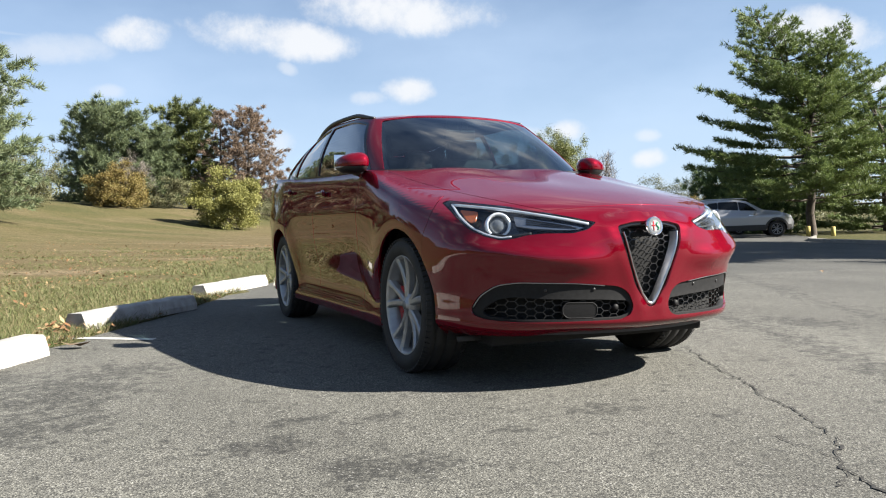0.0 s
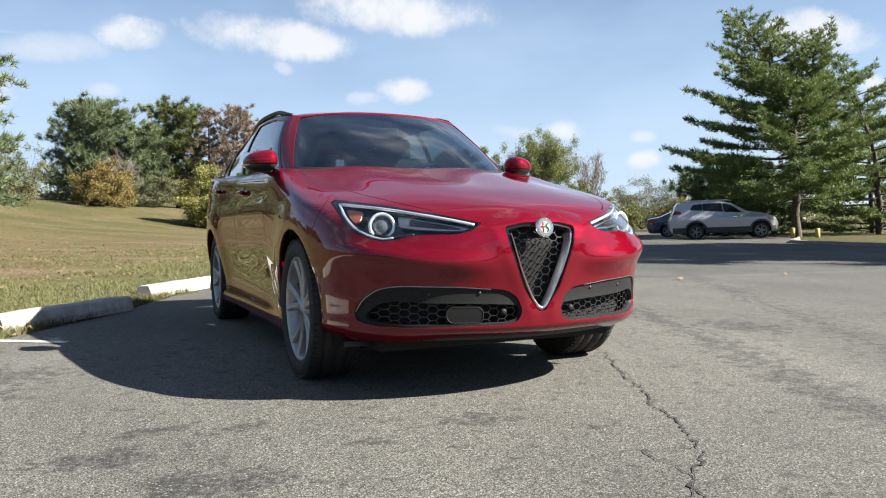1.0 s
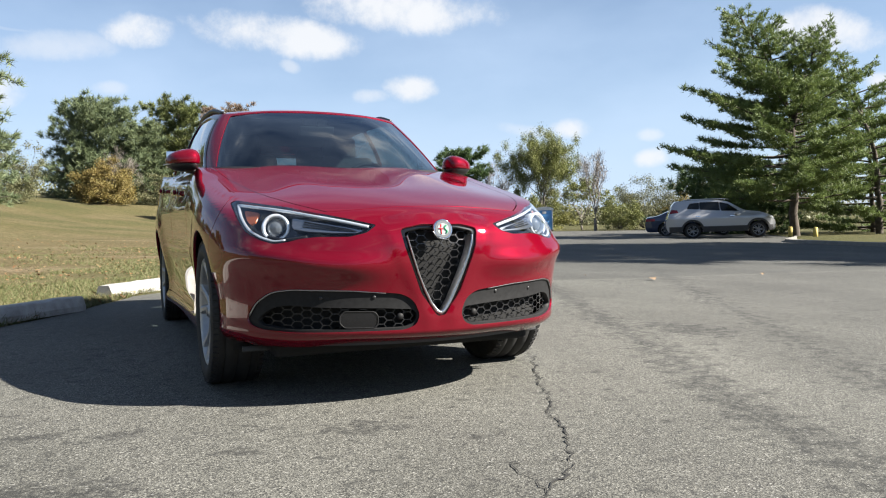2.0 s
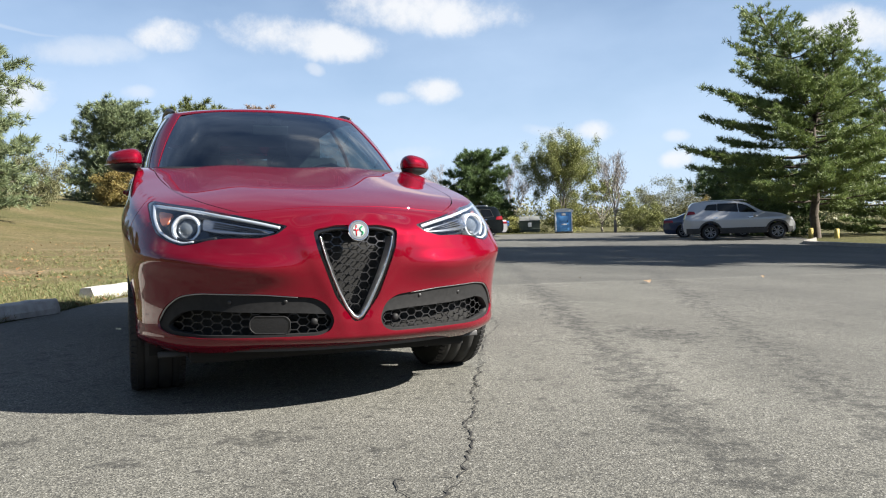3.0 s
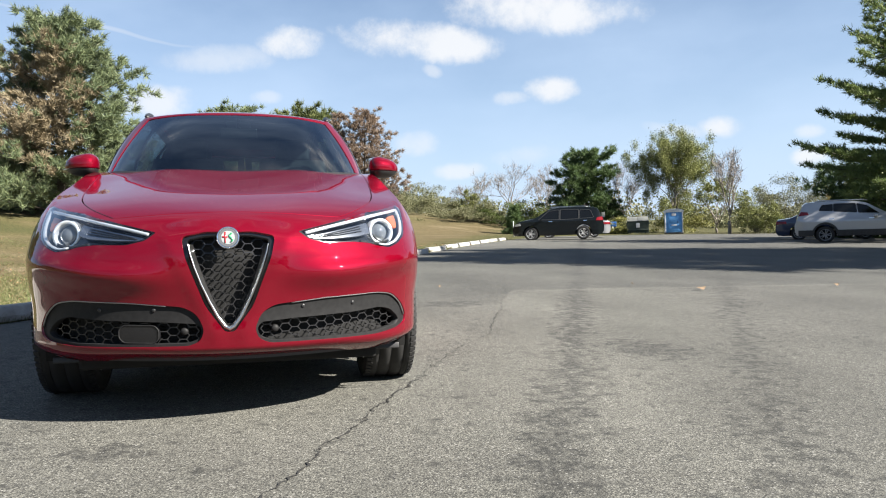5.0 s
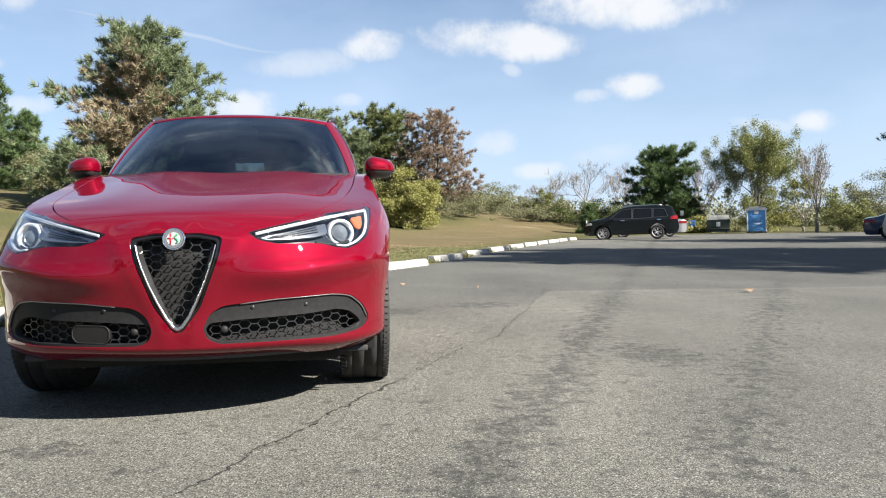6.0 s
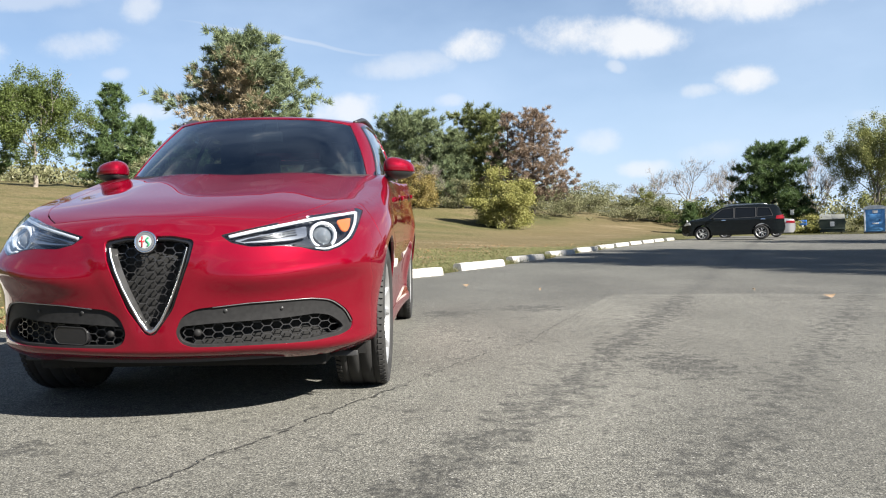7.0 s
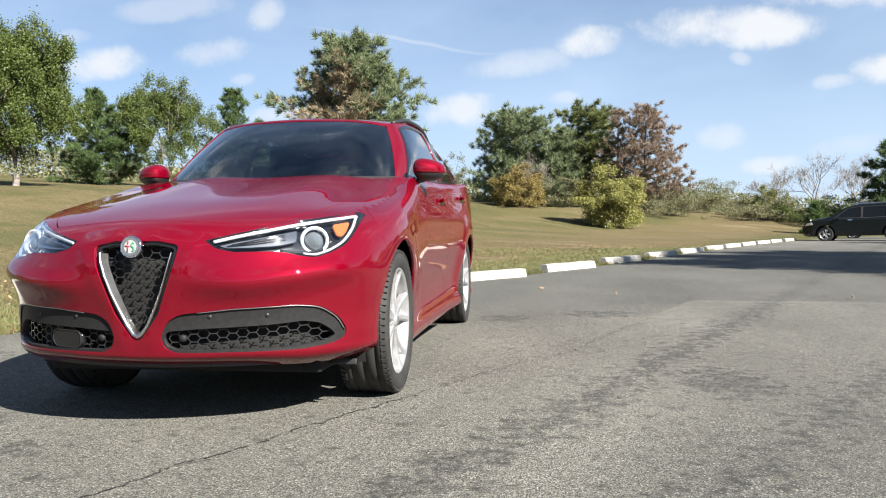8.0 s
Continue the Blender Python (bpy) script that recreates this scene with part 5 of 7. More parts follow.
STOPS = [((-3.75, 0.0), (-2.78, 1.66)), ((-2.58, 2.86), (-1.60, 4.12)), ((-1.36, 5.36), (-0.36, 6.86)), ((0.22, 7.95), (1.12, 9.16)), ((1.46, 10.4), (2.40, 12.0)),
         ((2.70, 13.3), (3.62, 14.95)), ((4.0, 16.5), (4.95, 18.3)), ((5.25, 19.5), (6.2, 21.2)), ((6.5, 22.3), (7.35, 24.0)), ((7.65, 24.9), (8.55, 26.7)), ((8.8, 27.4), (9.7, 29.2)), ((10.0, 30.0), (10.95, 31.8)),
         ((11.2, 32.5), (12.1, 34.2)), ((12.5, 35.0), (13.4, 36.6))]
for i, (a, b) in enumerate(STOPS):
    wheel_stop(a, b, i)

# joint and cracks in the asphalt
crack_mat = mottled("crack_filler", (0.008, 0.008, 0.0075), (0.03, 0.029, 0.027), 40, 0.95)


def crack(pts, width, seed, sub=44):
    rng = np.random.default_rng(seed)
    path = []
    for (ax, ay), (bx, by) in zip(pts, pts[1:]):
        n = max(2, int(math.hypot(bx - ax, by - ay) * sub))
        path += [(ax + (bx - ax) * i / n, ay + (by - ay) * i / n) for i in range(n)]
    path.append(pts[-1])
    P = np.array(path)
    wob = np.cumsum(rng.normal(0, 0.006, (len(P), 2)), 0)
    wob -= np.linspace(0, 1, len(P))[:, None] * wob[-1]
    P = P + wob * 0.9 + rng.normal(0, 0.0075, P.shape)
    V, F = [], []
    for i, p in enumerate(P):
        q = P[min(i + 1, len(P) - 1)] - P[max(i - 1, 0)]
        q = np.array((-q[1], q[0])) / max(np.linalg.norm(q), 1e-6)
        w = width * max(0.2, rng.normal(1.0, 0.65))
        z = float(lot_z(*p)) + 0.004
        V += [(*(p + q * w * 0.5), z), (*(p - q * w * 0.5), z)]
    F = [(2 * i, 2 * i + 1, 2 * i + 3, 2 * i + 2) for i in range(len(P) - 1)]
    ob = mesh_fast("asphalt_crack", V, F, crack_mat)
    return tagged(ob, "dark crack in the weathered asphalt", "crack", "", "structure")


crack([(0.98, -0.08), (0.55, -0.94), (0.41, -1.2), (0.31, -1.45), (0.20, -1.62), (0.06, -1.9), (-0.06, -2.04), (-0.22, -2.2), (-0.30, -2.5), (-0.62, -2.95)], 0.0065, 3)
crack([(0.06, -1.9), (-0.10, -1.86), (-0.16, -2.15), (-0.40, -2.32)], 0.0035, 4)
crack([(1.0, -0.05), (1.1, 0.2), (1.28, 0.5), (1.80, 1.4), (2.35, 2.9), (2.94, 4.5), (3.3, 5.6)], 0.005, 5, 24)
crack([(-2.5, -1.7), (-2.1, -1.85), (-1.7, -2.05), (-1.2, -2.15)], 0.005, 6)
crack([(2.4, 4.9), (2.94, 4.5), (4.2, 4.8)], 0.003, 8, 12)
line_paint = mottled("worn_line_paint", (0.30, 0.29, 0.27), (0.5, 0.49, 0.46), 14, 0.9)
V = [(x, y, float(lot_z(x, y)) + 0.004) for x, y in ((-2.78, 2.50), (-2.74, 2.58), (-2.02, 2.06), (-2.06, 1.98))]
tagged(mesh_fast("bay_line", V, [(0, 1, 2, 3)], line_paint), "worn white parking bay line", "line", "", "structure")

# ---- leaves and grass ----
leaf_litter = material("fallen_leaf", (0.2, 0.1, 0.04), 0.8)
use(leaf_litter, ramp(leaf_litter, island(leaf_litter), [(0.0, (0.12, 0.055, 0.022)), (0.4, (0.22, 0.12, 0.05)), (0.75, (0.29, 0.21, 0.11)), (1.0, (0.18, 0.075, 0.03))]))
blade_mat = material("grass_blade", (0.1, 0.12, 0.04), 0.7)
use(blade_mat, ramp(blade_mat, island(blade_mat), [(0.0, (0.058, 0.080, 0.018)), (0.50, (0.092, 0.106, 0.030)), (0.75, (0.150, 0.124, 0.058)), (1.0, (0.20, 0.165, 0.088))]))


def scatter_blades():
    """Tufts of short blades, thick and green beside the stops, thin and pale farther in."""
    rng = np.random.default_rng(11)
    n, k = 30000, 11
    y = rng.uniform(0, 1, n)**1.5 * 25 - 1.0
    d = np.where(rng.uniform(0, 1, n) < 0.55, rng.exponential(1.3, n), rng.exponential(5.0, n)) + 0.03
    x = kerb_x(y) - d / 0.82 - 0.10
    patchy = np.sin(x * 1.3 + 0.7 * y) + np.sin(0.6 * x - 1.7 * y + 2) + np.sin(3.1 * x + 2.3 * y) * 0.6 + rng.normal(0, 0.6, n)
    keep = patchy > -0.5 - 1.6 * (d < 1.6)
    x, y, d = x[keep], y[keep], d[keep]
    n = len(x)
    tall = rng.uniform(0.022, 0.060, n) * (1 + 0.7 * np.exp(-d / 1.5)) * (1 + 0.02 * y)
    x, y, d, tall = (np.repeat(q, k) for q in (x, y, d, tall))
    n = len(x)
    ox, oy = rng.normal(0, 0.035, n) * (1 + 0.03 * y), rng.normal(0, 0.035, n) * (1 + 0.03 * y)
    x, y = x + ox, y + oy
    inside_lot = x > kerb_x(y) - 0.12
    x, y, d, tall, ox, oy = (q[~inside_lot] for q in (x, y, d, tall, ox, oy))
    n = len(x)
    z = land_z(x, y)
    h = tall * rng.uniform(0.5, 1.15, n)
    a = rng.uniform(0, 2 * np.pi, n)
    w = rng.uniform(0.0016, 0.0036, n) * (1 + 0.06 * y)
    base = np.stack([x, y, z - 0.005], 1)
    s = np.stack([np.cos(a) * w, np.sin(a) * w, 0 * a], 1)
    tip = base + np.stack([ox * 0.9 + rng.normal(0, 0.4, n) * h, oy * 0.9 + rng.normal(0, 0.4, n) * h, h], 1)
    V = np.stack([base - s, base + s, tip], 1).reshape(-1, 3)
    ob = mesh_fast("grass", V, np.arange(len(V)).reshape(-1, 3), blade_mat)
    tagged(ob, "short dry grass beside the wheel stops", "grass", "", "stuff")


scatter_blades()


def leaf_quads(rng, P, size, tilt=0.35, z_up=0.006):
    n = len(P)
    a = rng.uniform(0, 2 * np.pi, n)
    s = rng.uniform(0.6, 1.3, n) * size
    u = np.stack([np.cos(a), np.sin(a), rng.normal(0, tilt, n)], 1) * s[:, None]
    v = np.stack([-np.sin(a), np.cos(a), rng.normal(0, tilt, n)], 1) * (s * 0.6)[:, None]
    c = P + np.array((0, 0, z_up))
    up = np.abs(u[:, 2]) + np.abs(v[:, 2])
    c[:, 2] += up * 0.8
    V = np.stack([c - u, c - v * 0.9, c + u, c + v], 1).reshape(-1, 3)
    return V, np.arange(len(V)).reshape(-1, 4)


rng = np.random.default_rng(5)
n = 5200
yy = rng.uniform(-1, 30, n)
dd = np.abs(rng.normal(0, 1, n)) * 5 + 0.1
xx = kerb_x(yy) - dd / 0.82
P1 = np.stack([xx, yy, land_z(xx, yy)], 1)
n = 420
yy = rng.uniform(-0.5, 9, n)
xx = kerb_x(yy) - rng.uniform(0.05, 0.5, n) / 0.82
P2 = np.stack([xx, yy, land_z(xx, yy) + rng.uniform(0, 0.03, n)], 1)
P3 = np.stack([rng.normal(-2.72, 0.08, 70), rng.normal(2.62, 0.14, 70), float(lot_z(-2.72, 2.62)) + rng.uniform(0.0, 0.07, 70)], 1)
P4 = np.stack([rng.normal(0.30, 0.06, 40), rng.normal(7.45, 0.10, 40), float(lot_z(0.3, 7.45)) + rng.uniform(0.0, 0.05, 40)], 1)
V, F = leaf_quads(rng, np.concatenate([P1, P2, P3, P4]), 0.028)
tagged(mesh_fast("leaf_litter", V, F, leaf_litter), "brown fallen leaves scattered in the grass", "leaves", "", "stuff")


dry_leaf = mottled("dry_leaf", (0.13, 0.085, 0.05), (0.22, 0.155, 0.095), 60, 0.8)


def single_leaf(x, y, size, turn):
    bm = bmesh.new()
    pts = [(-1, 0), (-0.5, 0.42), (0.1, 0.5), (0.55, 0.25), (1, 0.0), (0.5, -0.32), (0, -0.45), (-0.6, -0.3)]
    m = pose(x, y, float(lot_z(x, y)) + 0.008, 0, 0, turn)
    vs = [bm.verts.new(m @ Vector((px * size, py * size, 0.03 * abs(px) + 0.02 * py + 0.01))) for px, py in pts]
    bm.faces.new(vs)
    ob = part("fallen_leaf", bm, dry_leaf, None, "", False)
    tagged(ob, "curled brown leaf lying on the asphalt", "leaf", "fallen leaves")


for x, y, s, r in ((5.35, 4.2, 0.085, 15), (4.9, 5.1, 0.035, 60), (1.5, 6.4, 0.05, 10), (-2.55, 1.85, 0.11, 150), (7.2, 4.1, 0.04, 0), (2.4, 5.6, 0.03, 40), (-1.9, 5.0, 0.05, 80)):
    single_leaf(x, y, s, r)

# ---- trees ----
bark = mottled("bark", (0.045, 0.036, 0.028), (0.105, 0.085, 0.068), 6, 0.95, 18, 0.02)
bark_grey = mottled("bark_grey", (0.12, 0.105, 0.09), (0.24, 0.21, 0.185), 6, 0.95, 18, 0.02)


def foliage(name, cols):
    m = material(name, cols[0], 0.55, 0.0, Specular_IOR_Level=0.3)
    v = island(m)
    big = noise_tex(m, 0.5, 3)
    c = ramp(m, v, [(i / (len(cols) - 1), q) for i, q in enumerate(cols)])
    c = blend(m, map_range(m, big, 0.35, 0.65, 0.0, 0.5), c, cols[-1])
    use(m, c)
    nt = m.node_tree
    thin, mx = nt.nodes.new("ShaderNodeBsdfTranslucent"), nt.nodes.new("ShaderNodeMixShader")
    mx.inputs[0].default_value = 0.24
    nt.links.new(c, thin.inputs[0])
    nt.links.new(nt.nodes["Principled BSDF"].outputs[0], mx.inputs[1])
    nt.links.new(thin.outputs[0], mx.inputs[2])
    nt.links.new(mx.outputs[0], nt.nodes["Material Output"].inputs[0])
    return m


pine_mat = foliage("pine_needles", [(0.076, 0.096, 0.040), (0.125, 0.147, 0.055), (0.184, 0.192, 0.064), (0.101, 0.129, 0.050)])
white_pine_mat = foliage("white_pine_needles", [(0.086, 0.126, 0.042), (0.137, 0.184, 0.059), (0.195, 0.238, 0.074), (0.109, 0.153, 0.050)])
pine_blue = foliage("pine_needles_blue", [(0.086, 0.117, 0.070), (0.132, 0.167, 0.089), (0.193, 0.221, 0.108), (0.117, 0.152, 0.078)])
spruce_mat = foliage("spruce_needles", [(0.040, 0.069, 0.029), (0.074, 0.114, 0.041), (0.107, 0.154, 0.051), (0.061, 0.101, 0.038)])
dead_mat = foliage("dead_needles", [(0.140, 0.097, 0.069), (0.214, 0.159, 0.113), (0.274, 0.206, 0.155), (0.182, 0.134, 0.097)])
tan_mat = foliage("tan_needles", [(0.194, 0.156, 0.097), (0.259, 0.214, 0.136), (0.324, 0.272, 0.182), (0.227, 0.182, 0.117)])
maple_mat = foliage("maple_leaves", [(0.041, 0.065, 0.014), (0.071, 0.099, 0.022), (0.107, 0.133, 0.038), (0.062, 0.085, 0.019)])
yellow_mat = foliage("yellow_leaves", [(0.158, 0.171, 0.046), (0.232, 0.233, 0.071), (0.315, 0.298, 0.111), (0.199, 0.198, 0.055)])
olive_mat = foliage("olive_leaves", [(0.100, 0.119, 0.035), (0.155, 0.170, 0.053), (0.215, 0.218, 0.077), (0.131, 0.147, 0.045)])
orange_mat = foliage("orange_leaves", [(0.146, 0.101, 0.029), (0.207, 0.145, 0.045), (0.246, 0.203, 0.069), (0.153, 0.127, 0.040)])
brush_mat = foliage("brush_leaves", [(0.104, 0.097, 0.049), (0.141, 0.139, 0.071), (0.177, 0.171, 0.097), (0.111, 0.122, 0.053)])


def needles(rng, P, D, n, length, width, spread, droop=0.0, slim=False):
    """Tufts of n narrow leaves at the points P, along the ways D; slim ones run to a point from a broad foot."""
    P = np.repeat(P, n, 0)
    D = np.repeat(D, n, 0)
    k = len(P)
    d = D + rng.normal(0, spread, (k, 3)) + np.array((0, 0, 0.15 - droop))
    d /= np.maximum(np.linalg.norm(d, axis=1)[:, None], 1e-6)
    r = rng.normal(0, 1, (k, 3))
    s = np.cross(d, r)
    s /= np.maximum(np.linalg.norm(s, axis=1)[:, None], 1e-6)
    L = (length * rng.uniform(0.55, 1.25, k))[:, None]
    W = (width * rng.uniform(0.6, 1.3, k))[:, None]
    P = P + rng.normal(0, length * 0.18, (k, 3))
    if slim:
        return np.stack([P - s * W * 0.5, P + s * W * 0.5, P + d * L], 1).reshape(-1, 3)
    V = np.stack([P - s * W * 0.25, P + d * L * 0.5 + s * W * 0.6, P + d * L, P + d * L * 0.45 - s * W * 0.6], 1).reshape(-1, 3)
    return V


def limbs_mesh(name, paths, mat, parent, k=5):
    V, F = [], []
    for pts, r0, r1 in paths:
        pts = np.asarray(pts, float)
        n = len(pts)
        t = np.gradient(pts, axis=0)
        t /= np.maximum(np.linalg.norm(t, axis=1)[:, None], 1e-6)
        ref = np.where(np.abs(t[:, 2:3]) > 0.9, np.array((1.0, 0, 0)), np.array((0, 0, 1.0)))
        s = np.cross(t, ref)
        s /= np.maximum(np.linalg.norm(s, axis=1)[:, None], 1e-6)
        o = np.cross(s, t)
        rad = np.linspace(r0, r1, n)[:, None]
        base = sum(len(v) for v in V)
        for j in range(k):
            a = 2 * np.pi * j / k
            V.append(pts + (s * np.cos(a) + o * np.sin(a)) * rad)
        for i in range(n - 1):
            for j in range(k):
                jn = (j + 1) % k
                F.append((base + j * n + i, base + jn * n + i, base + jn * n + i + 1, base + j * n + i + 1))
    return mesh_fast(name, np.concatenate(V), F, mat, parent, "", True)


def conifer(name, base, h, r, seed, mat, label, category="tree", low=0.06, droop=0.0, levels=26, dens=1.0, top_r=0.12, tuft=0.34, lean=(0.035, 0.0),
            mat2=None, share2=0.0, shape=1.0, ragged=0.28, bare=0.0, group="", flat=0.22, sway=0.0, sway_to=2.36, per=24, spot=None):
    """A pine or spruce: trunk, whorls of limbs and tufts of needles on them."""
    rng = np.random.default_rng(seed)
    t = empty(name, label, category, base, group)
    lean = np.array(lean)
    zz = np.linspace(0, h, 14)
    wob = np.cumsum(rng.normal(0, 0.012 * h / 10, (14, 2)), 0)
    trunk = np.stack([wob[:, 0] + lean[0] * zz, wob[:, 1] + lean[1] * zz, zz], 1)
    limbs_mesh("trunk", [(trunk, 0.024 * h, 0.01)], bark, t, 8)

    def at(z):
        return np.array([np.interp(z, zz, trunk[:, i]) for i in range(3)])
    limbs, P, D = [], [], []
    for lv in range(levels):
        f = low + (0.97 - low) * (lv / (levels - 1))**0.92
        n = int(rng.integers(4, 7))
        a0 = rng.uniform(0, 2 * np.pi)
        for i in range(n):
            a = a0 + 2 * np.pi * i / n + rng.normal(0, 0.25)
            reach = r * (top_r + (1 - top_r) * (1 - f)**shape) * max(0.25, rng.normal(1.0, ragged))
            reach *= 1 + sway * math.cos(a - sway_to)
            if f < 0.2:
                reach *= 0.75 + 1.2 * f
            p0 = at(h * f)
            rise = (0.10 + 0.42 * f - droop * (1 - f)) * reach
            m = 6
            u = np.linspace(0, 1, m)
            pts = p0 + np.stack([np.cos(a) * reach * u, np.sin(a) * reach * u, rise * u**1.5 + rng.normal(0, 0.03, m) * u], 1)
            limbs.append((pts, 0.012 * h * (1 - 0.75 * f) * 0.45, 0.008))
            k = max(4, int(reach * 6.5 * dens))
            for q in range(k):
                uu = rng.uniform(0.18, 1.0)**0.75
                c = np.array([np.interp(uu, u, pts[:, j]) for j in range(3)])
                off = rng.normal(0, 1, 3) * np.array((1, 1, flat)) * (0.08 + 0.13 * reach * (1.1 - 0.6 * uu))
                P.append(c + off)
                D.append(np.array((np.cos(a), np.sin(a), 0.75)) * 0.7 + off * 0.4)
    limbs_mesh("limb", limbs, bark, t, 4)
    P, D = np.array(P), np.array(D)
    if bare:
        keep = rng.uniform(0, 1, len(P)) > bare
        P, D = P[keep], D[keep]
    P = np.concatenate([P, at(h * 0.985)[None] + rng.normal(0, 0.12, (10, 3))])
    D = np.concatenate([D, np.tile((0, 0, 1.0), (10, 1))])
    D = D / np.maximum(np.linalg.norm(D, axis=1)[:, None], 1e-6)
    sel = np.zeros(len(P), bool)
    if mat2:
        blob = np.sin(P[:, 0] * 0.9 + seed) + np.sin(P[:, 2] * 0.8 + 2 * seed) + np.sin(P[:, 1] * 0.7)
        sel = blob > np.quantile(blob, 1 - share2)
        if spot:
            sel = np.sum(((P - np.array(spot[:3])) / np.array((1, 1, 1.35)))**2, 1) < (spot[3] * rng.uniform(0.6, 1.1, len(P)))**2
    for m_, s_ in ((mat, ~sel), (mat2, sel)):
        if m_ is None or not s_.any():
            continue
        V = needles(rng, P[s_], D[s_], int(per * 1.7), tuft, tuft * 0.13, 0.85, droop, True)
        mesh_fast("crown", V, np.arange(len(V)).reshape(-1, 3), m_, t)
    return t


def limbed_pine(name, base, label, leaders, reach, seed, mat, n_limbs=46, toward=(-0.68, 0.733), bias=0.2, needle=0.17, low=0.12, group=""):
    """A white pine: one or more leaders, long level limbs with gaps between them, and flat sprays of needles.
    leaders: lists of (sideways, height); sideways runs along the way 'toward'."""
    rng = np.random.default_rng(seed)
    t = empty(name, label, "tree", base, group)
    way = np.array((*toward, 0.0))
    top = max(l[-1][1] for l in leaders)
    limbs, P, D = [], [], []
    for li, lead in enumerate(leaders):
        pts = np.array([way * a + np.array((0, 0, z)) for a, z in lead])
        zs = np.linspace(pts[0, 2], pts[-1, 2], 16)
        spine = np.stack([np.interp(zs, pts[:, 2], pts[:, k]) for k in range(3)], 1)
        spine[1:-1, :2] += rng.normal(0, 0.04, (14, 2))
        r0 = 0.020 * top * (1.0 if li == 0 else 0.55)
        limbs_mesh("trunk", [(spine, r0, 0.02)], bark, t, 8)
        z0 = max(low * top, pts[0, 2] + 0.3)
        n = int(n_limbs * (pts[-1, 2] - z0) / (top * (1 - low)))
        for i in range(n):
            z = z0 + (pts[-1, 2] - 0.15 - z0) * (i + rng.uniform(-0.3, 0.3)) / max(n - 1, 1)
            z = min(max(z, z0), pts[-1, 2] - 0.1)
            f = z / top
            a = i * 2.399 + rng.normal(0, 0.3)
            d = np.array((math.cos(a), math.sin(a), 0.0))
            L = reach(f) * rng.uniform(0.72, 1.12) * (1 + bias * float(d @ way)) * (1.0 if li == 0 else 0.48)
            p0 = np.array([np.interp(z, zs, spine[:, k]) for k in range(3)])
            u = np.linspace(0, 1, 8)
            up = 0.55 * f**2.5
            lift = L * ((up - 0.06) * u + (0.13 + 0.10 * f) * u**2) + rng.normal(0, 0.02, 8)
            side = np.array((-d[1], d[0], 0.0))
            pts_l = p0 + d * (L * u)[:, None] + side * (rng.normal(0, 0.10) * L * u**2)[:, None] + np.array((0, 0, 1.0)) * lift[:, None]
            limbs.append((pts_l, 0.013 + 0.011 * L, 0.008))
            for q in range(max(6, int(L * 8.5))):
                uu = 0.16 + 0.84 * rng.uniform(0, 1)**0.8
                c = np.array([np.interp(uu, u, pts_l[:, k]) for k in range(3)])
                sg = 1 if q % 2 else -1
                bd = d * rng.uniform(0.55, 1.0) + side * sg * rng.uniform(0.4, 1.0) + np.array((0, 0, rng.normal(0.10, 0.12)))
                bd /= np.linalg.norm(bd)
                bl = (0.22 + 0.24 * L * (1.12 - uu)) * rng.uniform(0.6, 1.1)
                for w in np.arange(0.10, bl, 0.122):
                    P.append(c + bd * w + rng.normal(0, 0.05, 3))
                    D.append(bd * 0.75 + np.array((0, 0, 0.45)))
    limbs_mesh("limb", limbs, bark, t, 4)
    P, D = np.array(P), np.array(D)
    V = needles(rng, P, D, 13, needle * 1.25, needle * 0.22, 0.62, 0.0, True)
    mesh_fast("crown", V, np.arange(len(V)).reshape(-1, 3), mat, t)
    return t


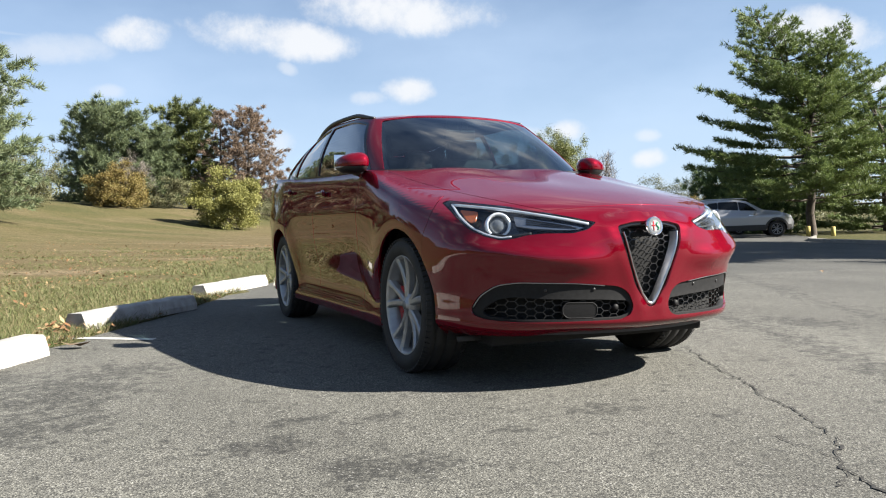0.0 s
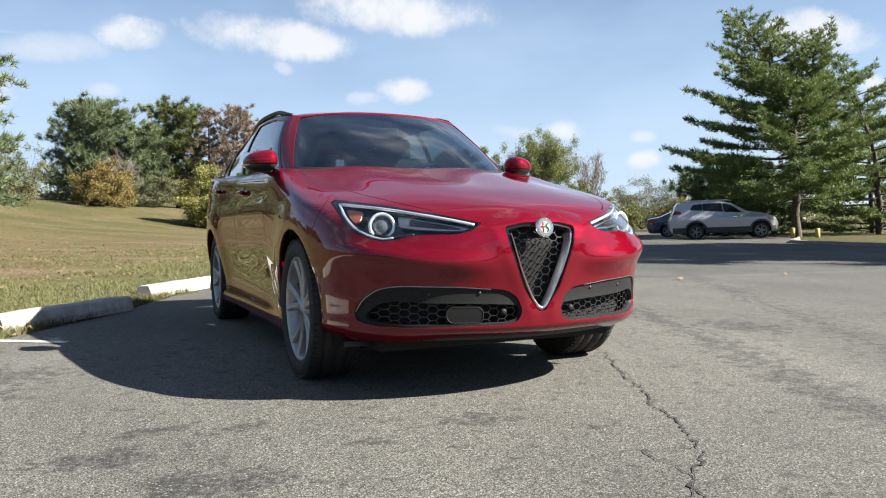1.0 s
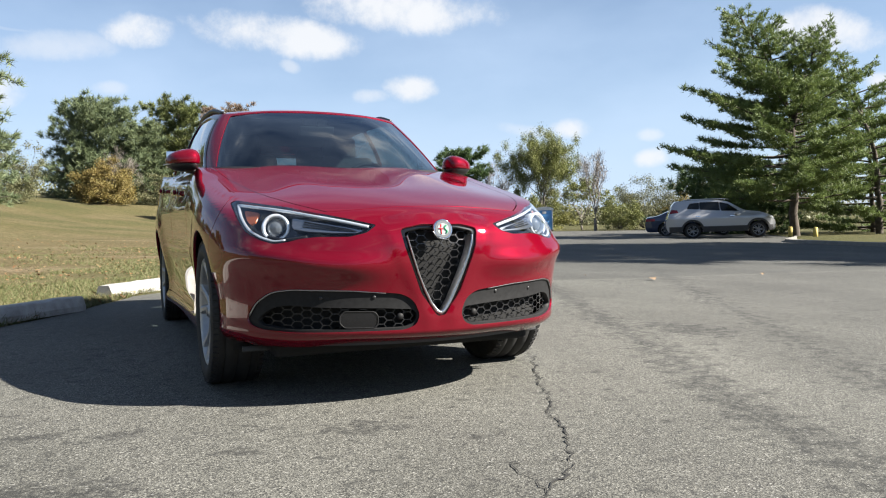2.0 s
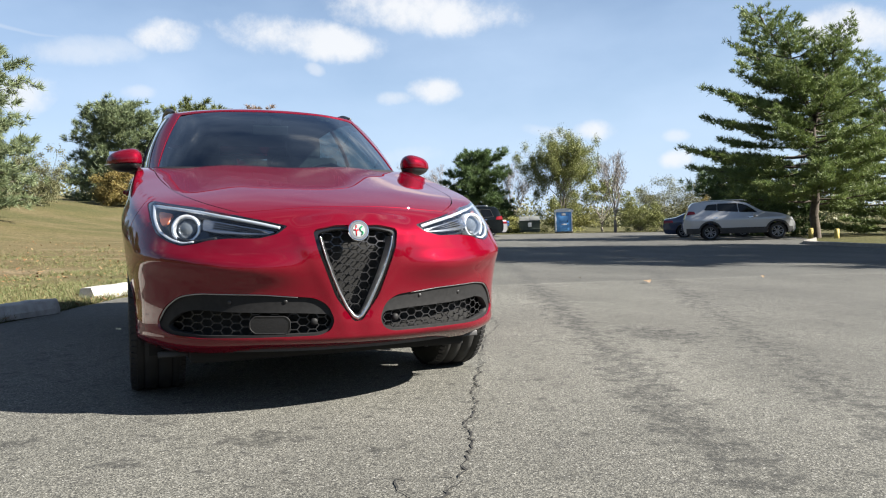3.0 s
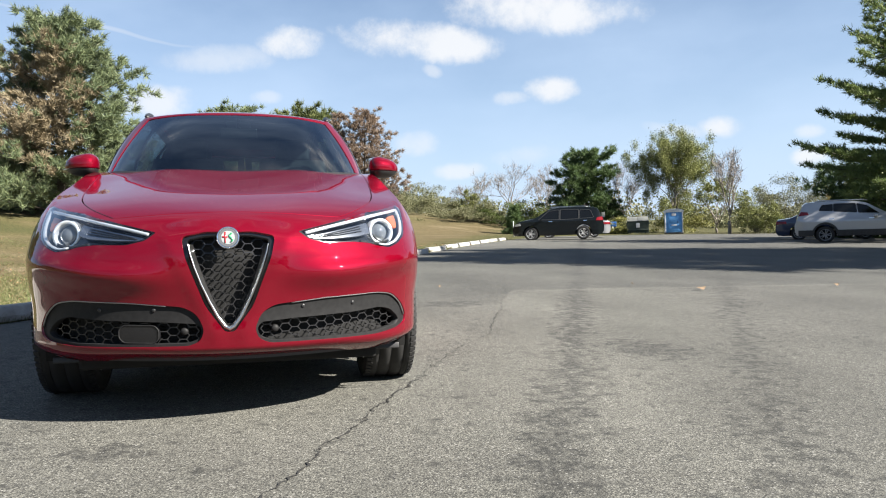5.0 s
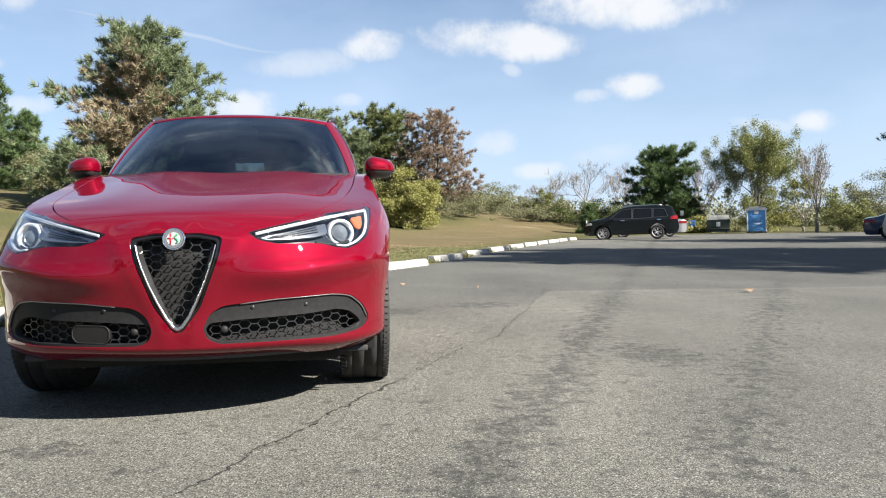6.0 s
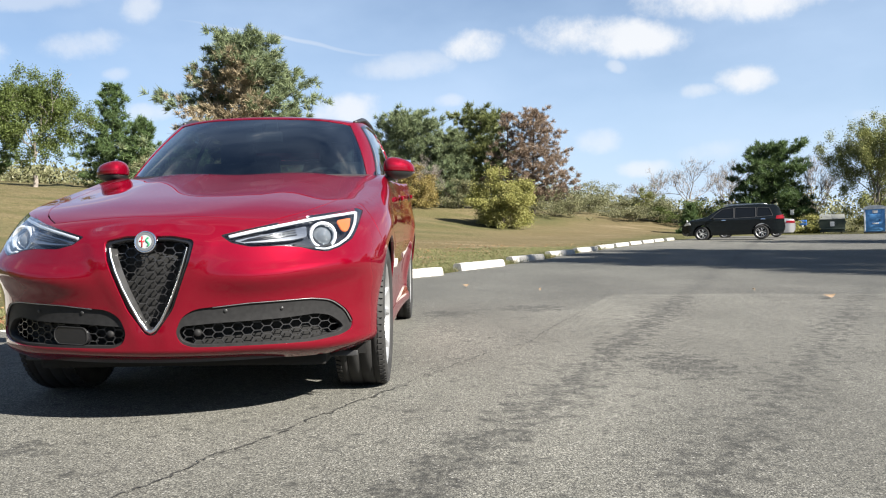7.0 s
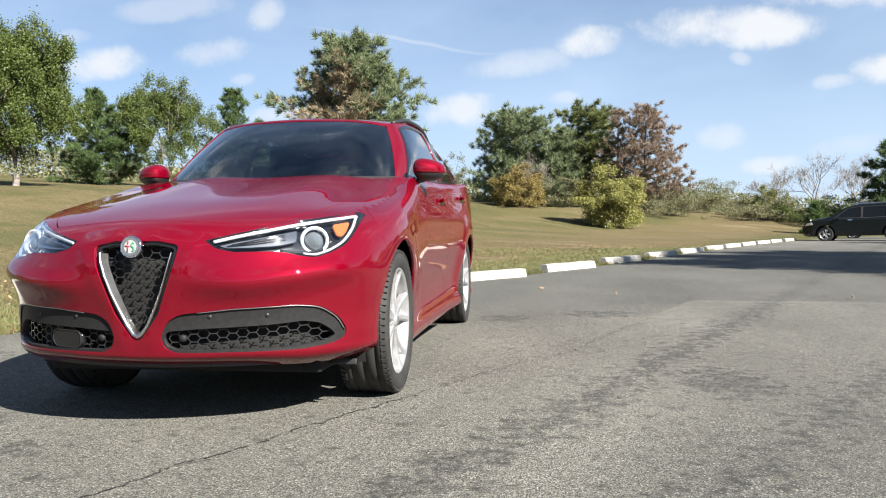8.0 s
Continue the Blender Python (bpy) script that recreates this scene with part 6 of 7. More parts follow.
def broadleaf(name, base, h, r, seed, mat, label, category="tree", stem=0.16, leaf=0.17, clumps=90, per=90, wide=1.0, bushy=False, bare=False, group="", lean=(0.035, 0.0), barkm=None, full=0.0, crown_low=0.15):
    """A tree or bush with forking limbs and a loose crown of leaves."""
    rng = np.random.default_rng(seed)
    t = empty(name, label, category, base, group)
    lean3 = np.array((lean[0], lean[1], 0.0))
    paths, tips = [], []
    trunk_h = 0.05 * h if bushy else stem * h
    fork0 = np.array((0, 0, trunk_h))
    if not bushy:
        paths.append((np.array([(0, 0, -0.1), (0.01 * h, 0, trunk_h * 0.5), (0.0, 0.01 * h, trunk_h * 1.05)]), 0.022 * h, 0.018 * h))

    def grow(p, d, length, rad, depth):
        m = 5
        u = np.linspace(0, 1, m)[:, None]
        bend = rng.normal(0, 0.10, 3) * length
        end = p + d * length
        pts = p + (end - p) * u + bend * (u * (1 - u)) * 2
        paths.append((pts, rad, rad * 0.55))
        if depth == 0:
            tips.append(end)
            return
        tips.append(p + (end - p) * 0.75)
        for _ in range(int(rng.integers(2, 4))):
            nd = d + rng.normal(0, 0.42, 3) + np.array((0, 0, 0.12))
            nd /= np.linalg.norm(nd)
            grow(pts[int(rng.integers(3, 5))], nd, length * rng.uniform(0.55, 0.8), rad * 0.6, depth - 1)
    n0 = 9 if bushy else 6
    for i in range(n0):
        a = 2 * np.pi * i / n0 + rng.normal(0, 0.3)
        sp = rng.uniform(0.25, 0.95) * (1.25 if bushy else 0.85) * wide * r / max(h * 0.45, 0.1)
        d = np.array((np.cos(a) * sp, np.sin(a) * sp, 1.0))
        d /= np.linalg.norm(d)
        grow(fork0 + (np.array((0, 0, rng.uniform(0, 0.25) * h)) if not bushy else 0), d, h * rng.uniform(0.30, 0.40), 0.009 * h if not bushy else 0.006 * h, 3 if (bare or not bushy) else 2)
    tips = np.array(tips)
    # fit the limbs' spread into the crown's size
    ext = np.array((np.quantile(np.abs(tips[:, 0]), 0.97), np.quantile(np.abs(tips[:, 1]), 0.97), tips[:, 2].max()))
    sc = np.array((r * 0.95 / ext[0], r * 0.95 / ext[1], h * 0.97 / ext[2]))
    paths = [(np.asarray(p) * sc + lean3 * (np.asarray(p) * sc)[:, 2:3], a, b) for p, a, b in paths]
    tips = tips * sc
    tips = tips + lean3 * tips[:, 2:3]
    wood = barkm or (bark_grey if not bushy else bark)
    if not bushy:
        limbs_mesh("trunk", paths[:1], wood, t, 8)
        paths = paths[1:]
    limbs_mesh("limb", paths, wood, t, 4)
    if bare:
        V = needles(rng, tips, tips / np.maximum(np.linalg.norm(tips, axis=1)[:, None], 1e-6), 9, 0.09 * h, 0.004 * h, 0.7, 0.0, True)
        mesh_fast("twig_spray", V, np.arange(len(V)).reshape(-1, 3), barkm or bark_grey, t)
        return t
    c = tips[rng.integers(0, len(tips), clumps)] + rng.normal(0, 1, (clumps, 3)) * np.array((r, r, 0.3 * h)) * 0.09
    if full:
        m_f = int(clumps * full)
        d_f = rng.normal(0, 1, (m_f, 3))
        d_f /= np.linalg.norm(d_f, axis=1)[:, None]
        lump = 1 + 0.16 * np.sin(3.1 * d_f[:, 0] + seed) * np.cos(2.7 * d_f[:, 2] + seed) + rng.normal(0, 0.06, m_f)
        rad_f = (rng.uniform(0.25, 1.0, m_f)**0.5 * lump)[:, None]
        z_mid, z_half = 0.5 * h * (1 + crown_low), 0.5 * h * (1 - crown_low)
        taper_f = 1 - 0.25 * np.clip(d_f[:, 2:3], -1, 1)
        c_f = d_f * rad_f * np.concatenate([np.full((m_f, 2), r) * taper_f, np.full((m_f, 1), z_half)], 1) + np.array((0, 0, z_mid))
        c = np.concatenate([c[: int(clumps * (1 - 0.6 * full))], c_f + lean3 * c_f[:, 2:3]])
    if bushy:
        m_low = clumps // 2
        aa, rr = rng.uniform(0, 2 * np.pi, m_low), r * np.sqrt(rng.uniform(0.1, 0.75, m_low))
        c = np.concatenate([c, np.stack([rr * np.cos(aa), rr * np.sin(aa), h * rng.uniform(0.06, 0.5, m_low)], 1)])
    out = (c - np.array((0, 0, 0.5 * h))) / np.array((r, r, 0.55 * h))
    q = np.repeat(c, per, 0)
    q = q + rng.normal(0, 1, q.shape) * np.array((r, r, 0.5 * h)) * (0.085 if bushy else 0.060)
    dd = rng.normal(0, 1, q.shape)
    dd /= np.linalg.norm(dd, axis=1)[:, None]
    V = needles(rng, q, dd, 1, leaf, leaf * 0.62, 0.3)
    mesh_fast("crown", V, np.arange(len(V)).reshape(-1, 4), mat, t)
    return t


def on_land(x, y, sink=0.1):
    return (x, y, float(land_z(x, y)) - sink)


# pines on the right of the lot, behind the parked cars, and beyond the view, whose shade crosses the lot
white_reach = curve((0.0, 3.0), (0.12, 3.8), (0.3, 4.5), (0.5, 4.2), (0.68, 3.3), (0.82, 2.1), (0.93, 1.1), (1.0, 0.4))
limbed_pine("pine_tree", (27.8, 21.8, -0.85), "tall green pine with long level limbs behind the silver car",
            [[(0, -0.1), (0.05, 3.0), (0.1, 5.6), (0.9, 8.2), (2.3, 10.7)], [(0.1, 5.2), (-0.3, 7.2), (-1.2, 9.6)]], white_reach, 21, white_pine_mat, 92, low=0.17)
limbed_pine("pine_tree", (35.0, 23.0, -1.0), "broad green pine at the lot's edge", [[(0, -0.1), (0.1, 4.0), (0.9, 7.0), (1.6, 9.4)]],
            curve((0.0, 3.6), (0.3, 4.6), (0.6, 3.8), (0.85, 1.9), (1.0, 0.5)), 22, white_pine_mat, 50, low=0.05)
limbed_pine("pine_tree", (38.5, 26.0, -1.1), "broad green pine at the lot's edge", [[(0, -0.1), (0.1, 4.0), (0.2, 8.0)]],
            curve((0.0, 3.6), (0.3, 4.4), (0.6, 3.6), (0.85, 1.8), (1.0, 0.5)), 23, white_pine_mat, 44, low=0.04)
conifer("pine_tree", (31.2, 29.6, -0.9), 4.3, 4.2, 29, spruce_mat, "low dark pine behind the silver car", low=0.03, levels=12, dens=1.4, tuft=0.3, shape=0.6)
conifer("pine_tree", (29.0, 3.8, -0.7), 20.0, 4.2, 24, pine_mat, "tall green pine at the lot's edge", low=0.08, levels=30, dens=0.6, tuft=0.75, shape=0.6, per=14)
conifer("pine_tree", (25.0, 2.6, -0.6), 18.4, 3.6, 25, pine_mat, "tall green pine at the lot's edge", low=0.08, levels=26, dens=0.5, tuft=0.75, shape=0.6, per=14)
conifer("pine_tree", (21.8, 1.3, -0.55), 16.2, 3.9, 26, pine_mat, "green pine at the lot's edge", low=0.08, levels=24, dens=0.45, tuft=0.75, shape=0.6, per=14)
# the field's trees
conifer("pine_tree", on_land(-1.7, 64.1), 7.7, 4.0, 32, pine_blue, "round-topped green pine at the field's edge", low=0.05, levels=18, dens=1.0, tuft=0.42, shape=0.55, top_r=0.3)
conifer("pine_tree", on_land(1.8, 63.4), 6.2, 2.8, 33, pine_blue, "green pine at the field's edge", low=0.05, levels=15, dens=1.0, tuft=0.42, shape=0.6, top_r=0.25)
conifer("pine_tree", on_land(4.7, 65.4), 8.5, 3.2, 34, pine_mat, "dark green pine at the field's edge", low=0.10, levels=17, dens=1.0, tuft=0.42, shape=0.5, top_r=0.4)
conifer("dead_pine", on_land(9.0, 61.5), 8.7, 3.4, 35, dead_mat, "dying pine with rust-brown needles and bare limbs", low=0.12, levels=20, dens=0.95, tuft=0.34, shape=0.75, bare=0.25, top_r=0.2)
conifer("dead_pine", on_land(6.9, 62.5), 8.4, 2.2, 36, dead_mat, "thin dead pine with mostly bare limbs", low=0.2, levels=18, dens=0.6, tuft=0.3, shape=0.6, bare=0.5)
broadleaf("bush", on_land(5.5, 49.6), 4.0, 2.1, 37, yellow_mat, "round yellow-green bush standing on the field", "bush", bushy=True, leaf=0.105, clumps=150, per=252)
broadleaf("bush", on_land(-1.0, 56.9), 3.3, 2.1, 38, orange_mat, "orange-brown autumn bush below the pines", "bush", bushy=True, leaf=0.105, clumps=120, per=184)
broadleaf("bush", on_land(-0.4, 58.0), 4.2, 1.6, 39, orange_mat, "bare grey shrub among the pines", "bush", bushy=True, bare=True)
broadleaf("bush", on_land(-6.5, 51.5), 3.6, 1.8, 40, brush_mat, "grey-green shrub below the pines", "bush", bushy=True, leaf=0.099, clumps=70, per=114)
broadleaf("bush", on_land(2.6, 60.8), 2.6, 2.2, 48, brush_mat, "grey-green shrub below the pines", "bush", bushy=True, leaf=0.099, clumps=60, per=114)
broadleaf("bush", on_land(10.6, 60.0), 2.4, 2.4, 49, brush_mat, "brown shrub below the dying pine", "bush", bushy=True, leaf=0.093, clumps=60, per=92)
conifer("pine_tree", on_land(-9.0, 36.0), 9.4, 4.7, 41, pine_blue, "large grey-green pine with a tan dying patch", low=0.05, levels=26, dens=1.45, tuft=0.33, mat2=tan_mat, share2=0.26, shape=0.72, top_r=0.16, spot=(-0.5, -2.2, 5.2, 2.6), ragged=0.22)
broadleaf("maple_tree", on_land(-28.4, 52.3), 8.6, 3.4, 42, maple_mat, "yellow-green maple with a pale trunk", stem=0.13, leaf=0.130, clumps=190, per=240, full=0.6, crown_low=0.22)
conifer("spruce_tree", on_land(-32.4, 50.0), 7.0, 3.2, 43, spruce_mat, "dark green spruce beside a maple", low=0.03, levels=20, dens=1.0, tuft=0.36)
conifer("spruce_tree", on_land(-26.0, 60.0), 8.6, 3.0, 44, spruce_mat, "dark green spruce on the field", low=0.03, levels=20, dens=0.9, tuft=0.38)
broadleaf("maple_tree", on_land(-28.9, 36.4), 9.6, 3.1, 45, maple_mat, "full green-yellow maple standing on the field", stem=0.09, leaf=0.125, clumps=320, per=260, full=0.8, crown_low=0.16)
conifer("spruce_tree", on_land(-22.0, 56.0), 5.6, 2.4, 46, spruce_mat, "small dark green spruce on the field", low=0.03, levels=15, dens=0.9, tuft=0.38)
broadleaf("bush", on_land(-19.0, 52.0), 3.4, 2.2, 47, brush_mat, "grey-green shrub on the field", "bush", bushy=True, leaf=0.124, clumps=60, per=92)
# behind the far end of the lot
conifer("pine_tree", on_land(29.1, 61.0), 7.2, 3.6, 51, spruce_mat, "dark green pine behind the dumpster", low=0.04, levels=17, dens=1.0, tuft=0.42, shape=0.6, top_r=0.25)
broadleaf("ash_tree", (35.8, 57.5, -0.7), 9.4, 3.3, 52, olive_mat, "olive-green autumn tree behind the portable toilet", stem=0.05, leaf=0.105, clumps=190, per=330, full=0.35, crown_low=0.12)
broadleaf("ash_tree", (39.8, 57.0, -0.9), 5.2, 3.0, 53, olive_mat, "low yellowing tree behind the lot", stem=0.1, leaf=0.149, clumps=50, per=92)
broadleaf("bare_tree", (35.9, 49.2, -0.8), 6.6, 1.8, 54, brush_mat, "slender leafless tree at the lot's end", bare=True, stem=0.2)
broadleaf("bare_tree", on_land(25.6, 72.0), 6.0, 2.8, 55, brush_mat, "leafless grey tree in the distance", bare=True, stem=0.2)
broadleaf("bare_tree", on_land(31.0, 76.0), 6.6, 2.4, 56, brush_mat, "leafless grey tree in the distance", bare=True, stem=0.2)
broadleaf("bare_tree", on_land(23.4, 78.0), 5.2, 2.2, 57, brush_mat, "leafless grey tree in the distance", bare=True, stem=0.2)
broadleaf("bare_tree", (33.6, 63.0, -0.6), 6.8, 2.6, 58, brush_mat, "leafless brown tree beside the dark pine", bare=True, stem=0.2)
broadleaf("bush", (37.4, 48.0, -0.8), 2.8, 1.7, 59, olive_mat, "green-brown shrub at the lot's end", "bush", bushy=True, leaf=0.105, clumps=70, per=114)
broadleaf("bush", (43.0, 52.0, -1.0), 4.8, 3.6, 60, brush_mat, "tall grey-green brush at the lot's end", "bush", bushy=True, leaf=0.095, clumps=110, per=170)
broadleaf("bush", (41.5, 44.5, -1.0), 3.2, 2.2, 61, orange_mat, "orange-brown shrub at the lot's end", "bush", bushy=True, leaf=0.105, clumps=60, per=103)
broadleaf("bush", (47.5, 47.0, -1.1), 4.6, 3.6, 62, brush_mat, "tall grey-green brush at the lot's end", "bush", bushy=True, leaf=0.095, clumps=110, per=170)
conifer("spruce_tree", on_land(20.0, 54.5, 0.3), 2.4, 1.0, 63, spruce_mat, "small clipped dark evergreen beside the lot", low=0.02, levels=12, dens=2.0, tuft=0.26)
broadleaf("bush", on_land(22.9, 78.0), 3.0, 1.7, 64, olive_mat, "green shrub in the distance", "bush", bushy=True, leaf=0.136, clumps=50, per=92)
for i, (x, y, h, r, mt) in enumerate(((18.5, 64, 2.2, 3.0, brush_mat), (22.5, 63, 2.4, 3.0, maple_mat), (26.0, 62.5, 2.6, 2.6, yellow_mat), (14.5, 72, 2.4, 3.6, brush_mat), (10.0, 78, 3.0, 4.0, brush_mat),
                                      (32.0, 66, 3.4, 3.0, brush_mat), (38.0, 60, 3.2, 2.6, yellow_mat), (29.0, 56.5, 1.6, 2.2, yellow_mat), (16.0, 88, 3.4, 5.0, brush_mat), (24.0, 92, 3.6, 5.0, brush_mat))):
    broadleaf("bush", on_land(x, y) if x < 28 else (x, y, -0.7), h, r, 70 + i, mt, "autumn brush along the far edge of the field", "bush", bushy=True, leaf=0.115, clumps=70, per=115, group="distant brush")


def far_wood(seed, n, a0, a1, d0, d1, h0, h1, mat, per, size, label):
    """A distant belt of woods, past counting."""
    rng = np.random.default_rng(seed)
    a, d = rng.uniform(a0, a1, n), rng.uniform(d0, d1, n)
    x, y = d * np.sin(a), d * np.cos(a)
    z = land_z(x, y)
    hh = rng.uniform(h0, h1, n) * (0.75 + 0.25 * np.sin(a * 17))
    q = np.repeat(np.stack([x, y, z], 1), per, 0)
    k = len(q)
    up = rng.uniform(0, 1, k)
    wide = np.repeat(0.7 + 0.22 * hh, per)
    q = q + np.stack([rng.normal(0, 1, k) * wide * (1.1 - 0.6 * up), rng.normal(0, 1, k) * wide, up * np.repeat(hh, per)], 1)
    dd = rng.normal(0, 1, q.shape)
    dd /= np.linalg.norm(dd, axis=1)[:, None]
    V = needles(rng, q, dd, 1, size, size * 0.55, 0.3)
    tagged(mesh_fast("far_woods", V, np.arange(len(V)).reshape(-1, 4), mat), label, "woods", "", "stuff")


far_wood(90, 640, -1.0, 1.15, 105, 150, 3.0, 6.0, brush_mat, 100, 0.48, "hazy line of autumn woods in the distance")
far_wood(92, 130, -1.05, -0.25, 74, 100, 2.2, 4.2, brush_mat, 150, 0.38, "low grey-green brush along the far side of the field")
# added woods behind the camera, never in view; they cut off low skylight
far_wood(91, 190, 2.0, 4.9, 55, 85, 8.0, 13.0, spruce_mat, 150, 1.1, "unseen tall green woods added behind the camera to block low sky")

# ---- parked cars in the distance ----
far_glass = material("far_glass", (0.006, 0.007, 0.008), 0.04, 0.0, Specular_IOR_Level=0.35)
far_black = mottled("far_black_plastic", (0.02, 0.02, 0.021), (0.035, 0.035, 0.036), 12, 0.6)
tail_red = material("tail_lamp", (0.16, 0.006, 0.010), 0.15)
silver_paint = material("silver_paint", (0.36, 0.365, 0.38), 0.34, 0.45, Coat_Weight=1.0)
black_paint = material("black_paint", (0.006, 0.008, 0.009), 0.18, 0.0, Specular_IOR_Level=0.35)
blue_paint = material("blue_paint", (0.018, 0.032, 0.075), 0.3, 0.3, Coat_Weight=1.0)
lamp_clear = material("far_headlamp", (0.6, 0.62, 0.65), 0.12, 0.4)


def parked(label, spot, heading, L, H, wide, outline, glass_at, windows, wheels, wheel_r, skin_mat, cladding=None, rails=False, lamp=None, tail=None):
    """A parked car from its side outline (metres from the rear, height), windows and wheels."""
    x, y = spot
    c = empty("parked_car", label, "car", (x, y, float(lot_z(x, y))), "cars parked on the lot")
    c.rotation_euler = (0, 0, radians(heading))
    top = float(max(p[1] for p in outline))
    belt_z = 0.60 * top

    def half(z, l):
        w = wide / 2
        side = w - 0.03 * np.clip((0.45 - z) / 0.3, 0, 1) - 0.005
        cab = (w - 0.05) - 0.23 * np.clip((z - belt_z) / (top - belt_z), 0, 1)
        t = smooth(belt_z - 0.05, belt_z + 0.05, z)
        nose = 0.16 * smooth(0.55, 0.0, L - l) ** 2 + 0.12 * smooth(0.5, 0.0, l) ** 2
        return side * (1 - t) + cab * t - nose

    # the arches open downwards: notch the outline
    lo = min(p[1] for p in outline)
    from_rear = sorted(wheels)
    bottom = [(0.12, lo)]
    for wl in from_rear:
        r = wheel_r + 0.07
        h = max(lo - wheel_r, -r * 0.98)
        a0 = math.asin(h / r)
        bottom += [(wl + r * math.cos(a), wheel_r + r * math.sin(a)) for a in np.linspace(math.pi - a0, a0, 15)]
    bottom += [(L - 0.12, lo)]
    upper = [tuple(p) for p in rounded(outline[1:-1], 0.10, 4, False)]
    poly = bottom + upper[::-1]
    hs = [rounded(w, 0.05, 3) for w in windows]
    for sg in (1, -1):
        def S(l, z):
            return np.stack([l - L / 2, sg * half(z, l), z], -1)
        o = -1.0 if sg > 0 else 1.0
        side = patch("side_panel", S, poly, skin_mat, c, hs, 0.16, 0.07, 0.0, 0.03, o)
        for w in hs:
            patch("window_frame", S, shrink(w, 1.07), far_black, side, [w], 0.2, 0.1, 0.004, 0.012, o)
            patch("side_window", S, w, far_glass, side, (), 0.2, 0.1, -0.012, 0, o)
        if cladding:
            for wl in from_rear:
                r0, r1 = wheel_r + 0.07, wheel_r + 0.15
                lip = [(wl + r1 * math.cos(a), wheel_r + r1 * math.sin(a)) for a in np.linspace(0, math.pi, 17)] + [(wl + r0 * math.cos(a), wheel_r + r0 * math.sin(a)) for a in np.linspace(math.pi, 0, 17)]
                patch("arch_trim", S, lip, cladding, side, (), 0.2, 0.1, 0.012, 0.02, o)
            gaps = [0.15] + [v for wl in from_rear for v in (wl - wheel_r - 0.09, wl + wheel_r + 0.09)] + [L - 0.15]
            for a, b in zip(gaps[::2], gaps[1::2]):
                patch("lower_trim", S, [(a, lo), (b, lo), (b, lo + 0.24), (a, lo + 0.24)], cladding, side, (), 0.3, 0.1, 0.012, 0.02, o)
        for wl, zz in ((windows[0][0][0] + 0.35, belt_z - 0.06), (windows[-1][0][0] + 0.35, belt_z - 0.06)):
            patch("door_handle", S, [(wl, zz), (wl + 0.2, zz), (wl + 0.2, zz + 0.035), (wl, zz + 0.035)], chrome, side, (), 0.2, 0.1, 0.02, 0.02, o)
        if tail:
            patch("tail_lamp", S, tail, tail_red, side, (), 0.1, 0.06, 0.012, 0.02, o)
        if lamp:
            patch("headlamp", S, lamp, lamp_clear, side, (), 0.1, 0.06, 0.012, 0.02, o)
        bm = bmesh.new()
        ml = windows[-1][1][0] - 0.12
        box(bm, (0.12, 0.20, 0.14), pose(ml - L / 2, sg * (wide / 2 + 0.06), belt_z + 0.06), 0.04, 3)
        part("wing_mirror", bm, skin_mat, side)
        if rails:
            bm = bmesh.new()
            tube(bm, [(l - L / 2, sg * (half(top - 0.03, l) - 0.06), top + 0.035 - 0.05 * abs(l / L - 0.36)**2 * 4 + (0 if 0.2 < l / L < 0.55 else -0.03)) for l in np.linspace(0.17 * L, 0.58 * L, 12)], 0.022, 6)
            part("roof_rail", bm, satin_metal, c)
    # the strip from the rear bumper over roof and bonnet to the nose
    strip = [(0.12, lo)] + upper + [(L - 0.12, lo)]
    segs = {"body": [], "glass": []}
    fine = resample(strip, 0.15, False)
    for (l0, z0), (l1, z1) in zip(fine, fine[1:]):
        lm, zm = (l0 + l1) / 2, (z0 + z1) / 2
        g = any(a < lm < b and zm > cz for a, b, cz in glass_at)
        segs["glass" if g else "body"].append((l0, z0, l1, z1))
    for key, mat, part_of in (("body", skin_mat, segs["body"]), ("glass", far_glass, [q for q in segs["glass"] if q[0] < L / 2]), ("glass", far_glass, [q for q in segs["glass"] if q[0] >= L / 2])):
        V, F = [], []
        for l0, z0, l1, z1 in part_of:
            k = len(V)
            for l, z in ((l0, z0), (l1, z1)):
                w = float(half(np.array(z), np.array(l)))
                V += [(l - L / 2, u * w, z + (0.03 if z > belt_z * 0.9 else 0.0) * (1 - u * u)) for u in (-1, -0.6, 0, 0.6, 1)]
            F += [(k + j, k + j + 1, k + 6 + j, k + 5 + j) for j in range(4)]
        if not V:
            continue
        from_lists("roof_shell" if key == "body" else "windscreen", V, F, mat, c, "", True)
    bm = bmesh.new()
    box(bm, (L - 0.5, wide - 0.35, 0.28), pose(0, 0, lo + 0.12))
    part("underbody", bm, dark_gap, c)
    for wl in wheels:
        for sg in (1, -1):
            m = pose(wl - L / 2, sg * (wide / 2 - 0.13), wheel_r) @ Matrix.Rotation(radians(90 * sg), 4, "Z")
            bm = bmesh.new()
            rr = wheel_r
            lathe(bm, [(rr * 0.66, 0.105), (rr * 0.8, 0.12), (rr * 0.96, 0.105), (rr, 0.07), (rr, -0.09), (rr * 0.66, -0.1)], 28, m)
            w = part("wheel", bm, rubber, c)
            bm = bmesh.new()
            lathe(bm, [(rr * 0.68, 0.108), (rr * 0.63, 0.10), (rr * 0.6, 0.03)], 28, m)
            for i in range(10):
                a = 2 * math.pi * i / 10 + (0.1 if i % 2 else -0.1)
                mm = m @ Matrix.Rotation(a, 4, "X")
                tube(bm, [mm @ Vector((0.085, 0, 0.03)), mm @ Vector((0.09, 0, rr * 0.66))], [0.022, 0.017], 4)
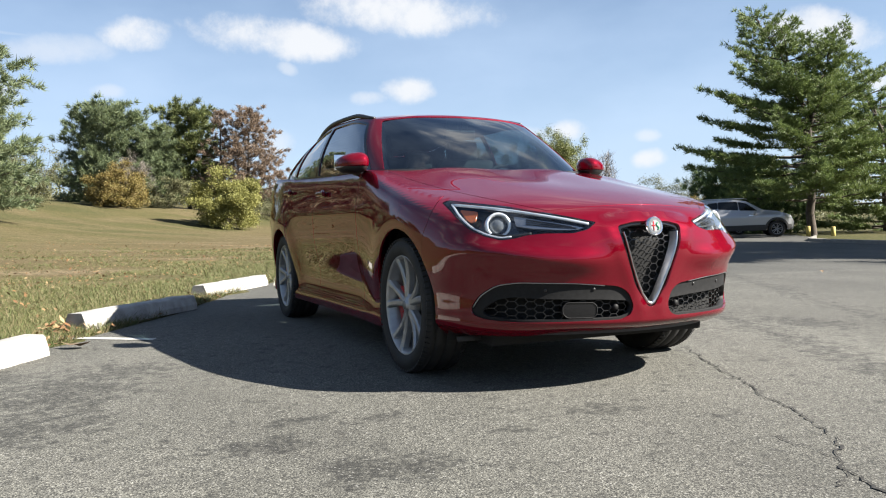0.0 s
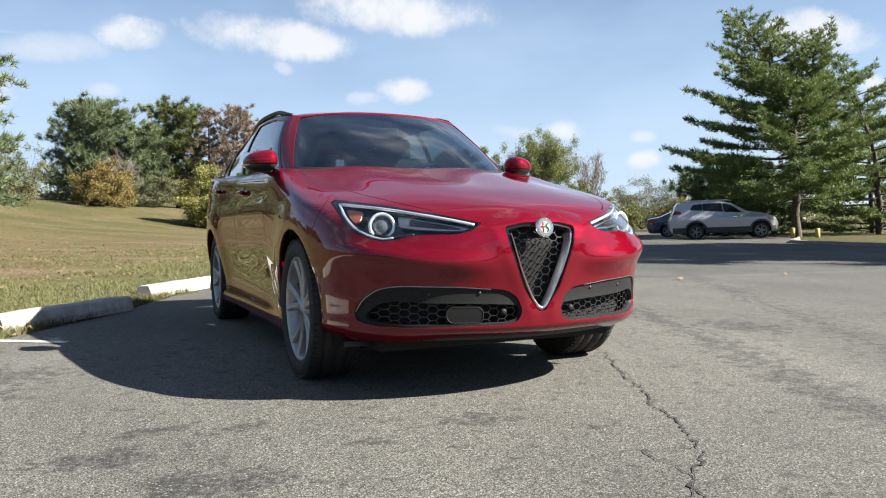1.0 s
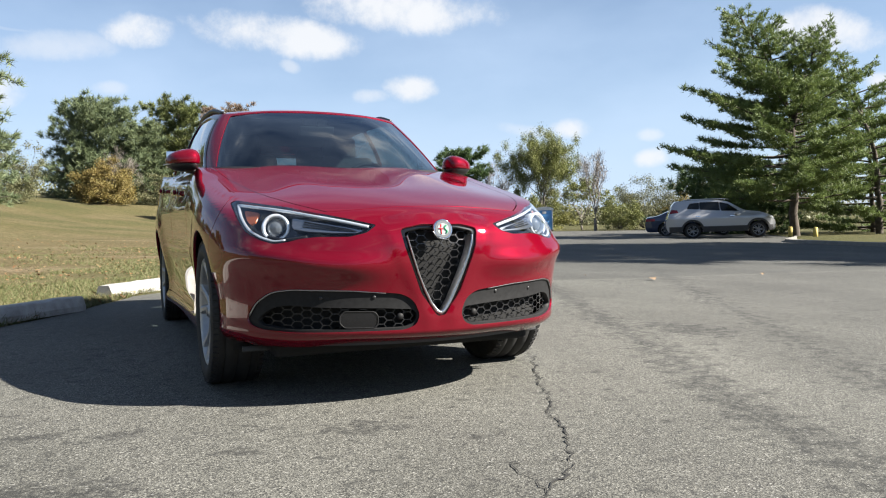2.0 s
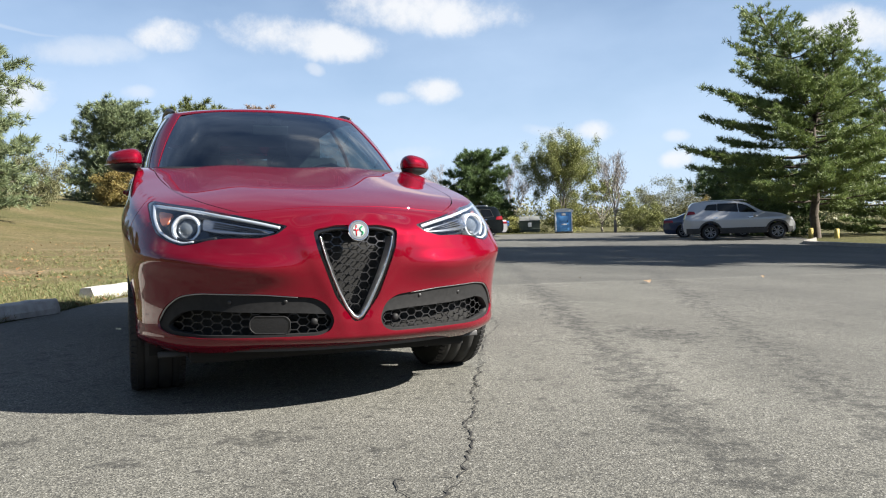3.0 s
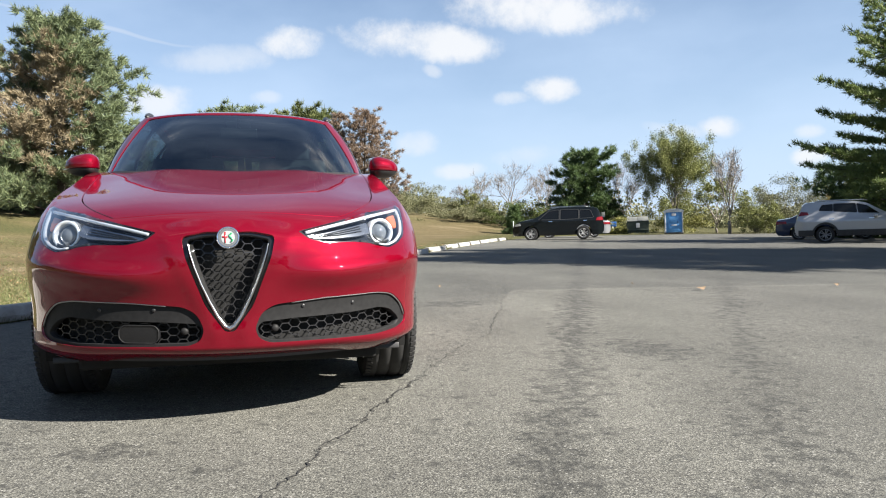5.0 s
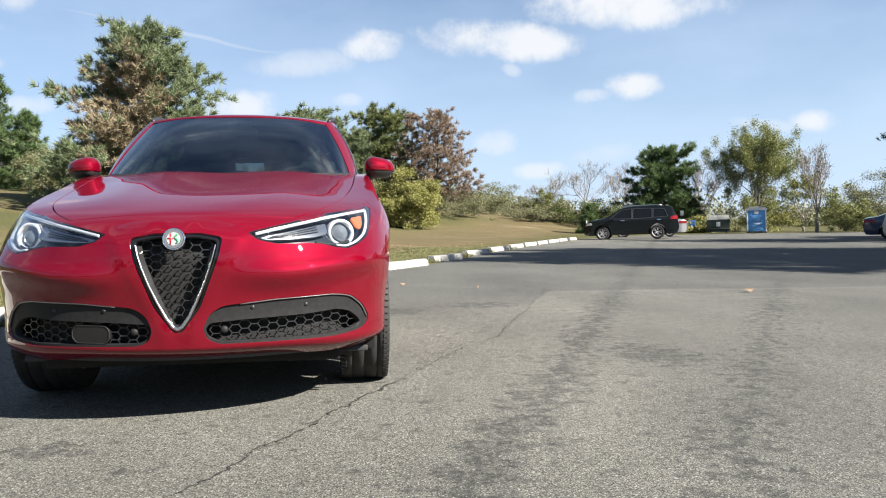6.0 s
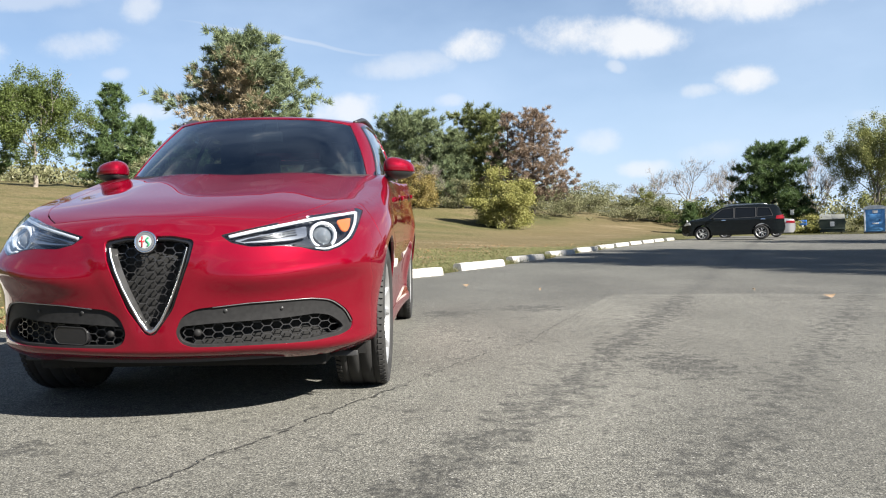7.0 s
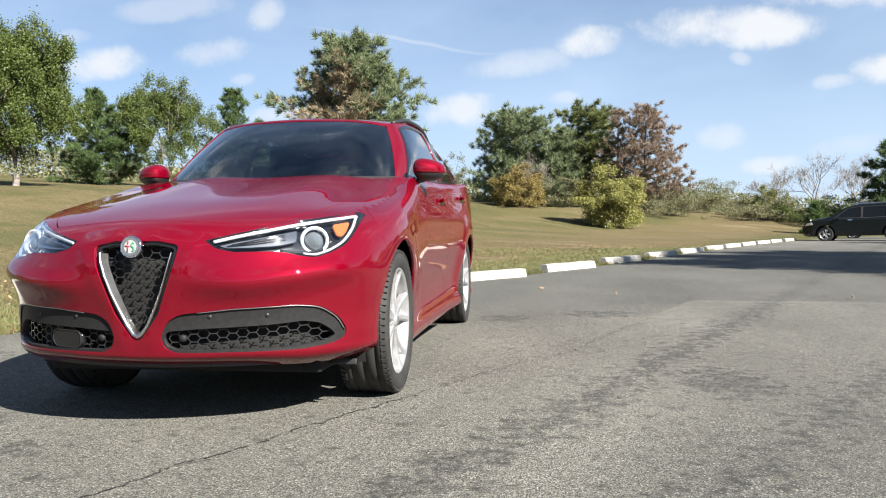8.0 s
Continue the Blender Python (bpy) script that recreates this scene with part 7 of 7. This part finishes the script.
            lathe(bm, [(0.001, 0.1), (0.06, 0.09), (0.07, 0.06)], 14, m)
            part("rim", bm, wheel_silver, w)
            bm = bmesh.new()
            lathe(bm, [(0.001, 0.03), (rr * 0.62, 0.03)], 20, m)
            part("brake_shield", bm, dark_gap, w)
    return c


def centre_from_front(fx, fy, heading, L, front_wheel):
    d = Vector((math.cos(radians(heading)), math.sin(radians(heading))))
    return (fx - d.x * (front_wheel - L / 2), fy - d.y * (front_wheel - L / 2))


SUV = [(0.12, 0.30), (0.03, 0.45), (0.0, 0.72), (0.14, 1.10), (0.30, 1.52), (0.42, 1.65), (1.1, 1.70), (2.0, 1.70), (2.62, 1.61), (3.28, 1.21), (3.92, 1.12), (4.40, 0.95), (4.58, 0.68), (4.58, 0.40), (4.5, 0.30)]
SUV_W = [[(0.92, 1.33), (1.42, 1.30), (1.42, 1.58), (1.04, 1.55)], [(1.47, 1.29), (2.28, 1.22), (2.24, 1.59), (1.47, 1.59)], [(2.35, 1.21), (3.06, 1.18), (2.64, 1.49), (2.30, 1.58)]]
parked("silver sport utility car with black lower cladding on the lot", centre_from_front(25.2, 21.7, 323, 4.62, 3.86), 323, 4.62, 1.70, 1.86, SUV, [(0.16, 0.44, 1.16), (2.58, 3.30, 1.22)], SUV_W, (1.14, 3.86), 0.35, silver_paint, far_black, True,
       [(4.20, 0.90), (4.50, 0.80), (4.42, 0.93), (4.22, 1.00)], [(0.16, 1.12), (0.54, 1.17), (0.50, 1.28), (0.26, 1.30)])
BIG = [(0.12, 0.28), (0.02, 0.45), (0.0, 0.66), (0.06, 1.05), (0.28, 1.58), (0.45, 1.70), (1.2, 1.765), (2.4, 1.76), (2.95, 1.66), (3.75, 1.18), (4.45, 1.06), (4.82, 0.92), (4.93, 0.65), (4.92, 0.38), (4.82, 0.28)]
BIG_W = [[(0.55, 1.18), (1.28, 1.14), (1.26, 1.60), (0.72, 1.57)], [(1.36, 1.13), (2.32, 1.11), (2.30, 1.63), (1.35, 1.61)], [(2.40, 1.11), (3.48, 1.13), (2.95, 1.56), (2.39, 1.63)]]
parked("black sport utility car with silver roof rails facing the grass", centre_from_front(14.95, 36.4, 155, 4.94, 3.92), 155, 4.94, 1.77, 1.95, BIG, [(0.05, 0.46, 1.1), (2.9, 3.8, 1.14)], BIG_W, (1.1, 3.92), 0.37, black_paint, None, True,
       [(4.45, 0.84), (4.82, 0.78), (4.72, 0.92), (4.5, 0.96)], [(0.04, 1.00), (0.42, 1.00), (0.38, 1.16), (0.10, 1.20)])
SED = [(0.12, 0.24), (0.02, 0.40), (0.0, 0.62), (0.06, 0.98), (0.65, 1.06), (1.45, 1.40), (1.9, 1.45), (2.5, 1.44), (3.5, 1.00), (4.3, 0.88), (4.72, 0.72), (4.82, 0.5), (4.80, 0.32), (4.7, 0.24)]
SED_W = [[(1.05, 1.02), (1.75, 1.0), (1.78, 1.34), (1.45, 1.30)], [(1.84, 1.0), (2.55, 0.98), (2.45, 1.36), (1.86, 1.36)], [(2.62, 0.98), (3.25, 1.0), (2.78, 1.26), (2.52, 1.35)]]
parked("dark blue saloon car parked behind the silver car", centre_from_front(28.1, 26.8, 323, 4.82, 3.85), 323, 4.82, 1.45, 1.84, SED, [(0.66, 1.45, 1.06), (2.5, 3.5, 1.0)], SED_W, (1.03, 3.85), 0.34, blue_paint, None, False,
       [(4.25, 0.70), (4.68, 0.62), (4.60, 0.74), (4.3, 0.80)], [(0.03, 0.78), (0.50, 0.80), (0.48, 0.92), (0.06, 0.92)])
parked("silver saloon car parked behind the black car", centre_from_front(18.3, 42.4, 155, 4.82, 3.85), 155, 4.82, 1.45, 1.84, SED, [(0.66, 1.45, 1.06), (2.5, 3.5, 1.0)], SED_W, (1.03, 3.85), 0.34, silver_paint, None, False,
       None, [(0.03, 0.78), (0.50, 0.80), (0.48, 0.92), (0.06, 0.92)])

# ---- portable toilet, dumpster, bin, posts ----
toilet_blue = mottled("toilet_blue", (0.08, 0.26, 0.55), (0.11, 0.31, 0.62), 5, 0.5, 40, 0.003)
toilet_white = mottled("toilet_white", (0.5, 0.51, 0.52), (0.6, 0.61, 0.62), 5, 0.5)
dump_green = mottled("dumpster_green", (0.03, 0.045, 0.035), (0.055, 0.07, 0.055), 4, 0.6, 20, 0.01)
dump_lid = mottled("dumpster_lid", (0.10, 0.105, 0.10), (0.16, 0.165, 0.155), 4, 0.6)
bin_blue = mottled("bin_blue", (0.02, 0.10, 0.33), (0.035, 0.14, 0.40), 5, 0.5)
post_yellow = mottled("post_yellow", (0.40, 0.32, 0.08), (0.48, 0.38, 0.11), 10, 0.7)
sign_white = mottled("sign_white", (0.5, 0.5, 0.5), (0.62, 0.62, 0.62), 8, 0.6)


def upright(name, label, category, x, y, turn, z=None):
    t = empty(name, label, category, (x, y, float(lot_z(x, y)) if z is None else z))
    t.rotation_euler = (0, 0, radians(turn))
    return t


t = upright("portable_toilet", "blue portable toilet with a white domed roof", "toilet", 32.6, 51.8, -28)
bm = bmesh.new()
box(bm, (1.46, 1.12, 0.12), pose(0, 0, 0.06), 0.02)
part("skid", bm, far_black, t)
bm = bmesh.new()
box(bm, (1.40, 1.06, 1.72), pose(0, 0, 0.98), 0.05)
part("cabin", bm, toilet_blue, t)
bm = bmesh.new()
for i in range(9):
    a = math.pi * i / 8
    c, s = 0.75 * math.cos(a), 0.20 * math.sin(a)
    for yv in (-0.58, 0.58):
        bm.verts.new((c, yv, 1.84 + s))
bm.verts.ensure_lookup_table()
for i in range(8):
    bm.faces.new((bm.verts[2 * i], bm.verts[2 * i + 1], bm.verts[2 * i + 3], bm.verts[2 * i + 2]))
bm.faces.new([bm.verts[2 * i] for i in range(9)])
bm.faces.new([bm.verts[2 * i + 1] for i in range(8, -1, -1)])
bmesh.ops.recalc_face_normals(bm, faces=bm.faces[:])
box(bm, (1.52, 1.18, 0.12), pose(0, 0, 1.80), 0.02)
part("roof", bm, toilet_white, t, "white domed roof", False)
for dx_ in (-0.66, 0.66):
    bm = bmesh.new()
    box(bm, (0.09, 0.06, 1.74), pose(dx_, -0.53, 0.99), 0.015)
    part("corner_post", bm, toilet_white, t)
bm = bmesh.new()
box(bm, (0.95, 0.04, 1.58), pose(0, -0.54, 0.95), 0.015)
d_ = part("door", bm, toilet_blue, t)
for zz, hh in ((0.55, 0.5), (1.15, 0.45)):
    bm = bmesh.new()
    box(bm, (0.74, 0.03, hh), pose(0, -0.56, zz), 0.012)
    part("door_panel", bm, toilet_blue, d_)
bm = bmesh.new()
box(bm, (0.32, 0.012, 0.20), pose(0, -0.575, 1.56), 0.003)
part("notice", bm, sign_white, d_, "white notice with plain bars")
bm = bmesh.new()
box(bm, (0.42, 0.012, 0.10), pose(0.02, -0.58, 0.72), 0.003)
part("lettering_bar", bm, sign_white, d_)
bm = bmesh.new()
box(bm, (0.04, 0.05, 0.14), pose(0.30, -0.58, 0.95), 0.01)
part("door_handle", bm, far_black, d_)

t = upright("dumpster", "dark green steel dumpster with grey lids", "dumpster", 31.0, 54.8, -26)
bm = bmesh.new()
vs = [bm.verts.new(p) for p in ((-0.85, -0.6, 0.12), (0.85, -0.6, 0.12), (0.85, 0.6, 0.12), (-0.85, 0.6, 0.12), (-0.88, -0.70, 1.05), (0.88, -0.70, 1.05), (0.88, 0.65, 1.40), (-0.88, 0.65, 1.40))]
for f in ((3, 2, 1, 0), (0, 1, 5, 4), (1, 2, 6, 5), (2, 3, 7, 6), (3, 0, 4, 7)):
    bm.faces.new([vs[i] for i in f])
bmesh.ops.recalc_face_normals(bm, faces=bm.faces[:])
part("bin_body", bm, dump_green, t, "", False)
for xs_ in (-0.44, 0.44):
    bm = bmesh.new()
    box(bm, (0.86, 1.45, 0.04), pose(xs_, -0.02, 1.25, 14.5, 0, 0), 0.01)
    part("lid", bm, dump_lid, t, "grey plastic lid")
for zz in (0.35, 0.95):
    bm = bmesh.new()
    box(bm, (1.78, 0.06, 0.07), pose(0, -0.66, zz), 0.01)
    part("rib", bm, dump_green, t)
bm = bmesh.new()
box(bm, (0.30, 0.012, 0.36), pose(0.0, -0.685, 0.72), 0.002)
part("notice", bm, sign_white, t, "pale notice on the front")
for sx in (-1, 1):
    bm = bmesh.new()
    box(bm, (0.08, 0.9, 0.14), pose(sx * 0.92, -0.05, 0.85), 0.01)
    part("lift_pocket", bm, dump_green, t)
    bm = bmesh.new()
    lathe(bm, [(0.001, 0.03), (0.07, 0.03), (0.08, 0.0), (0.07, -0.03), (0.001, -0.03)], 14, pose(sx * 0.6, -0.4, 0.08))
    part("caster", bm, rubber, t)

t = upright("recycling_bin", "blue recycling bin on a dark base", "bin", 29.3, 56.0, -26)
bm = bmesh.new()
box(bm, (0.55, 0.55, 0.62), pose(0, 0, 0.31), 0.03)
part("base", bm, far_black, t)
bm = bmesh.new()
box(bm, (0.62, 0.6, 0.42), pose(0, 0, 0.83), 0.05, 3)
part("top", bm, bin_blue, t, "blue top")
bm = bmesh.new()
lathe(bm, [(0.001, 0.01), (0.11, 0.01), (0.12, 0.0)], 18, pose(0, -0.29, 0.52, 0, 0, -90))
part("emblem", bm, sign_white, t, "pale round mark")


def post(name, label, category, x, y, h, r, mat, z=None, plate=None):
    t = upright(name, label, category, x, y, -25, z)
    bm = bmesh.new()
    tube(bm, [(0, 0, 0), (0, 0, h * 0.98), (0, 0, h)], [r, r, r * 0.6], 12)
    part("shaft", bm, mat, t)
    if plate:
        bm = bmesh.new()
        box(bm, (plate[0], 0.02, plate[1]), pose(0, -r - 0.01, h - plate[1] / 2), 0.006)
        part("plate", bm, sign_white, t)
    return t


post("sign_post", "small pale sign on a thin post at the lot's end", "sign", 29.6, 58.4, 1.9, 0.025, far_black, None, (0.28, 0.42))
post("marker_post", "slim white marker post beside the field", "post", 17.6, 47.5, 1.1, 0.035, sign_white, float(land_z(17.6, 47.5)))
post("bollard", "short yellow bollard under the pine", "bollard", 26.45, 20.9, 0.62, 0.10, post_yellow, -0.72)
post("bollard", "short yellow bollard under the pine", "bollard", 27.4, 20.4, 0.62, 0.10, post_yellow, -0.78)

# low kerb along the right edge of the lot
kerb_mat = mottled("lot_kerb", (0.15, 0.14, 0.125), (0.22, 0.21, 0.19), 4, 0.9, 30, 0.01)
V, F = [], []
ks = np.linspace(-8, 19, 55)
for y in ks:
    x = float(LOT_RIGHT(y))
    z = float(lot_z(x, y))
    for dx_, dz_ in ((-0.10, -0.02), (-0.09, 0.10), (0.06, 0.11), (0.08, -0.02)):
        V.append((x + dx_, y, z + dz_))
for i in range(len(ks) - 1):
    for j in range(3):
        F.append((i * 4 + j, i * 4 + j + 1, i * 4 + 5 + j, i * 4 + 4 + j))
tagged(from_lists("kerb", V, F, kerb_mat, None, "", False), "low concrete kerb along the lot", "kerb", "", "structure")
